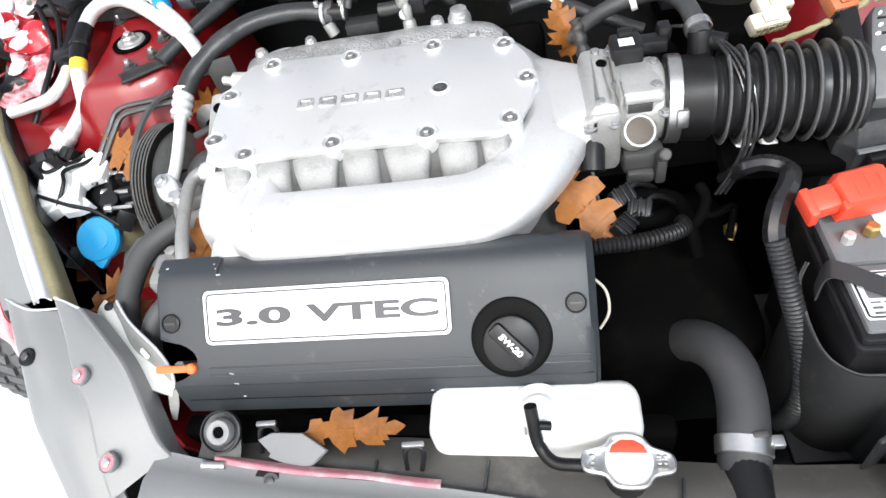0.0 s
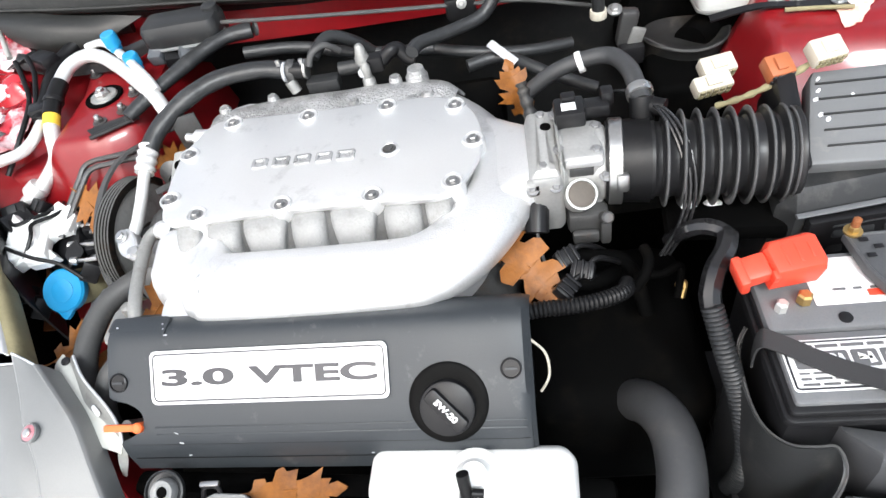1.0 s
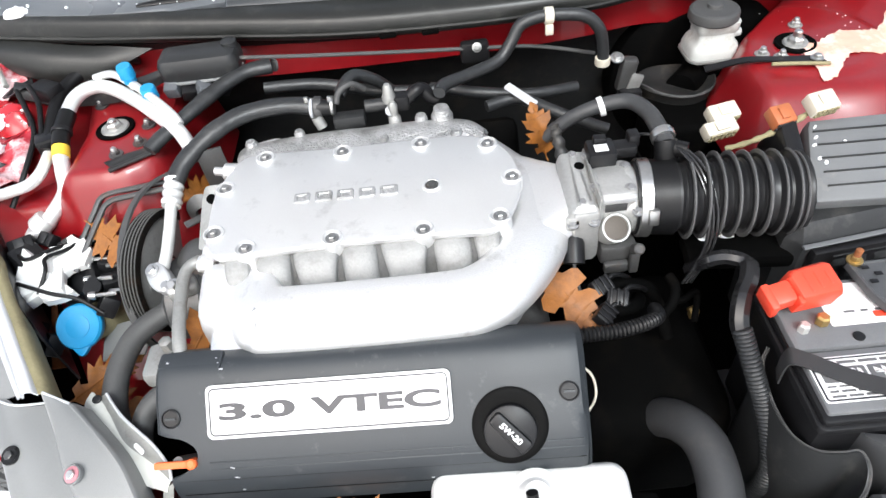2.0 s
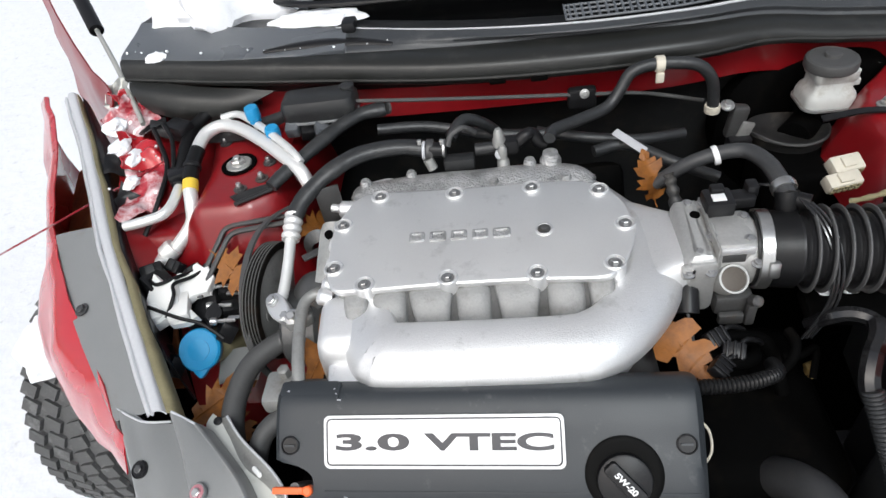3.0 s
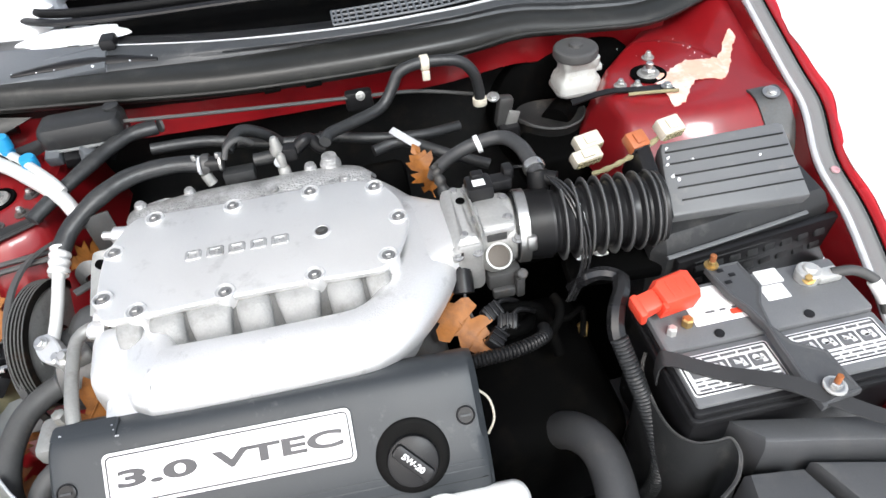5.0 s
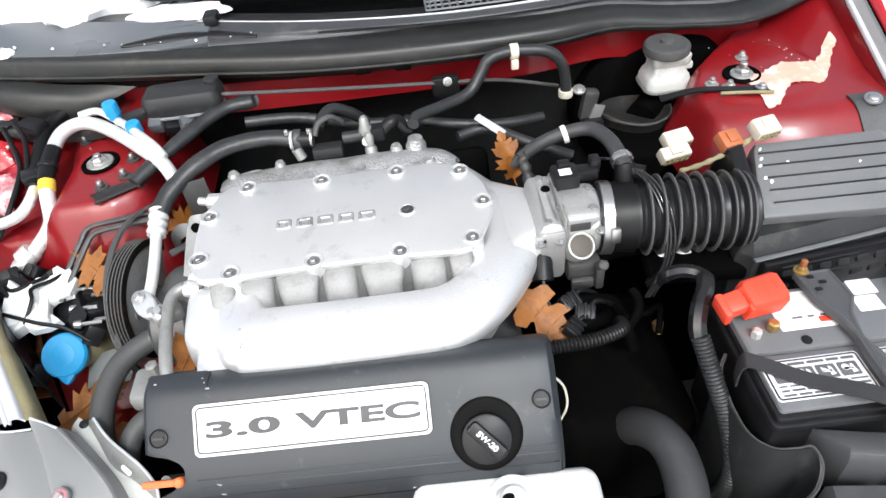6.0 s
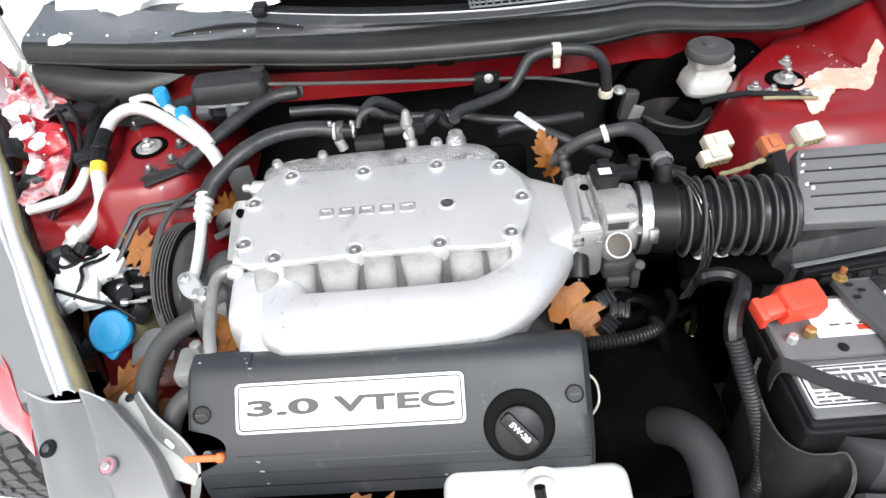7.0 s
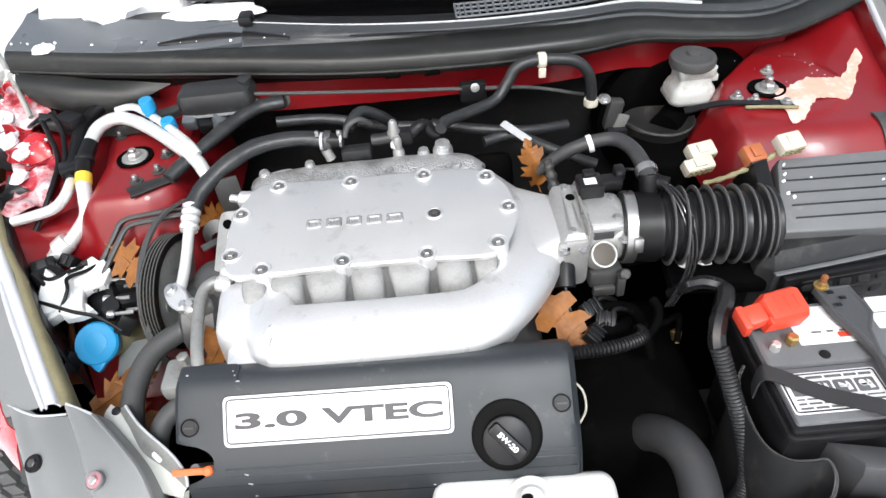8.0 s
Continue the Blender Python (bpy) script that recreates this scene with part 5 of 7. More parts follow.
part("boot_rib", put(join(*[box((-0.004 + 0.013 * k, 0.0, 0.0128), (0.003, 0.026 - 0.004 * k, 0.0022), 0.0008) for k in range(3)]), TB), M["orange"], boot)
part("boot_collar", put(box((-0.047, -0.003, -0.008), (0.010, 0.033, 0.030), 0.003, Matrix.Rotation(radians(-12), 4, "Y")), TB), M["orange"], boot)
part("hinge_clip", put(box((-0.020, -0.017, 0.004), (0.006, 0.010, 0.012), 0.001), TB), M["orange"], boot)
part("clamp_nut", lathe([(0.007, 0), (0.007, 0.010), (0.005, 0.012)], (0.362, -0.441, 0.815), n=6), M["brass"], boot, "dull clamp nut")
part("clamp_nut", lathe([(0.006, 0), (0.006, 0.010), (0.004, 0.012)], (0.340, -0.447, 0.813), n=6), M["lead"], boot)

neg = thing("negative_cable", "grey clamp and cable on the negative post", "battery cable")
part("cable_clamp", join(lathe([(0.015, 0.812), (0.015, 0.826), (0.013, 0.828)], (0.535, -0.412, 0), n=20), box((0.555, -0.420, 0.820), (0.03, 0.018, 0.012), 0.003)), M["lead"], neg)
part("clamp_bolt", bolt((0.529, -0.422, 0.822), 0.005, (-0.5, -0.3, 1), 0.009), M["brass"], neg)
part("cable", tube([(0.560, -0.420, 0.822), (0.585, -0.430, 0.828), (0.605, -0.450, 0.815), (0.612, -0.48, 0.77), (0.61, -0.50, 0.70)], 0.0065, 10), M["greyrub"], neg)
part("cable_sleeve", tube([(0.600, -0.444, 0.820), (0.610, -0.462, 0.80)], 0.0085, 10), M["white"], neg)

cable = thing("positive_cable", "black battery cable in a corrugated sleeve", "battery cable")
part("elbow", tube([(0.268, -0.318, 0.780), (0.280, -0.334, 0.812), (0.297, -0.342, 0.824), (0.313, -0.356, 0.826), (0.306, -0.380, 0.828), (0.291, -0.402, 0.826), (0.283, -0.420, 0.814), (0.283, -0.430, 0.803)], lambda f: 0.0110 if 0.45 < f else 0.0092, 8), M["gloss"], cable, "shiny black elbow boot")
part("corrugated_sleeve", tube([(0.282, -0.433, 0.808), (0.285, -0.442, 0.797), (0.292, -0.465, 0.77), (0.3, -0.484, 0.742), (0.306, -0.508, 0.71), (0.308, -0.529, 0.675), (0.305, -0.537, 0.64), (0.304, -0.528, 0.59)], 0.0100, 14, 8, pitch=0.0048, depth=0.0015), M["foamwrap"], cable)

tray = thing("battery_tray", "black plastic battery tray with a worn pale edge", "battery tray")
EDGE = [(0.318, -0.440, 0.775), (0.309, -0.455, 0.760), (0.306, -0.495, 0.752), (0.311, -0.530, 0.748), (0.326, -0.552, 0.752), (0.345, -0.560, 0.760), (0.362, -0.562, 0.762), (0.365, -0.580, 0.755), (0.352, -0.600, 0.745), (0.33, -0.612, 0.735)]
part("tray_wall", skin([EDGE, [(x - 0.006, y - 0.01, z - 0.08) for x, y, z in EDGE], [(x, y, z - 0.25) for x, y, z in EDGE]], 0.003), M["boxgrey"], tray)
part("tray_edge", tube(EDGE, 0.0013, 6), M["greyrub"], tray, "pale worn edge")
part("tray_floor", box((0.45, -0.47, 0.60), (0.30, 0.22, 0.012), 0.003), M["black"], tray)

fusebox = thing("fuse_box", "black plastic fuse box in front of the battery", "fuse box")
part("fuse_lid", rings(flat([(0.366, -0.546), (0.60, -0.600), (0.60, -0.634), (0.386, -0.584)]), [(-0.004, 0.70), (-0.002, 0.766), (0.003, 0.775), (0.008, 0.777)]), M["fuse"], fusebox)
part("fuse_step", rings(flat([(0.358, -0.600), (0.420, -0.608), (0.446, -0.690), (0.340, -0.680)]), [(0, 0.62), (0, 0.748), (0.005, 0.757), (0.010, 0.758)]), M["fuse"], fusebox)
part("fuse_step", rings(flat([(0.428, -0.606), (0.62, -0.655), (0.62, -0.76), (0.456, -0.690)]), [(0, 0.62), (0, 0.756), (0.005, 0.765), (0.010, 0.766)]), M["fuse"], fusebox)
part("base_block", box((0.49, -0.68, 0.66), (0.26, 0.13, 0.10), 0.01), M["black"], fusebox)

# ---- coolant tank, radiator cap and hoses ----
tank = thing("coolant_tank", "white milky plastic coolant overflow tank", "coolant tank")
part("tank_body", put(rings(rounded(0.212, 0.066, 0.020, 8), [(0.012, 0.66), (0.0, 0.672), (0.0, 0.722), (0.003, 0.733), (0.009, 0.740), (0.016, 0.743)]), Matrix.Translation((0.030, -0.558, 0)) @ Matrix.Rotation(radians(-3), 4, "Z")), M["tank"], tank)
part("tank_neck", lathe([(0.021, 0.74), (0.020, 0.746), (0.016, 0.748), (0.013, 0.754)], (0.036, -0.566, 0), n=22), M["tank"], tank)
part("tank_ring", lathe([(0.031, 0.741), (0.031, 0.7445), (0.029, 0.7455), (0.027, 0.7445)], (0.036, -0.566, 0), n=28), M["tank"], tank)
part("hose_tee", tube([(0.031, -0.586, 0.760), (0.046, -0.586, 0.756)], 0.0045, 10), M["rubber"], tank)
part("level_mark", box((0.022, -0.584, 0.742), (0.003, 0.010, 0.006), 0.001), M["pipe_grey"], tank)
part("overflow_hose", tube([(0.029, -0.575, 0.778), (0.030, -0.583, 0.766), (0.033, -0.597, 0.742), (0.045, -0.612, 0.735), (0.065, -0.617, 0.737), (0.085, -0.619, 0.738)], 0.0062, 12), M["rubber"], tank, "thin black overflow hose")
radcap = thing("pressure_cap", "bare metal radiator pressure cap with a red and white label", "pressure cap")
RC = Matrix.Translation((0.112, -0.620, 0.742)) @ Matrix.Rotation(radians(-4), 4, "Z")
part("cap_plate", put(rings(outline([(-0.040, -0.009), (-0.040, 0.008), (-0.022, 0.014), (-0.012, 0.024), (0.012, 0.024), (0.022, 0.014), (0.039, 0.006), (0.039, -0.009), (0.022, -0.014), (0.012, -0.024), (-0.012, -0.024), (-0.022, -0.014)], 4), [(0.001, 0), (0, 0.002), (0, 0.006), (0.002, 0.008), (0.004, 0.0075), (0.006, 0.006)]), RC), M["steel"], radcap)
face = part("cap_label", put(lathe([(0.021, 0.005), (0.021, 0.0085), (0.019, 0.0092)], (0, 0, 0), n=32), RC), M["label"], radcap, "white round label")
part("red_field", put(slab(flat([(-0.017, 0.006), (-0.014, 0.013), (-0.006, 0.018), (0.006, 0.018), (0.014, 0.013), (0.017, 0.006)][::-1]), 0.0093, 0.0098, 0.0001), RC), M["orange"], face, "red printed field")
part("grip_bump", put(join(*[box((x, y, 0.009), (0.004, 0.003, 0.004), 0.001) for x in (-0.032, 0.031, 0.026) for y in (-0.003, 0.003)]), RC), M["steel"], radcap)
part("filler_neck", lathe([(0.020, 0.70), (0.020, 0.742)], (0.112, -0.620, 0), n=20), M["black"], radcap)
radiator = thing("radiator", "black radiator end tank under the support panel", "radiator")
part("top_tank", box((0.05, -0.625, 0.662), (0.72, 0.045, 0.045), 0.010, Matrix.Rotation(radians(-5), 4, "Z"), 3), M["black"], radiator)
part("core", box((0.05, -0.625, 0.50), (0.70, 0.02, 0.34), 0.004, Matrix.Rotation(radians(-5), 4, "Z")), M["darksteel"], radiator)
rh = thing("radiator_hose", "thick black radiator hose with a bright clamp", "radiator hose")
part("hose_pipe", tube([(0.178, -0.395, 0.50), (0.196, -0.418, 0.590), (0.214, -0.448, 0.655), (0.229, -0.480, 0.689), (0.238, -0.512, 0.700), (0.238, -0.548, 0.698), (0.231, -0.585, 0.692), (0.224, -0.615, 0.683)], 0.0245, 24, 6), M["hoserub"], rh)
part("hose_clamp", lathe([(0.0257, 0), (0.0267, 0.001), (0.0267, 0.017), (0.0257, 0.018)], (0.2310, -0.582, 0.6915), (-0.18, -1, -0.25), 30), M["steel"], rh, "steel spring clamp")
part("clamp_ear", box((0.258, -0.592, 0.700), (0.012, 0.012, 0.010), 0.002), M["steel"], rh)
part("clamp_slot", box((0.240, -0.590, 0.7165), (0.014, 0.006, 0.003), 0.001), M["darksteel"], rh)
part("inlet", tube([(0.227, -0.600, 0.688), (0.223, -0.640, 0.690), (0.220, -0.680, 0.692), (0.216, -0.725, 0.690)], 0.0215, 20), M["black"], rh)
conduit = thing("wire_conduit", "black corrugated wire conduit beside the cover", "conduit")
part("conduit_tube", tube([(0.085, -0.415, 0.795), (0.112, -0.413, 0.800), (0.150, -0.412, 0.800), (0.182, -0.405, 0.797), (0.206, -0.390, 0.788), (0.214, -0.362, 0.765)], 0.0076, 12, 8, pitch=0.0048, depth=0.0016), M["rubber"], conduit)
wire = solo("ground_wire", tube([(0.100, -0.44, 0.79), (0.116, -0.452, 0.778), (0.118, -0.468, 0.76), (0.108, -0.478, 0.745)], 0.0015, 8), M["ceramic"], "pale thin wire looped beside the cover", "wire")
# dark hoses and wires in the gap, their near-black colour carrying its shade
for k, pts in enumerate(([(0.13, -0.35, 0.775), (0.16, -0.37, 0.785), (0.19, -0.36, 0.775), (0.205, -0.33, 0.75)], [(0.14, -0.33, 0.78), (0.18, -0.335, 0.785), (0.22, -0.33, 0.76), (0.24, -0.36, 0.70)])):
    solo("wiring_loom", tube(pts, 0.009, 10), M["bay"], "wrapped wiring loom beside the engine, near black for shade", "wiring loom", "looms beside the engine")
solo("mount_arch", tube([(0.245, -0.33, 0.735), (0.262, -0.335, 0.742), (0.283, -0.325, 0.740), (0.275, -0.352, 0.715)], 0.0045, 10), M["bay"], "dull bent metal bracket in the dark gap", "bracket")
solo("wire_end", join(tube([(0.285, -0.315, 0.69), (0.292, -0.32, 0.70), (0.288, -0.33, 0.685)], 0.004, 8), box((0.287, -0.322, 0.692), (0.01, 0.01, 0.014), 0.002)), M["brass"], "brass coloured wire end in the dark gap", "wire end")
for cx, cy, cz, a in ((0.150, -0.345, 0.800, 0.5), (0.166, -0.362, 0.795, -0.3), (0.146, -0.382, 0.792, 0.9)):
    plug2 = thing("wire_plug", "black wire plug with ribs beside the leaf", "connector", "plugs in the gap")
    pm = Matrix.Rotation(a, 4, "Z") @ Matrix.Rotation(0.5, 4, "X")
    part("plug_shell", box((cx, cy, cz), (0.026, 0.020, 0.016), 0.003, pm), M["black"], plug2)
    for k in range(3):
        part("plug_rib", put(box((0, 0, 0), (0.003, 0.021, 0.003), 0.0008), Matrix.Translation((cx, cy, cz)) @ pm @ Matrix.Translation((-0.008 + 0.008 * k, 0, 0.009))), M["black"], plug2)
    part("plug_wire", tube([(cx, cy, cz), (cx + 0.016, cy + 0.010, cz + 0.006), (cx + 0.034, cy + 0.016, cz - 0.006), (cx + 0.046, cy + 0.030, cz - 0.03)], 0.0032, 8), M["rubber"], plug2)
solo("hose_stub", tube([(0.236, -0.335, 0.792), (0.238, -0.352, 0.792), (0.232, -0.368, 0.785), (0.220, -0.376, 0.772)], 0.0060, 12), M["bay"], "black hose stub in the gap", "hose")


# ---- strut mounts and the fittings round them ----
def strut_mount(x, y, bolts, r, top):
    mount = thing("strut_mount", "round steel strut mount sunk in the red tower", "strut mount", "strut mounts")
    # Near-black ring stands in for the dark hole round the cup.
    part("mount_ring", lathe([(0.029, 0.8795), (0.029, 0.8830), (0.0275, 0.8840), (0.026, 0.8830), (0.0245, 0.8822), (0.010, 0.8820)], (x, y, 0), n=36), M["bay"], mount, "near-black ring for the dark hole round the cup")
    part("cup", lathe([(r, 0.8822), (r - 0.001, 0.8845), (r - 0.004, 0.8855), (r - 0.008, 0.8842), (r - 0.009, 0.8850)], (x, y, 0), n=32), M["alu_dirty"], mount, "dull metal cup")
    part("nut", lathe([(0.0115, 0.884), (0.0115, 0.890), (0.0095, 0.892)], (x, y, 0), n=6), M["steel"], mount)
    part("stud", lathe([(0.006, 0.889), (0.006, top), (0.005, top + 0.001)], (x, y, 0), n=12), M["steel"], mount)
    for bx, by in bolts:
        b = part("bolt", bolt((bx, by, 0.8805), 0.0070, h=0.008), M["alu_dirty" if x > 0 else "darksteel"], mount)
        part("stud", lathe([(0.0042, 0.886), (0.0042, 0.892), (0.0035, 0.893)], (bx, by, 0), n=10), M["steel"], b)
    return mount


strut_mount(-0.51, 0.0, ((-0.489, -0.068), (-0.553, 0.069), (-0.458, -0.003), (-0.460, -0.046)), 0.021, 0.896)
strut_mount(0.513, 0.004, ((0.536, 0.055), (0.457, -0.014), (0.479, -0.028)), 0.018, 0.901)
lb = thing("tower_bracket", "dark oily steel bracket bolted to the tower", "bracket")
part("bracket_plate", slab(flat([(-0.500, -0.088), (-0.484, -0.104), (-0.426, -0.074), (-0.430, -0.058), (-0.470, -0.072)]), 0.8815, 0.8845, 0.001), M["dust"], lb)
part("bracket_lip", tube([(-0.487, -0.108, 0.883), (-0.425, -0.072, 0.883)], 0.0035, 8), M["dust"], lb)
rb = thing("brace_bracket", "dark brace bracket with a pale worn edge", "bracket")
part("brace_arm", skin([[(0.375, -0.012, 0.872), (0.43, -0.020, 0.884), (0.48, -0.034, 0.886), (0.525, -0.040, 0.886)], [(0.375, -0.023, 0.869), (0.43, -0.031, 0.883), (0.48, -0.047, 0.8855), (0.53, -0.064, 0.8855)]], 0.003), M["black"], rb)
part("worn_edge", tube([(0.455, -0.050, 0.886), (0.49, -0.056, 0.886), (0.53, -0.065, 0.886)], 0.0028, 8), M["foam"], rb, "pale rusty edge")
part("bolt", bolt((0.518, -0.05, 0.887), 0.006, h=0.007), M["steel"], rb)


# A thin peach sheet stands in for the sunlit patch on the tower.
def film(u, v):
    x = 0.512 + 0.185 * u
    mid = -0.050 + 0.085 * u + 0.010 * math.sin(u * 8) + 0.025 * max(0, u - 0.8) / 0.2
    w = (0.040 * (1 - u) ** 0.8 + 0.010) * (0.85 + 0.25 * math.sin(u * 13 + v * 2)) + 0.006 * noise.noise(Vector((u * 30, v * 1.5, 2)))
    y = mid + (v - 0.5) * 2 * w
    return Vector((x, y, tower_z(x, y) + 0.002 + 0.0012 * noise.noise(Vector((x * 60, y * 60, 0)))))


solo("sunlit_patch", sheet(film, 70, 14, 0.0004), M["sunpatch"], "thin peach sheet painted as a sunlit patch on the tower", "film")

# ---- air-conditioning pipes and hoses beside the engine ----
ac = thing("aircon_pipe", "bright aluminium air-conditioning pipe over the tower", "pipe")
part("upper_pipe", tube([(-0.372, -0.082, 0.870), (-0.380, -0.074, 0.892), (-0.392, -0.060, 0.905), (-0.430, -0.022, 0.912), (-0.466, 0.013, 0.916), (-0.515, 0.054, 0.918), (-0.550, 0.066, 0.917), (-0.572, 0.048, 0.913), (-0.578, 0.012, 0.905)], 0.0105, 16), M["pipe"], ac)
part("black_sleeve", tube([(-0.577, 0.018, 0.906), (-0.580, -0.015, 0.896), (-0.578, -0.040, 0.887)], 0.0125, 14, 6), M["rubber"], ac, "black sleeve")
part("sleeve_band", lathe([(0.0140, 0), (0.0145, 0.001), (0.0145, 0.006), (0.014, 0.007)], (-0.580, -0.012, 0.897), (0.05, -0.9, -0.35), 18), M["black"], ac)
part("tape_mark", tube([(-0.578, -0.040, 0.886), (-0.576, -0.056, 0.879)], 0.0122, 14), M["yellow"], ac, "yellow tape")
part("lower_pipe", tube([(-0.577, -0.054, 0.880), (-0.573, -0.074, 0.866), (-0.577, -0.090, 0.842), (-0.598, -0.112, 0.822), (-0.612, -0.122, 0.812)], 0.0110, 14), M["pipe"], ac)
part("end_fitting", join(lathe([(0.015, 0), (0.016, 0.004), (0.016, 0.020), (0.012, 0.024)], (-0.606, -0.118, 0.820), (-0.6, -0.3, -0.35), 14), box((-0.622, -0.132, 0.806), (0.026, 0.024, 0.020), 0.004)), M["pipe"], ac)
ac2 = thing("service_pipe", "thin aluminium pipe with two blue service caps", "pipe")
part("thin_pipe", tube([(-0.545, 0.078, 0.925), (-0.515, 0.075, 0.930), (-0.480, 0.045, 0.930), (-0.440, 0.004, 0.928), (-0.400, -0.040, 0.922), (-0.385, -0.058, 0.912)], 0.0062, 12), M["pipe"], ac2)
for x, y, z in ((-0.475, 0.042, 0.932), (-0.441, 0.012, 0.910)):
    c = part("service_cap", lathe([(0.0095, 0), (0.0095, 0.006), (0.0115, 0.008), (0.0115, 0.024), (0.010, 0.027)], (x, y, z), (0.02, -0.05, 1), 18), M["blue"], ac2, "small blue plastic cap")
    part("valve_stem", lathe([(0.006, -0.012), (0.006, 0.006)], (x, y, z), (0.02, -0.05, 1), 12), M["pipe"], c)
ac3 = thing("return_pipe", "bent aluminium pipe beside the red tower", "pipe")
part("pipe_run", tube([(-0.600, -0.040, 0.878), (-0.602, -0.075, 0.872), (-0.612, -0.098, 0.869), (-0.640, -0.107, 0.866), (-0.672, -0.110, 0.862)], 0.0082, 12), M["pipe"], ac3)
part("rubber_run", tube([(-0.600, -0.042, 0.880), (-0.604, 0.0, 0.890), (-0.607, 0.04, 0.900), (-0.604, 0.092, 0.908), (-0.565, 0.135, 0.918), (-0.50, 0.15, 0.915)], 0.0115, 12), M["rubber"], ac3, "black rubber hose run")
for k, pts in enumerate(([(-0.66, 0.06, 0.93), (-0.645, 0.035, 0.915), (-0.625, -0.01, 0.895), (-0.63, -0.07, 0.87), (-0.65, -0.11, 0.84)], [(-0.645, 0.07, 0.93), (-0.625, 0.04, 0.918), (-0.615, 0.0, 0.90), (-0.612, -0.03, 0.885)])):
    solo("harness_wire", tube(pts, 0.004, 8), M["rubber"], "thin black wires hanging by the inner wing", "wire", "wires by the wing")

hA = thing("foam_hose", "black foam-wrapped hose running to the tower", "hose")
part("foam_wrap", tube([(-0.268, 0.062, 0.918), (-0.305, 0.050, 0.920), (-0.340, 0.022, 0.916), (-0.380, -0.025, 0.908), (-0.418, -0.066, 0.897), (-0.432, -0.084, 0.892)], lambda f: 0.0135 - 0.002 * f + 0.0016 * noise.noise(Vector((f * 7, 0, 0))), 16, 10, flat=0.8), M["foamwrap"], hA)
part("hose_end", tube([(-0.265, 0.064, 0.918), (-0.262, 0.066, 0.917)], 0.0105, 14), M["greyrub"], hA)
hB = thing("suction_hose", "thick black hose with a ribbed aluminium fitting", "hose")
part("hose_run", tube([(-0.185, -0.040, 0.898), (-0.235, -0.038, 0.908), (-0.295, -0.050, 0.910), (-0.341, -0.080, 0.903), (-0.377, -0.112, 0.886), (-0.391, -0.138, 0.872)], lambda f: 0.0142 + 0.0018 * noise.noise(Vector((f * 8, 3, 0))), 18, 10, flat=0.82), M["foamwrap"], hB)
part("ribbed_fitting", tube([(-0.391, -0.134, 0.874), (-0.392, -0.152, 0.867), (-0.393, -0.172, 0.859)], lambda f: 0.0128 + 0.0012 * math.sin(f * 25), 18, 12), M["pipe"], hB, "ribbed aluminium crimp fitting")
part("rigid_pipe", tube([(-0.393, -0.168, 0.861), (-0.394, -0.200, 0.846), (-0.397, -0.235, 0.830), (-0.400, -0.262, 0.822)], 0.0078, 12), M["pipe"], hB)
part("flange_block", put(rings(outline([(-0.028, -0.006), (-0.022, 0.011), (0.0, 0.014), (0.022, 0.011), (0.026, -0.004), (0.010, -0.013), (-0.012, -0.013)], 5), [(0.001, -0.008), (0, -0.006), (0, 0.006), (0.002, 0.008)]), Matrix.Translation((-0.398, -0.270, 0.822)) @ Matrix.Rotation(radians(-55), 4, "Z") @ Matrix.Rotation(radians(20), 4, "X")), M["alu"], hB, "cast flange with two bolts")
for x, y, z in ((-0.386, -0.286, 0.826), (-0.408, -0.262, 0.832)):
    part("flange_bolt", bolt((x, y, z), 0.0062, (-0.2, -0.4, 1), 0.006), M["steel"], hB)
part("end_clamp", lathe([(0.0155, 0), (0.0162, 0.001), (0.0162, 0.010), (0.0155, 0.011)], (-0.198, -0.040, 0.900), (1, 0, -0.12), 22), M["darksteel"], hB)

pulley = thing("pulley", "dark grooved drive pulley with a worn belt", "pulley")
PC = (-0.452, -0.190, 0.760)
gr = [(0.03, 0.0), (0.088, 0.0)] + [(0.088 - (0.0050 if k % 2 else 0.0), 0.002 + 0.0024 * k) for k in range(10)] + [(0.088, 0.0235), (0.078, 0.024), (0.072, 0.012), (0.025, 0.010), (0.022, 0.022), (0.012, 0.024)]
rim = part("grooved_rim", lathe(gr, PC, (1, -0.12, 0.0), 64), M["groove"], pulley, "worn steel rim with belt grooves")
for k in range(5):
    part("groove_edge", lathe([(0.0874, -0.0006), (0.0887, 0.0), (0.0874, 0.0006)], Vector(PC) + Vector((1, -0.12, 0)).normalized() * (0.002 + 0.0048 * k), (1, -0.12, 0.0), 64), M["alu_dirty"], rim, "bright groove edge")
part("hub_bolt", bolt((PC[0] + 0.022, PC[1], PC[2]), 0.010, (1, 0, 0), 0.012), M["steel"], pulley)
BELT = [(-0.385, -0.060, 0.850), (-0.425, -0.105, 0.862), (-0.448, -0.140, 0.862), (-0.462, -0.185, 0.850), (-0.468, -0.235, 0.820), (-0.466, -0.275, 0.775), (-0.458, -0.290, 0.72), (-0.45, -0.28, 0.66)]
part("belt", skin([BELT, [(x + 0.010, y + 0.001, z + 0.003) for x, y, z in BELT]], 0.004, 6), M["greyrub"], pulley, "worn grey drive belt")
for k in range(3):
    a = radians(40 + 120 * k)
    part("spoke_boss", lathe([(0.009, 0), (0.009, 0.006), (0.006, 0.007)], (PC[0] + 0.010, PC[1] + 0.052 * math.cos(a), PC[2] + 0.052 * math.sin(a)), (1, 0, 0), 12), M["alu_dirty"], pulley)
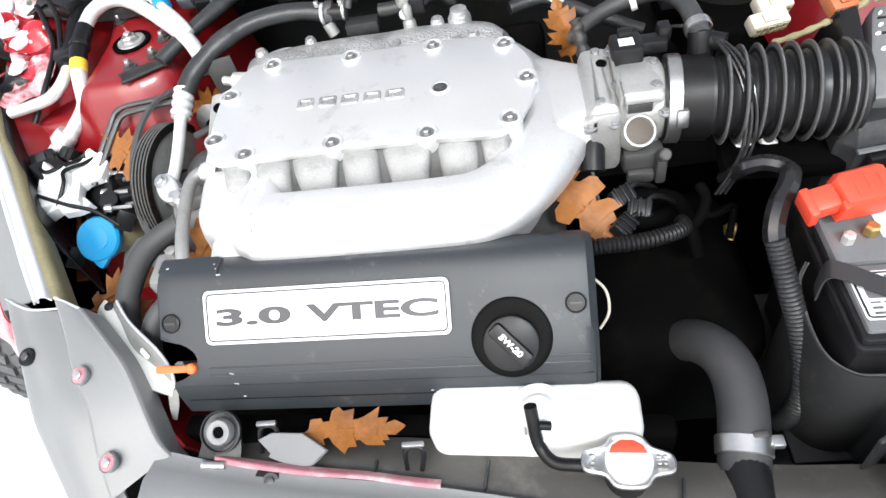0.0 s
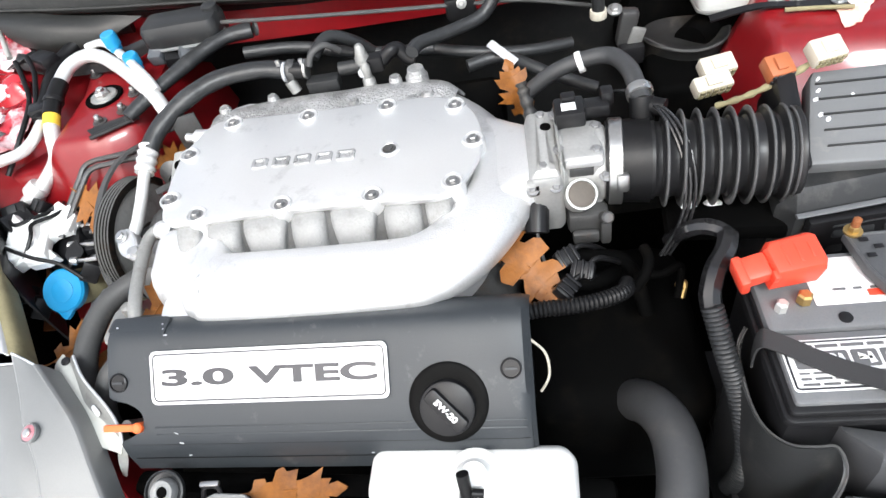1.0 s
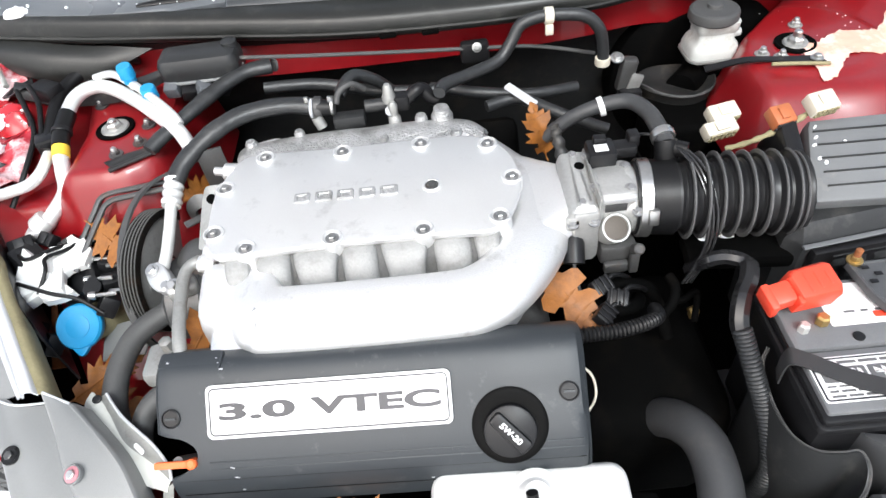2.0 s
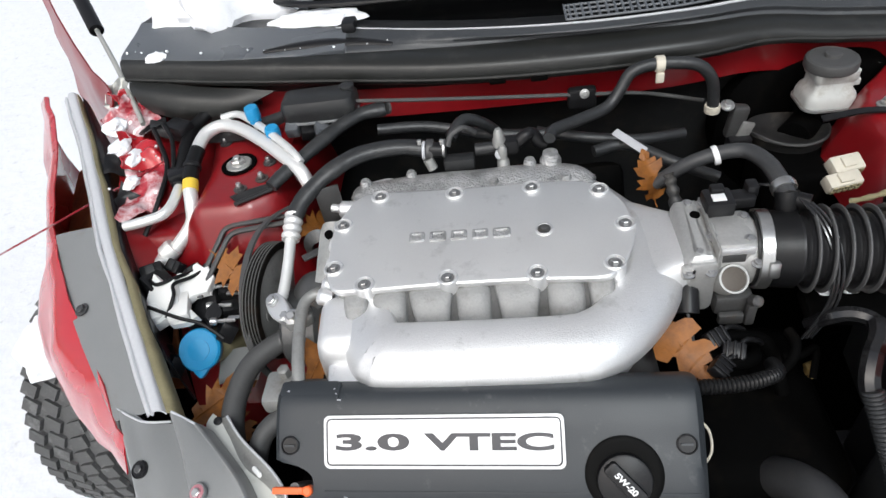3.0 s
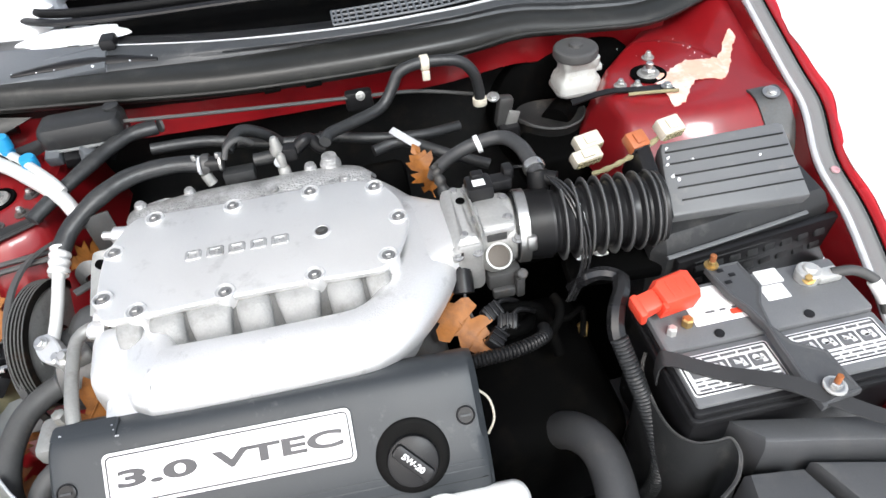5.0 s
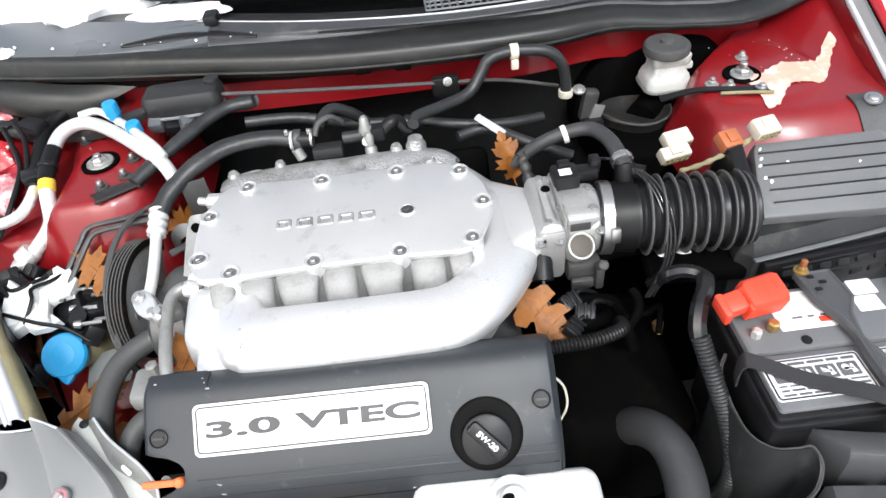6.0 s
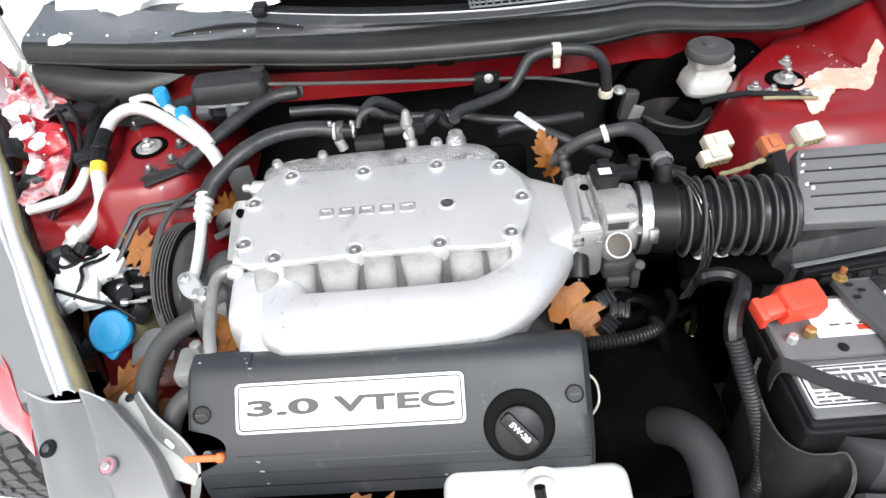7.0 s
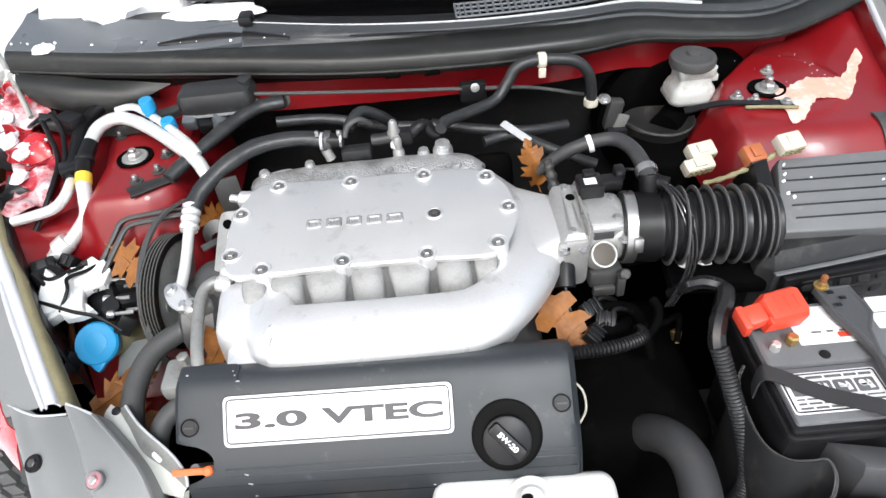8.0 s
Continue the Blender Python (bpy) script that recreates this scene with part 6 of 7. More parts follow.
for k, d in enumerate((0.0, 0.016)):
    solo("brake_line", tube([(-0.395, -0.104 - d, 0.852), (-0.460, -0.113 - d, 0.852), (-0.506 + d * 0.7, -0.120 - d, 0.850), (-0.522 + d * 0.7, -0.138 - d, 0.836), (-0.542 + d * 0.7, -0.165 - d, 0.812), (-0.556 + d * 0.7, -0.195 - d, 0.795)], 0.0042, 8), M["darksteel"], "thin dark metal line crossing the red panel", "pipe", "dark metal lines")
alt = thing("alternator", "dirty aluminium accessory behind the pulley", "alternator")
part("alternator_body", lathe([(0.05, 0), (0.056, 0.006), (0.056, 0.05), (0.048, 0.06)], (-0.405, -0.25, 0.76), (1, 0, 0), 30), M["darksteel"], alt)
part("mount_ear", box((-0.372, -0.280, 0.812), (0.038, 0.026, 0.022), 0.007, Matrix.Rotation(0.4, 4, "Z"), 3), M["alu_dirty"], alt)
part("rear_case", lathe([(0.026, 0), (0.030, 0.006), (0.030, 0.024), (0.022, 0.030), (0.012, 0.032)], (-0.355, -0.228, 0.798), (-0.2, -0.4, 0.9), 26), M["darksteel"], alt)
part("terminal_plate", box((-0.362, -0.192, 0.846), (0.026, 0.012, 0.004), 0.001, Matrix.Rotation(0.6, 4, "Z")), M["darksteel"], alt)
part("bolt", bolt((-0.372, -0.295, 0.832), 0.007, (0, -0.4, 1), 0.010), M["steel"], alt)
part("bracket_ear", skin([[(-0.385, -0.155, 0.815), (-0.378, -0.165, 0.850), (-0.360, -0.165, 0.868), (-0.340, -0.160, 0.862)], [(-0.372, -0.16, 0.812), (-0.366, -0.172, 0.842), (-0.352, -0.174, 0.853), (-0.336, -0.17, 0.850)]], 0.004), M["darksteel"], alt)

cpipe = thing("coolant_pipe", "grey bent metal pipe down into the cover", "pipe")
part("pipe_bend", tube([(-0.318, -0.268, 0.842), (-0.340, -0.268, 0.845), (-0.355, -0.282, 0.843), (-0.356, -0.315, 0.838), (-0.351, -0.360, 0.832), (-0.346, -0.392, 0.822), (-0.345, -0.405, 0.80)], 0.0078, 14), M["pipe_grey"], cpipe)
gh = thing("lower_hose", "thick grey worn rubber hose beside the cover", "hose")
part("hose_body", tube([(-0.385, -0.275, 0.772), (-0.415, -0.288, 0.772), (-0.445, -0.318, 0.768), (-0.458, -0.362, 0.758), (-0.456, -0.405, 0.744), (-0.444, -0.44, 0.72), (-0.43, -0.47, 0.68)], 0.0150, 20), M["greyrub"], gh)
part("hose_band", lathe([(0.0158, 0), (0.0163, 0.001), (0.0163, 0.008), (0.0158, 0.009)], (-0.402, -0.281, 0.773), (-1, -0.4, 0), 24), M["darksteel"], gh)
solo("short_hose", tube([(-0.365, -0.395, 0.765), (-0.388, -0.405, 0.765), (-0.408, -0.425, 0.755), (-0.415, -0.455, 0.73), (-0.41, -0.48, 0.69)], 0.0130, 16), M["greyrub"], "short grey rubber hose behind the cover's end", "hose")
solo("hose_flange", join(box((-0.385, -0.375, 0.782), (0.04, 0.05, 0.03), 0.008), lathe([(0.008, 0), (0.008, 0.012), (0.005, 0.014)], (-0.378, -0.36, 0.797), n=6)), M["pipe_grey"], "dirty cast flange beside the cover", "flange")

# ---- washer filler with blue cap, broken white bracket ----
filler = thing("washer_filler", "washer fluid filler neck with a bright blue cap", "filler cap")
FA = Vector((0.05, -0.62, 0.78)).normalized()
FC = Vector((-0.543, -0.273, 0.752))
FM = Matrix.Translation(FC) @ turn(FA)
part("blue_cap", put(join(lathe([(0.030, -0.012), (0.0315, -0.008), (0.0315, -0.001), (0.029, 0.002), (0.024, 0.0012)], (0, 0, 0), n=36), slab(outline([(-0.012, -0.026), (0.0, -0.041), (0.012, -0.026), (0.0, -0.022)], 4), -0.008, 0.0, 0.001)), FM), M["blue"], filler, "bright blue plastic snap cap")
part("cap_emboss", put(lathe([(0.016, 0.0006), (0.016, 0.0022), (0.014, 0.0024)], (0, 0, 0), n=28), FM), M["blue"], filler)
part("neck", tube([FC - FA * 0.011, FC - FA * 0.03 + Vector((0.01, 0.01, 0)), FC - FA * 0.07 + Vector((0.03, 0.03, 0)), FC + Vector((0.05, 0.08, -0.10))], 0.026, 22), M["foam"], filler, "grimy translucent neck")


def shard(cx, cy, cz, sx, sy, sz, seed, rot):
    rnd = random.Random(seed)
    n = 9
    poly = [Vector(((0.5 + 0.22 * rnd.uniform(-1, 1)) * sx * math.cos(2 * math.pi * k / n), (0.5 + 0.22 * rnd.uniform(-1, 1)) * sy * math.sin(2 * math.pi * k / n), 0)) for k in range(n)]
    return put(rings(poly, [(0, -sz / 2), (0, sz / 2 - 0.001), (0.001, sz / 2)]), Matrix.Translation((cx, cy, cz)) @ Euler([radians(a) for a in rot]).to_matrix().to_4x4())


brk = thing("broken_bracket", "broken bright white plastic bracket with torn wires", "bracket")
part("large_piece", join(shard(-0.592, -0.220, 0.800, 0.065, 0.085, 0.020, 3, (25, -10, 10)), shard(-0.604, -0.240, 0.792, 0.040, 0.035, 0.03, 8, (0, 20, 0)), box((-0.566, -0.232, 0.800), (0.030, 0.050, 0.016), 0.003, Matrix.Rotation(0.3, 4, "Z"))), M["white"], brk)
part("torn_piece", join(shard(-0.556, -0.196, 0.803, 0.050, 0.055, 0.014, 5, (15, 10, -20)), shard(-0.545, -0.180, 0.80, 0.025, 0.05, 0.02, 6, (30, 0, 30)), shard(-0.560, -0.246, 0.790, 0.05, 0.026, 0.016, 9, (20, 5, 5))), M["white"], brk)
for x, y, z in ((-0.529, -0.187, 0.793), (-0.523, -0.222, 0.788), (-0.512, -0.247, 0.782)):
    part("screw_post", join(lathe([(0.0058, 0), (0.0062, 0.003), (0.005, 0.009), (0.003, 0.010)], (x, y, z), (-0.8, -0.2, 0.3), 14), tube([(x, y, z), (x + 0.026, y + 0.004, z - 0.004)], 0.003, 8)), M["steel"], brk, "steel screw")
part("torn_piece", shard(-0.52, -0.235, 0.782, 0.022, 0.035, 0.016, 12, (20, 30, 0)), M["black"], brk)
for k, pts in enumerate(([(-0.53, -0.15, 0.81), (-0.555, -0.185, 0.816), (-0.575, -0.205, 0.822), (-0.57, -0.225, 0.818), (-0.58, -0.25, 0.80)], [(-0.61, -0.235, 0.81), (-0.585, -0.248, 0.812), (-0.555, -0.258, 0.806), (-0.525, -0.262, 0.795), (-0.495, -0.275, 0.775)],
                         [(-0.62, -0.19, 0.82), (-0.60, -0.205, 0.824), (-0.575, -0.19, 0.822), (-0.56, -0.165, 0.81), (-0.57, -0.14, 0.80)])):
    part("torn_wire", tube(pts, 0.0028, 8), M["rubber"], brk, "thin black wire")
rel = thing("relay_holder", "cluster of black relay holders on the inner wing", "relay holder")
for k, (x, y, z, s) in enumerate(((-0.512, -0.185, 0.775, 0.03), (-0.505, -0.215, 0.770, 0.026), (-0.62, -0.185, 0.800, 0.04), (-0.585, -0.165, 0.785, 0.03), (-0.505, -0.245, 0.76, 0.03), (-0.585, -0.285, 0.735, 0.03), (-0.61, -0.270, 0.745, 0.030), (-0.545, -0.205, 0.762, 0.055), (-0.530, -0.165, 0.770, 0.04))):
    part("holder_block", box((x, y, z), (s, s * 0.8, s), 0.003, Euler((0.2 * k, 0.3, 0.5 * k)).to_matrix().to_4x4()), M["black"], rel)
for x, y, z in ((-0.497, -0.20, 0.79), (-0.49, -0.235, 0.775), (-0.60, -0.28, 0.765)):
    part("contact", box((x, y, z), (0.022, 0.006, 0.004), 0.001), M["steel"], rel)
solo("radiator_shroud", box((-0.50, -0.40, 0.60), (0.14, 0.10, 0.14), 0.02, seg=3), M["bay"], "dark shroud low beside the engine", "shroud")
for x, y, z, w, a in ((-0.628, -0.165, 0.812, 0.034, 0.4), (-0.600, -0.150, 0.806, 0.028, -0.5), (-0.572, -0.158, 0.800, 0.024, 0.9), (-0.545, -0.150, 0.798, 0.022, 0.2)):
    clip2 = thing("harness_plug", "black harness plug at the foot of the red panel", "connector", "plugs by the red panel")
    pm = Matrix.Rotation(a, 4, "Z") @ Matrix.Rotation(0.5, 4, "X")
    part("plug_shell", box((x, y, z), (w, w * 0.7, w * 0.6), 0.003, pm), M["black"], clip2)
    part("plug_latch", put(box((0, 0, 0), (w * 0.4, w * 0.5, 0.004), 0.001), Matrix.Translation((x, y, z)) @ pm @ Matrix.Translation((0, 0, w * 0.32))), M["boxgrey"], clip2)

# torn sheet metal of the wing behind the fender
# Pale mottling in the torn material paints in the sky's glare.
for k, (x, y, z, w, h, rot, m) in enumerate(((-0.668, -0.030, 0.872, 0.055, 0.11, (12, 22, 12), "torn"), (-0.700, 0.055, 0.893, 0.060, 0.10, (8, 15, 25), "red_out"), (-0.735, 0.120, 0.918, 0.070, 0.06, (-10, 30, -30), "torn"), (-0.690, 0.105, 0.905, 0.045, 0.04, (20, -15, 10), "black"),
                                             (-0.745, 0.160, 0.935, 0.06, 0.05, (20, 40, 50), "red_out"), (-0.690, -0.065, 0.866, 0.05, 0.06, (15, 20, -20), "black"), (-0.76, 0.175, 0.945, 0.06, 0.05, (30, -10, 10), "bent"), (-0.725, 0.030, 0.888, 0.035, 0.07, (0, 35, 15), "black"))):
    def torn(u, v, w=w, h=h, k=k):
        p = Vector(((u - 0.5) * w, (v - 0.5) * h, 0))
        e = 1 + 0.5 * noise.noise(p * 30 + Vector((0, k * 5.3, 0)))
        p.z = 0.45 * w * noise.noise(p * 20 + Vector((k * 3.1, 0, 0))) + 0.12 * w * noise.noise(p * 60)
        return Vector((p.x * e, p.y * e, p.z)) + noise.noise_vector(p * 45 + Vector((0, k, 0))) * 0.16 * w
    solo("torn_metal", put(sheet(torn, 16, 20, 0.0012), Matrix.Translation((x, y, z)) @ Euler([radians(a) for a in rot]).to_matrix().to_4x4()), M[m], {"torn": "red sheet metal of the crushed wing with pale glare patches", "red_out": "crumpled red sheet metal of the crushed wing", "bent": "bare bent sheet metal of the crushed wing", "black": "torn black plastic liner of the crushed wing"}[m], "sheet metal", "torn wing pieces")
rod = thing("bent_rod", "bent pale rod in a dark sleeve above the crushed wing", "rod")
part("sleeve", tube([(-0.985, 0.535, 1.095), (-0.917, 0.434, 1.05), (-0.853, 0.337, 1.0)], 0.014, 12), M["black"], rod, "dark sleeve")
part("bare_rod", tube([(-0.858, 0.345, 1.004), (-0.79, 0.245, 0.968), (-0.733, 0.155, 0.94), (-0.700, 0.10, 0.918)], 0.0045, 10), M["bent"], rod)
part("hinge_panel", skin([[(-0.770, 0.150, 0.955), (-0.84, 0.24, 0.985), (-0.98, 0.42, 1.06)], [(-0.775, 0.140, 0.90), (-0.86, 0.235, 0.90), (-1.0, 0.41, 0.93)], [(-0.78, 0.14, 0.78), (-0.87, 0.235, 0.76), (-1.02, 0.41, 0.74)]], 0.003, 5, rough=0.010), M["red"], car, "dark red inside of the torn wing")
for c, sz, r in (((-0.600, -0.02, 0.888), (0.04, 0.03, 0.018), 0.4), ((-0.625, 0.075, 0.915), (0.045, 0.03, 0.025), -0.5)):
    solo("pipe_clip", box(c, sz, 0.004, Matrix.Rotation(r, 4, "Z")), M["black"], "black plastic clip holding the pipes", "clip", "pipe clips")

# ---- broken corner trim ----
trim = thing("corner_trim", "scuffed grey plastic corner trim with three bolts", "trim panel")
OUT = [(-0.605, -0.387, 0.784), (-0.580, -0.434, 0.774), (-0.561, -0.469, 0.764), (-0.532, -0.529, 0.744), (-0.517, -0.560, 0.722), (-0.492, -0.605, 0.690)]
STEP = [(-0.510, -0.412, 0.806), (-0.484, -0.457, 0.796), (-0.466, -0.496, 0.785), (-0.443, -0.536, 0.768), (-0.432, -0.577, 0.742), (-0.420, -0.616, 0.712)]
INN = [(-0.476, -0.427, 0.800), (-0.430, -0.472, 0.790), (-0.405, -0.501, 0.778), (-0.386, -0.536, 0.758), (-0.372, -0.565, 0.735), (-0.358, -0.579, 0.722)]
part("trim_panel", skin([[(o[0] - 0.004, o[1], o[2] - 0.05), (o[0], o[1], o[2] - 0.003), tuple(0.65 * a + 0.35 * b for a, b in zip(o, (s[0] - 0.02, s[1], s[2] - 0.020))), (0.3 * o[0] + 0.7 * s[0] - 0.012, s[1], s[2] - 0.022), (s[0] - 0.012, s[1], s[2] - 0.026), (s[0] + 0.004, s[1], s[2] - 0.027)] for o, s in zip(OUT, STEP)], 0.003, 6), M["trim"], trim)
part("raised_face", skin([[(s[0] - 0.009, s[1], s[2] - 0.027), (s[0] - 0.005, s[1], s[2] - 0.008), (s[0] - 0.001, s[1], s[2] - 0.0015), (s[0] + 0.004, s[1], s[2]), tuple(0.5 * (p + q) + (0.001 if i == 2 else 0) for i, (p, q) in enumerate(zip(s, n))), (n[0] - 0.003, n[1], n[2]), n, (n[0] + 0.003, n[1] + 0.003, n[2] - 0.006), (n[0] + 0.006, n[1] + 0.010, n[2] - 0.035)] for s, n in zip(STEP, INN)], 0, 5), M["trim"], trim, "flat raised face of the trim")
part("cut_edge", tube([(OUT[0][0], OUT[0][1], OUT[0][2] - 0.002), (0.5 * OUT[0][0] + 0.5 * STEP[0][0], STEP[0][1], STEP[0][2] - 0.018), (STEP[0][0] - 0.010, STEP[0][1], STEP[0][2] - 0.022)], 0.0016, 6), M["lip"], trim, "bright broken edge")
part("cut_edge", tube([STEP[0], INN[0]], 0.0016, 6), M["lip"], trim, "bright broken edge")
for x, y, z, m in ((-0.547, -0.467, 0.769, "trim"), (-0.453, -0.507, 0.785, "red"), (-0.416, -0.589, 0.741, "red")):
    b = part("bolt_cup", lathe([(0.0105, -0.004), (0.011, 0.001), (0.0102, 0.0022), (0.009, 0.001)], (x, y, z), (-0.15, -0.35, 1), 22), M["black" if m == "trim" else "trim"], trim, "round bolt recess")
    part("recess_floor", lathe([(0.0088, 0), (0.0088, 0.0016)], (x, y, z), (-0.15, -0.35, 1), 18), M["black" if m == "trim" else "pink"], b)
    part("bolt_head", bolt((x, y, z), 0.0055, (-0.15, -0.35, 1), 0.005), M["darksteel" if m == "trim" else "steel"], b)
OUTER = [(-0.479, -0.392, 0.766), (-0.481, -0.416, 0.762), (-0.434, -0.472, 0.752), (-0.403, -0.503, 0.745), (-0.368, -0.515, 0.735)]
FOLD = [(-0.466, -0.401, 0.766), (-0.446, -0.427, 0.764), (-0.422, -0.460, 0.758), (-0.390, -0.484, 0.752), (-0.364, -0.506, 0.742)]
RIM = [(-0.452, -0.403, 0.776), (-0.423, -0.437, 0.777), (-0.379, -0.475, 0.773), (-0.359, -0.498, 0.766), (-0.356, -0.511, 0.756)]
crush = solo("crushed_bracket", skin([OUTER, [tuple(0.5 * (p + q) + (0.002 if i == 2 else 0) for i, (p, q) in enumerate(zip(a, b))) for a, b in zip(OUTER, FOLD)], FOLD], 0.002, 6, rough=0.0012), M["crushed"], "crushed pale metal bracket beside the trim", "bracket")
# Flange gets a darker metal for its side turned from the light.
part("bracket_flange", skin([FOLD, RIM], 0.0016, 6, rough=0.001), M["alu_dirty"], crush, "folded flange of the bracket, darkened as its shaded side")
part("bracket_tongue", skin([[(-0.372, -0.513, 0.738), (-0.378, -0.520, 0.720), (-0.384, -0.524, 0.700)], [(-0.360, -0.508, 0.742), (-0.366, -0.518, 0.722), (-0.378, -0.526, 0.700)]], 0.0016), M["bent"], crush)
part("bracket_edge", tube(RIM, 0.0018, 8), M["lip"], crush)
part("bracket_hole", lathe([(0.0055, 0), (0.0055, 0.002), (0.0045, 0.0025)], (-0.467, -0.404, 0.7675), (0, -0.3, 1), 16), M["black"], crush)
part("bracket_slot", put(slab(rounded(0.018, 0.006, 0.0028), 0, 0.002, 0.0003), Matrix.Translation((-0.397, -0.474, 0.7655)) @ Matrix.Rotation(radians(-42), 4, "Z") @ Matrix.Rotation(radians(40), 4, "X")), M["label"], crush)

iso = thing("radiator_mount", "grey rubber radiator mount in a dark bracket", "rubber mount")
IA = (0.0, -0.5, 0.85)
IC = (-0.299, -0.560, 0.735)
part("rubber_ring", lathe([(0.014, -0.006), (0.0145, 0.003), (0.0125, 0.008), (0.009, 0.0085), (0.0062, 0.007), (0.006, 0.0)], IC, IA, 30), M["trim"], iso, "grey rubber ring")
part("ring_hole", lathe([(0.0058, 0.0), (0.0058, 0.0062)], IC, IA, 20), M["bay"], iso)
part("bracket_hoop", lathe([(0.0145, -0.004), (0.021, -0.004), (0.0225, -0.002), (0.0225, 0.003), (0.0205, 0.004), (0.0200, 0.0), (0.0145, -0.002)], IC, IA, 36), M["boxgrey"], iso, "dark hoop round the rubber")
part("bracket_leg", skin([[(-0.320, -0.563, 0.732), (-0.327, -0.578, 0.720), (-0.335, -0.595, 0.712)], [(-0.306, -0.580, 0.724), (-0.306, -0.59, 0.716), (-0.306, -0.605, 0.710)], [(-0.278, -0.563, 0.732), (-0.279, -0.578, 0.720), (-0.282, -0.60, 0.712)]], 0.004), M["boxgrey"], iso)
part("leg_stud", tube([(-0.318, -0.590, 0.722), (-0.292, -0.592, 0.722)], 0.005, 10), M["steel"], iso)
for x, y, z, s in ((-0.250, -0.556, 0.728, 1.5), (-0.090, -0.590, 0.731, 1.0)):
    clip = thing("retaining_clip", "small black plastic retaining clip on the support", "clip", "retaining clips")
    part("clip_loop", tube([(x - 0.010 * s, y - 0.012 * s, z - 0.02 * s), (x - 0.009, y - 0.004, z - 0.002), (x - 0.004, y, z + 0.004), (x + 0.006, y, z + 0.004), (x + 0.010, y - 0.004, z - 0.002), (x + 0.005, y - 0.014 * s, z - 0.02 * s)], 0.0026, 8), M["black"], clip)
    part("clip_top", box((x, y + 0.002, z + 0.006), (0.022, 0.006, 0.005), 0.0015), M["steel"], clip)
solo("broken_duct", put(shard(0, 0, 0, 0.09, 0.035, 0.004, 21, (0, 0, 0)), Matrix.Translation((-0.222, -0.582, 0.720)) @ Matrix.Rotation(radians(-16), 4, "Z") @ Matrix.Rotation(radians(20), 4, "X")), M["trim"], "broken flat grey plastic duct piece", "plastic piece")
solo("front_beam", box((-0.1, -0.545, 0.66), (0.55, 0.03, 0.06), 0.01, Matrix.Rotation(radians(-4), 4, "Z")), M["bay"], "dark cross beam behind the radiator support", "beam")
shroud = thing("fan_shroud", "dark grey plastic fan shroud behind the support", "fan shroud")
part("shroud_plate", skin([[(-0.30, -0.555, 0.690), (-0.10, -0.560, 0.690), (0.15, -0.600, 0.688), (0.50, -0.62, 0.686)], [(-0.30, -0.575, 0.705), (-0.10, -0.592, 0.708), (0.15, -0.632, 0.704), (0.50, -0.655, 0.700)], [(-0.30, -0.592, 0.708), (-0.10, -0.618, 0.709), (0.15, -0.66, 0.704), (0.50, -0.70, 0.700)]], 0.003, 6, rough=0.002), M["shroud"], shroud)
for x, y in ((-0.135, -0.606), (-0.02, -0.612), (0.16, -0.640)):
    part("shroud_rib", box((x, y, 0.711), (0.003, 0.030, 0.006), 0.001, Matrix.Rotation(radians(-10), 4, "Z")), M["boxgrey"], shroud)

# ---- along the firewall ----
gbx = thing("junction_box", "dark grey plastic box on the firewall", "junction box")
part("box_lid", rings([v + Vector((-0.372, 0.070, 0)) for v in rounded(0.122, 0.058, 0.014)], [(0.004, 0.912), (0, 0.918), (0, 0.944), (0.004, 0.952), (0.012, 0.955)]), M["boxgrey"], gbx)
part("box_rim", tube([(-0.425, 0.048, 0.922), (-0.418, 0.0395, 0.920), (-0.372, 0.0395, 0.919), (-0.326, 0.0395, 0.920), (-0.316, 0.046, 0.922), (-0.312, 0.07, 0.924)], 0.0026, 8), M["trim"], gbx)
part("box_knob", lathe([(0.012, 0.948), (0.012, 0.959), (0.009, 0.961)], (-0.324, 0.078, 0), n=16), M["boxgrey"], gbx)
for k, (x, y, z) in enumerate(((-0.418, 0.040, 0.912), (-0.395, 0.038, 0.905), (-0.37, 0.036, 0.908), (-0.345, 0.04, 0.905))):
    part("connector", box((x, y, z), (0.022, 0.022, 0.02), 0.003, Euler((0.3, 0.2 * k, 0.3 * k)).to_matrix().to_4x4()), M["black" if k % 2 else "cowl"], gbx)
solo("cable_rod", tube([(-0.318, 0.066, 0.936), (-0.20, 0.066, 0.924), (-0.08, 0.068, 0.912), (0.05, 0.070, 0.900), (0.14, 0.072, 0.890), (0.235, 0.078, 0.862)], 0.0032, 8), M["greyrub"], "thin grey control cable along the firewall", "cable")
mid = thing("cable_bracket", "black cable bracket on the firewall", "bracket")
part("bracket_body", box((0.045, 0.075, 0.893), (0.045, 0.018, 0.035), 0.006), M["black"], mid)
part("bolt", bolt((0.048, 0.064, 0.905), 0.005, (0, -1, 0.3), 0.006), M["steel"], mid)
hr = thing("heater_hose", "black hose bent along the firewall with a white clip", "hose")
part("hose_run", tube([(-0.017, -0.060, 0.912), (-0.008, -0.040, 0.912), (0.030, -0.008, 0.904), (0.075, 0.018, 0.905), (0.098, 0.034, 0.925), (0.114, 0.042, 0.945), (0.150, 0.047, 0.951), (0.205, 0.045, 0.945), (0.230, 0.043, 0.922), (0.238, 0.043, 0.890), (0.239, 0.043, 0.872)], 0.0090, 14), M["foamwrap"], hr)
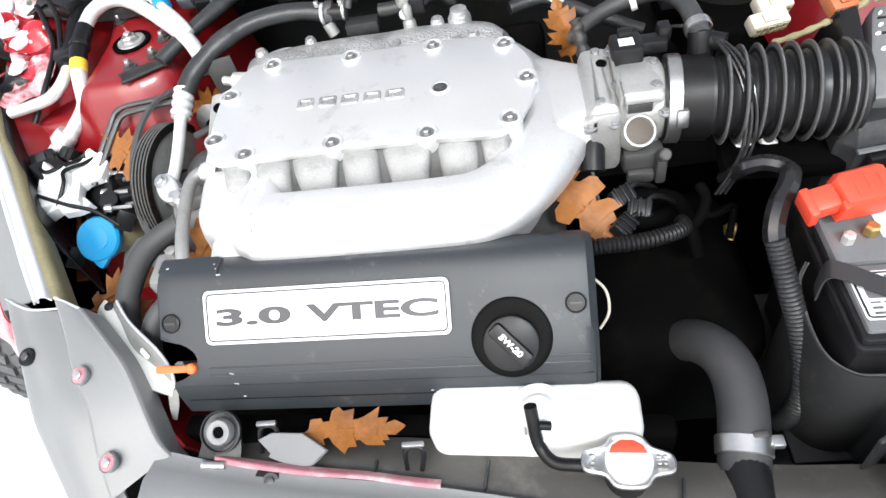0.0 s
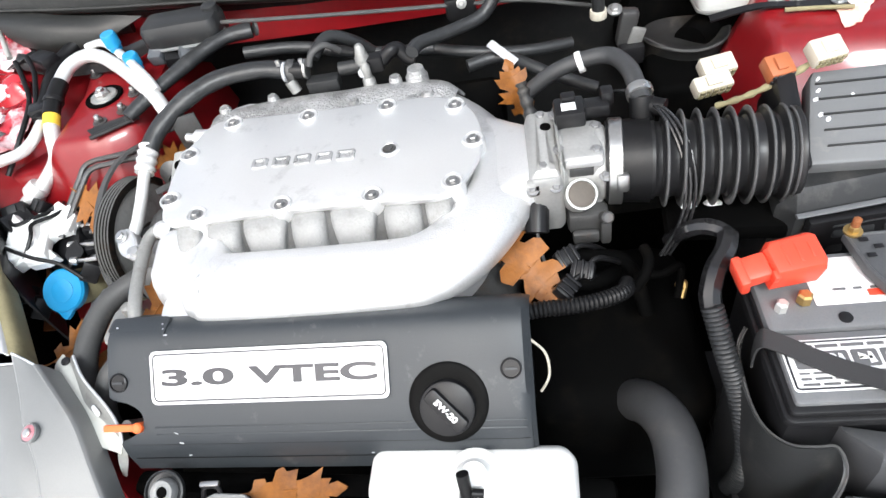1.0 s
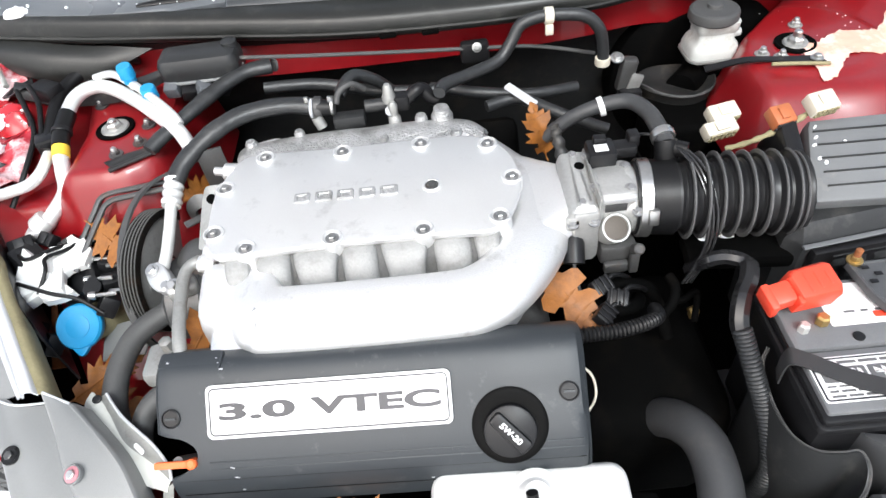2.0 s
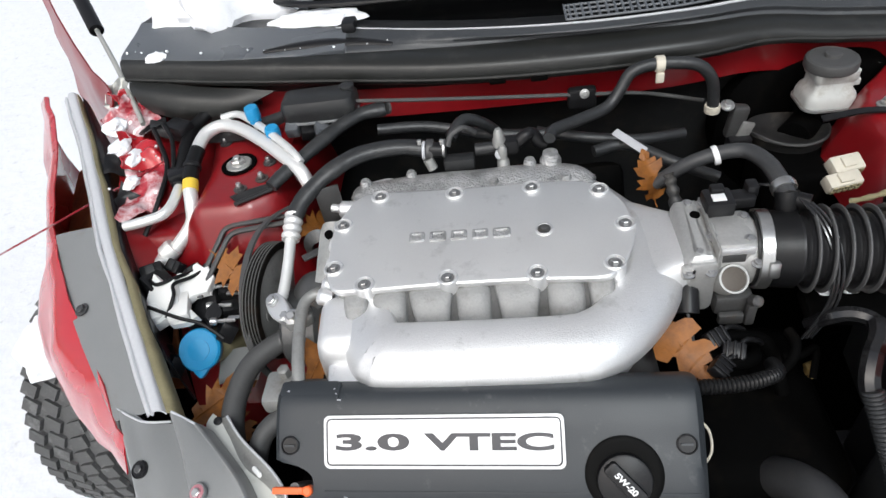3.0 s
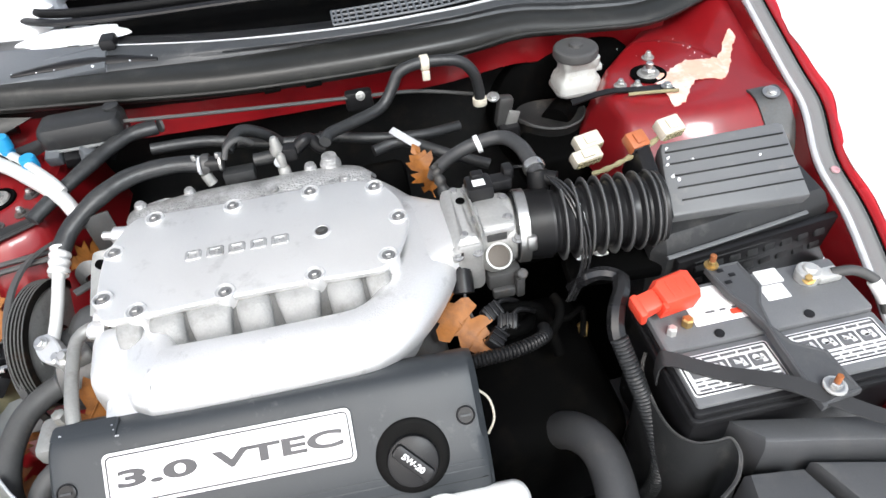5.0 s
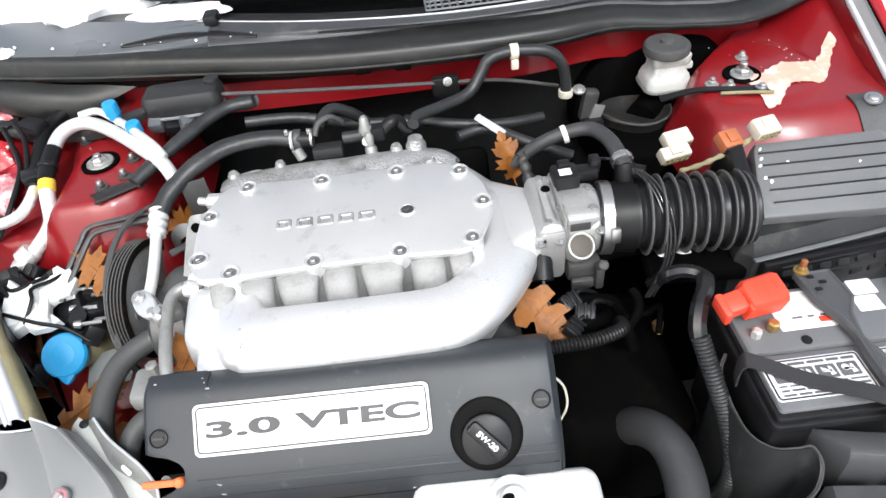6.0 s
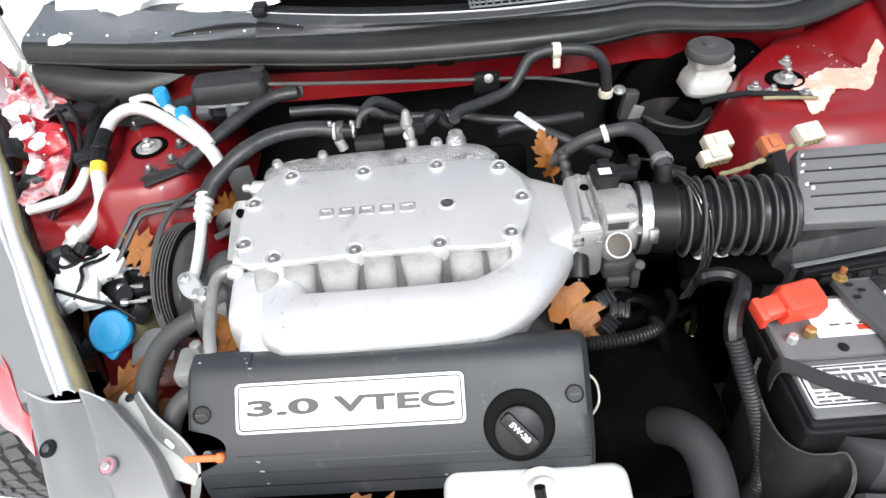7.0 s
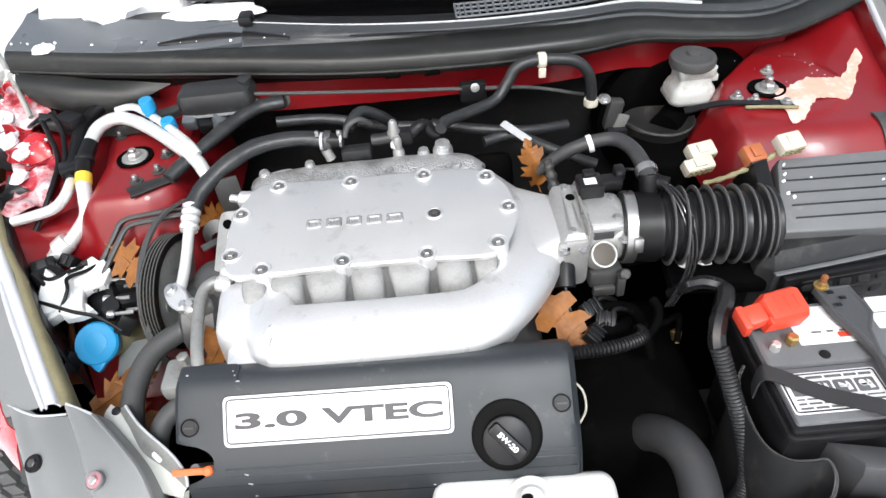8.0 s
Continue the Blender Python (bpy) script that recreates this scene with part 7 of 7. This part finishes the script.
part("white_clip", join(lathe([(0.0112, 0), (0.0122, 0.001), (0.0122, 0.012), (0.0112, 0.013)], (0.148, 0.047, 0.951), (1, 0, -0.03), 18), box((0.154, 0.036, 0.934), (0.012, 0.006, 0.016), 0.002)), M["ceramic"], hr, "cream plastic clip")
part("end_collar", lathe([(0.0115, 0), (0.012, 0.002), (0.012, 0.010), (0.0115, 0.012)], (0.239, 0.043, 0.862), n=18), M["ceramic"], hr)
rail = thing("vacuum_lines", "black vacuum fittings behind the manifold", "vacuum line")
part("coupling", tube([(-0.200, -0.043, 0.903), (-0.190, -0.044, 0.902), (-0.172, -0.045, 0.900)], 0.0115, 16), M["black"], rail)
for x in (-0.203, -0.173):
    part("metal_ring", lathe([(0.0125, 0), (0.0138, 0.001), (0.0138, 0.004), (0.0125, 0.005)], (x, -0.0435, 0.902), (1, -0.05, -0.08), 20), M["lip" if x < -0.2 else "steel"], rail)
for x, y, z in ((-0.205, -0.046, 0.918), (-0.172, -0.048, 0.916)):
    part("clip_ear", box((x, y, z), (0.006, 0.005, 0.009), 0.001), M["steel"], rail)
part("drain_stub", tube([(-0.196, -0.052, 0.892), (-0.190, -0.056, 0.876)], 0.008, 12), M["alu_dirty"], rail)
part("valve_box", box((-0.150, -0.050, 0.880), (0.046, 0.022, 0.018), 0.003), M["boxgrey"], rail, "flat dark grey valve box")
part("small_hose", tube([(-0.165, -0.045, 0.905), (-0.158, -0.035, 0.918), (-0.140, -0.025, 0.922), (-0.125, -0.015, 0.905)], 0.0045, 10), M["greyrub"], rail)
part("valve_tube", tube([(-0.125, -0.042, 0.893), (-0.112, -0.042, 0.893), (-0.090, -0.042, 0.894)], 0.0095, 14), M["boxgrey"], rail)
part("valve_body", box((-0.078, -0.042, 0.895), (0.034, 0.022, 0.024), 0.005), M["black"], rail)
part("valve_knob", join(lathe([(0.010, 0.898), (0.0105, 0.906), (0.008, 0.912), (0.0065, 0.922), (0.004, 0.926)], (-0.089, -0.044, 0), n=16)), M["alu_dirty"], rail)
part("valve_screw", lathe([(0.0075, 0), (0.0075, 0.006), (0.005, 0.008)], (-0.089, -0.054, 0.890), (0, -1, 0.3), 14), M["lip"], rail)
part("line", tube([(-0.064, -0.040, 0.895), (-0.050, -0.036, 0.905), (-0.040, -0.030, 0.903), (-0.030, -0.034, 0.890), (-0.020, -0.036, 0.885)], 0.0095, 12), M["black"], rail)
for k, pts in enumerate(([(-0.28, 0.03, 0.90), (-0.20, 0.04, 0.89), (-0.10, 0.03, 0.87), (0.0, 0.03, 0.86)], [(-0.16, -0.03, 0.91), (-0.14, 0.0, 0.92), (-0.11, 0.015, 0.90), (-0.09, 0.03, 0.87)], [(-0.03, 0.04, 0.86), (0.06, 0.02, 0.85), (0.13, 0.02, 0.84), (0.20, 0.04, 0.83)],
                         [(0.05, -0.03, 0.86), (0.10, -0.02, 0.86), (0.16, -0.06, 0.85), (0.22, -0.08, 0.83)])):
    solo("firewall_hose", tube(pts, 0.009, 10), M["foamwrap"], "dark hose in the shade behind the manifold", "hose", "hoses behind the manifold")
solo("paper_tag", put(slab(rounded(0.068, 0.012, 0.003), 0, 0.001, 0.0002), Matrix.Translation((0.100, -0.038, 0.878)) @ Matrix.Rotation(radians(-60), 4, "Z") @ Matrix.Rotation(radians(25), 4, "X")), M["lip"], "pale plastic strip on a dark hose", "strip")

res = thing("brake_reservoir", "milky brake fluid reservoir with a dark grey cap", "brake reservoir")
part("reservoir_cap", lathe([(0.035, 0.888), (0.0375, 0.891), (0.0375, 0.900), (0.0360, 0.9035), (0.032, 0.9050), (0.030, 0.9042), (0.012, 0.9064), (0.011, 0.911), (0.008, 0.912)], (0.413, 0.073, 0.012), n=40), M["greyrub"], res, "dark grey screw cap")
RB = [v + Vector((0.417, 0.073, 0)) for v in rounded(0.076, 0.068, 0.016, 6)]
part("reservoir_body", rings(RB, [(0.014, 0.836), (0.004, 0.839), (0.0, 0.844), (0.0, 0.856), (0.004, 0.866), (0.010, 0.873), (0.0105, 0.884), (0.007, 0.888), (0.006, 0.902)]), M["milky"], res)
part("seam_rim", rings(RB, [(0.0, 0.842), (-0.003, 0.843), (-0.003, 0.846), (0.0, 0.847)]), M["pipe_grey"], res, "grey seam round the reservoir")
part("reservoir_foot", box((0.422, 0.082, 0.820), (0.05, 0.05, 0.04), 0.01, seg=3), M["bay"], res, "dark foot of the reservoir")
part("level_lug", box((0.449, 0.068, 0.876), (0.020, 0.014, 0.012), 0.003), M["milky"], res)
mc = thing("master_cylinder", "grimy black brake master cylinder below the reservoir", "brake cylinder")
part("cylinder", tube([(0.37, 0.04, 0.80), (0.42, 0.10, 0.80), (0.43, 0.16, 0.80)], 0.026, 18), M["bay"], mc)
part("heat_shield", rings(outline([(0.310, 0.057), (0.338, 0.022), (0.374, 0.009), (0.408, 0.022), (0.424, 0.050), (0.424, 0.085), (0.355, 0.100), (0.318, 0.088)], 4), [(0, 0.770), (0, 0.800), (-0.004, 0.806), (-0.002, 0.810), (0.006, 0.809), (0.014, 0.804), (0.030, 0.803)]), M["dust"], mc, "dusty black dished cover")
# Added near-black block covers the red flank where it lies in shade.
part("shade_block", box((0.365, 0.0, 0.745), (0.12, 0.10, 0.09), 0.012, seg=3), M["bay"], mc)
part("shield_rim", tube([(0.308, 0.058, 0.808), (0.337, 0.020, 0.808), (0.374, 0.006, 0.808), (0.410, 0.020, 0.808), (0.427, 0.050, 0.808), (0.427, 0.084, 0.808)], 0.0024, 8), M["greyrub"], mc)
booster = solo("brake_booster", lathe([(0.15, -0.05), (0.15, 0.006), (0.142, 0.014), (0.12, 0.022), (0.05, 0.028)], (0.435, 0.152, 0.752), (0, -1, 0.05), 48), M["bay"], "black round brake booster on the bulkhead", "brake booster")
sol = thing("solenoid_valve", "dull metal valve bracket by the firewall", "valve")
part("valve_body", box((0.280, 0.046, 0.838), (0.026, 0.020, 0.056), 0.006, Matrix.Rotation(0.15, 4, "Y")), M["darksteel"], sol)
part("valve_strap", box((0.292, 0.036, 0.826), (0.020, 0.006, 0.030), 0.002, Matrix.Rotation(0.3, 4, "Y")), M["pipe_grey"], sol)
part("valve_foot", box((0.285, 0.035, 0.803), (0.036, 0.026, 0.030), 0.005), M["black"], sol)
part("valve_bolt", bolt((0.262, 0.045, 0.868), 0.007, (0, -0.4, 1), 0.008), M["steel"], sol)
for cx, cy, cz, sx, sy, sz, m, lab in ((0.348, -0.150, 0.886, 0.040, 0.024, 0.018, "ceramic", "cream wire connector with two rows of pins"), (0.338, -0.172, 0.878, 0.044, 0.020, 0.018, "ceramic", "cream wire connector with two rows of pins"),
                                       (0.394, -0.203, 0.911, 0.028, 0.026, 0.018, "relay", "terracotta wire connector beside the airbox"), (0.439, -0.203, 0.924, 0.034, 0.026, 0.018, "ceramic", "cream wire connector beside the airbox")):
    rot = Matrix.Rotation(radians(12), 4, "Z") @ Matrix.Rotation(radians(24), 4, "X")
    con = thing("wire_connector", lab, "connector", "loose wire connectors")
    part("connector_body", box((cx, cy, cz), (sx, sy, sz), 0.003, rot), M[m], con)
    for k in range(5):
        for j in (-1, 1):
            part("pin_cell", put(box((0, 0, 0), (sx * 0.12, 0.002, sz * 0.26), 0), Matrix.Translation((cx, cy, cz)) @ rot @ Matrix.Translation((sx * (-0.36 + 0.18 * k), -sy / 2 - 0.0006, j * sz * 0.22))), M["ink" if m == "relay" else "foam"], con)
    part("latch", put(box((0, 0, 0), (sx * 0.4, sy * 0.6, 0.004), 0.001), Matrix.Translation((cx, cy, cz)) @ rot @ Matrix.Translation((0, 0, sz / 2 + 0.001))), M[m], con)
loom = thing("connector_loom", "taped yellowed wire loom behind the intake hose", "wiring loom")
part("taped_loom", tube([(0.335, -0.205, 0.872), (0.358, -0.212, 0.884), (0.382, -0.212, 0.894), (0.410, -0.208, 0.904), (0.432, -0.202, 0.914)], lambda f: 0.0036 + 0.0008 * math.sin(f * 40), 10), M["foam"], loom)
rg = thing("wing_bolt_bracket", "dark bracket with a bolt on the inner wing", "bracket")
part("bracket_strip", sheet(lambda u, v: (lambda x, y: Vector((x, y, tower_z(x, y) + 0.004)))(0.632 + 0.048 * u + 0.010 * v, -0.088 - 0.115 * v), 8, 16, 0.003), M["darksteel"], rg)
part("bolt", bolt((0.661, -0.107, tower_z(0.661, -0.107) + 0.006), 0.0085, (-0.1, -0.25, 1), 0.007), M["steel"], rg)
# ---- cowl details, wipers and snow ----
gri = thing("cowl_grille", "dark plastic air grille in the cowl", "grille")
GX = [(0.03, 0.147), (0.12, 0.146), (0.21, 0.149), (0.30, 0.166)]
part("grille_back", skin([[(x, y, 0.9885) for x, y in GX], [(x, y + 0.044, 0.9925) for x, y in GX]], 0.002), M["bay"], gri)
for j in range(4):
    part("grille_bar", tube([(x, y + 0.0145 * j, 0.9905 + 0.0013 * j) for x, y in GX], 0.0022, 6), M["cowl"], gri)
GP = spline([(x, y, 0) for x, y in GX], 8)
for p in GP:
    part("grille_slat", box((p.x, p.y + 0.022, 0.993), (0.0034, 0.044, 0.004), 0, Matrix.Rotation(0.09, 4, "X")), M["cowl"], gri)
cl = thing("cowl_clip", "black rubber stop on the cowl edge", "rubber stop")
part("stop", box(seal_at(-0.325) + Vector((0, 0.092, 0.042)), (0.024, 0.034, 0.018), 0.005), M["black"], cl)
# Black tube stands in for the dark recess above the seal.
part("recess_dark", tube([seal_at(x) + Vector((0, 0.052 * seal_w(x) + d, 0.025)) for x, d in ((-0.47, 0.0), (-0.42, 0.012), (-0.36, 0.017), (-0.30, 0.013), (-0.25, 0.0))], lambda f: 0.004 + 0.010 * math.sin(math.pi * f), 10, flat=0.5), M["black"], cl)
for s, pts in ((0, [(-0.60, 0.44, 1.03), (-0.46, 0.295, 1.022), (-0.31, 0.26, 1.018), (-0.09, 0.25, 1.015), (0.10, 0.235, 1.008)]), (1, [(-0.02, 0.27, 1.01), (0.20, 0.262, 1.005), (0.45, 0.29, 0.995), (0.62, 0.34, 0.99)])):
    wip = thing("wiper", "black windscreen wiper arm resting below the glass", "wiper", "wipers")
    part("arm", tube(pts, 0.009, 10, flat=0.6), M["black"], wip)
    part("blade", tube([(x, y + 0.018, z + 0.008) for x, y, z in pts], 0.005, 8, flat=1.6), M["rubber"], wip)


def snow_heap(cx, cy, cz, sx, sy, sz, seed, m=None):
    bm = bmesh.new()
    bmesh.ops.create_icosphere(bm, subdivisions=4, radius=1.0)
    for v in bm.verts:
        n = v.co.copy()
        k = 1 + 0.28 * noise.noise(n * 1.7 + Vector((seed, 0, 0))) + 0.12 * noise.noise(n * 5 + Vector((0, seed, 0))) + 0.05 * noise.noise(n * 13)
        v.co = Vector((n.x * sx * k, n.y * sy * k, max(-0.25, n.z) * sz * k))
    return put(bm, Matrix.Translation((cx, cy, cz)))


solo("snow_lump", snow_heap(-0.590, 0.385, 1.015, 0.155, 0.135, 0.095, 1), M["snow"], "thick heap of snow at the end of the cowl", "snow", "snow heaps")
solo("snow_lump", snow_heap(-0.395, 0.250, 1.000, 0.085, 0.030, 0.014, 2), M["snow"], "thin snow along the cowl edge", "snow", "snow heaps")
solo("snow_lump", snow_heap(-0.668, 0.180, 0.996, 0.020, 0.012, 0.010, 14), M["snow"], "small snow clump at the cowl's corner", "snow", "snow heaps")
solo("snow_lump", snow_heap(-0.25, 0.62, 1.06, 0.55, 0.20, 0.06, 3, None), M["snow"], "snow lying on the windscreen", "snow", "snow heaps")
solo("snow_lump", snow_heap(0.35, 0.62, 1.06, 0.45, 0.20, 0.06, 4), M["snow"], "snow lying on the windscreen", "snow", "snow heaps")
solo("snow_lump", snow_heap(-0.935, -0.11, 0.60, 0.075, 0.07, 0.06, 6), M["snow"], "clump of snow caught on the tyre", "snow", "snow heaps")
solo("snow_lump", snow_heap(-0.735, 0.06, 0.900, 0.018, 0.026, 0.010, 7), M["snow"], "melting snow on the bent inner wing", "snow", "snow heaps")


for cx, cy, cz, sx, sy, sz, sd in ((-0.722, 0.190, 0.950, 0.026, 0.026, 0.016, 21), (-0.755, 0.105, 0.912, 0.022, 0.022, 0.016, 22), (-0.700, 0.030, 0.893, 0.014, 0.030, 0.010, 23), (-0.690, -0.020, 0.880, 0.012, 0.018, 0.008, 24)):
    solo("snow_lump", snow_heap(cx, cy, cz, sx, sy, sz, sd), M["snow"], "melting snow on the crushed wing", "snow", "snow heaps")


def crumbs(seed, n, fn, r0, r1):
    rnd, bm = random.Random(seed), bmesh.new()
    for _ in range(n):
        c, r = fn(rnd), rnd.uniform(r0, r1)
        b = bmesh.new()
        bmesh.ops.create_icosphere(b, subdivisions=2, radius=r)
        for v in b.verts:
            v.co *= rnd.uniform(0.7, 1.2)
        bm = join(bm, put(b, Matrix.Translation(c)))
    return bm


def on_cowl(rnd):
    x = -0.73 + 0.48 * rnd.random()
    return seal_at(x) + Vector((0, 0.054 * seal_w(x) + rnd.uniform(-0.003, 0.008), 0.0265))


tagged(part("snow_crumbs", crumbs(5, 16, on_cowl, 0.0008, 0.003), M["snow"]), "scattered snow crumbs on the cowl", "snow", kind="stuff")
tagged(part("snow_crumbs", crumbs(6, 12, lambda r: Vector((r.uniform(-0.72, -0.655), r.uniform(-0.06, 0.14), r.uniform(0.872, 0.90))), 0.001, 0.003), M["snow"]), "snow crumbs on the torn wing", "snow", kind="stuff")

tagged(part("snow_crumbs", crumbs(8, 28, lambda r: Vector((r.uniform(0.50, 0.64), r.uniform(-0.03, 0.11), 0.8805)), 0.0004, 0.0010), M["snow"]), "fine snow specks on the red tower", "snow", kind="stuff")
solo("heat_shield", box((-0.345, -0.100, 0.850), (0.036, 0.004, 0.085), 0.001, Matrix.Rotation(0.25, 4, "Z")), M["darksteel"], "dark upright shield plate beside the manifold", "shield")

for x, y in ((0.293, -0.288), (0.320, -0.288)):
    solo("snow_lump", snow_heap(x, y, 0.803, 0.009, 0.006, 0.004, x * 50), M["snow"], "lump of snow on the airbox snorkel", "snow", "snow heaps")
solo("splash_sheet", skin([[(-0.530, -0.255, 0.715), (-0.490, -0.250, 0.725), (-0.455, -0.255, 0.72)], [(-0.525, -0.300, 0.705), (-0.485, -0.305, 0.715), (-0.460, -0.300, 0.71)]], 0.003, rough=0.003), M["trim"], "scuffed grey plastic sheet beside the washer filler", "plastic sheet")

# ---- dry leaves ----
for cx, cy, cz, ln, wd, rot, curl, seed in ((0.107, -0.356, 0.795, 0.100, 0.080, (20, 10, -48), 0.5, 1), (0.114, -0.116, 0.872, 0.076, 0.056, (0, -62, 112), 0.8, 2), (-0.495, -0.180, 0.815, 0.085, 0.065, (35, 10, -40), 0.4, 3),
                                            (-0.160, -0.557, 0.712, 0.106, 0.052, (8, 0, 8), 0.3, 4), (-0.336, -0.320, 0.806, 0.15, 0.06, (25, 0, 80), 0.3, 5), (-0.50, -0.335, 0.715, 0.10, 0.07, (10, 15, 40), 0.6, 6), (-0.48, -0.37, 0.70, 0.08, 0.06, (0, -10, -30), 0.6, 7), (-0.366, -0.115, 0.838, 0.10, 0.05, (50, 10, 70), 0.5, 8)):
    solo("dry_leaf", oak_leaf(ln, wd, Matrix.Translation((cx, cy, cz)) @ Euler([radians(a) for a in rot]).to_matrix().to_4x4(), curl, seed), M["leaf"], "dry brown oak leaf caught in the engine bay", "leaf", "fallen leaves")
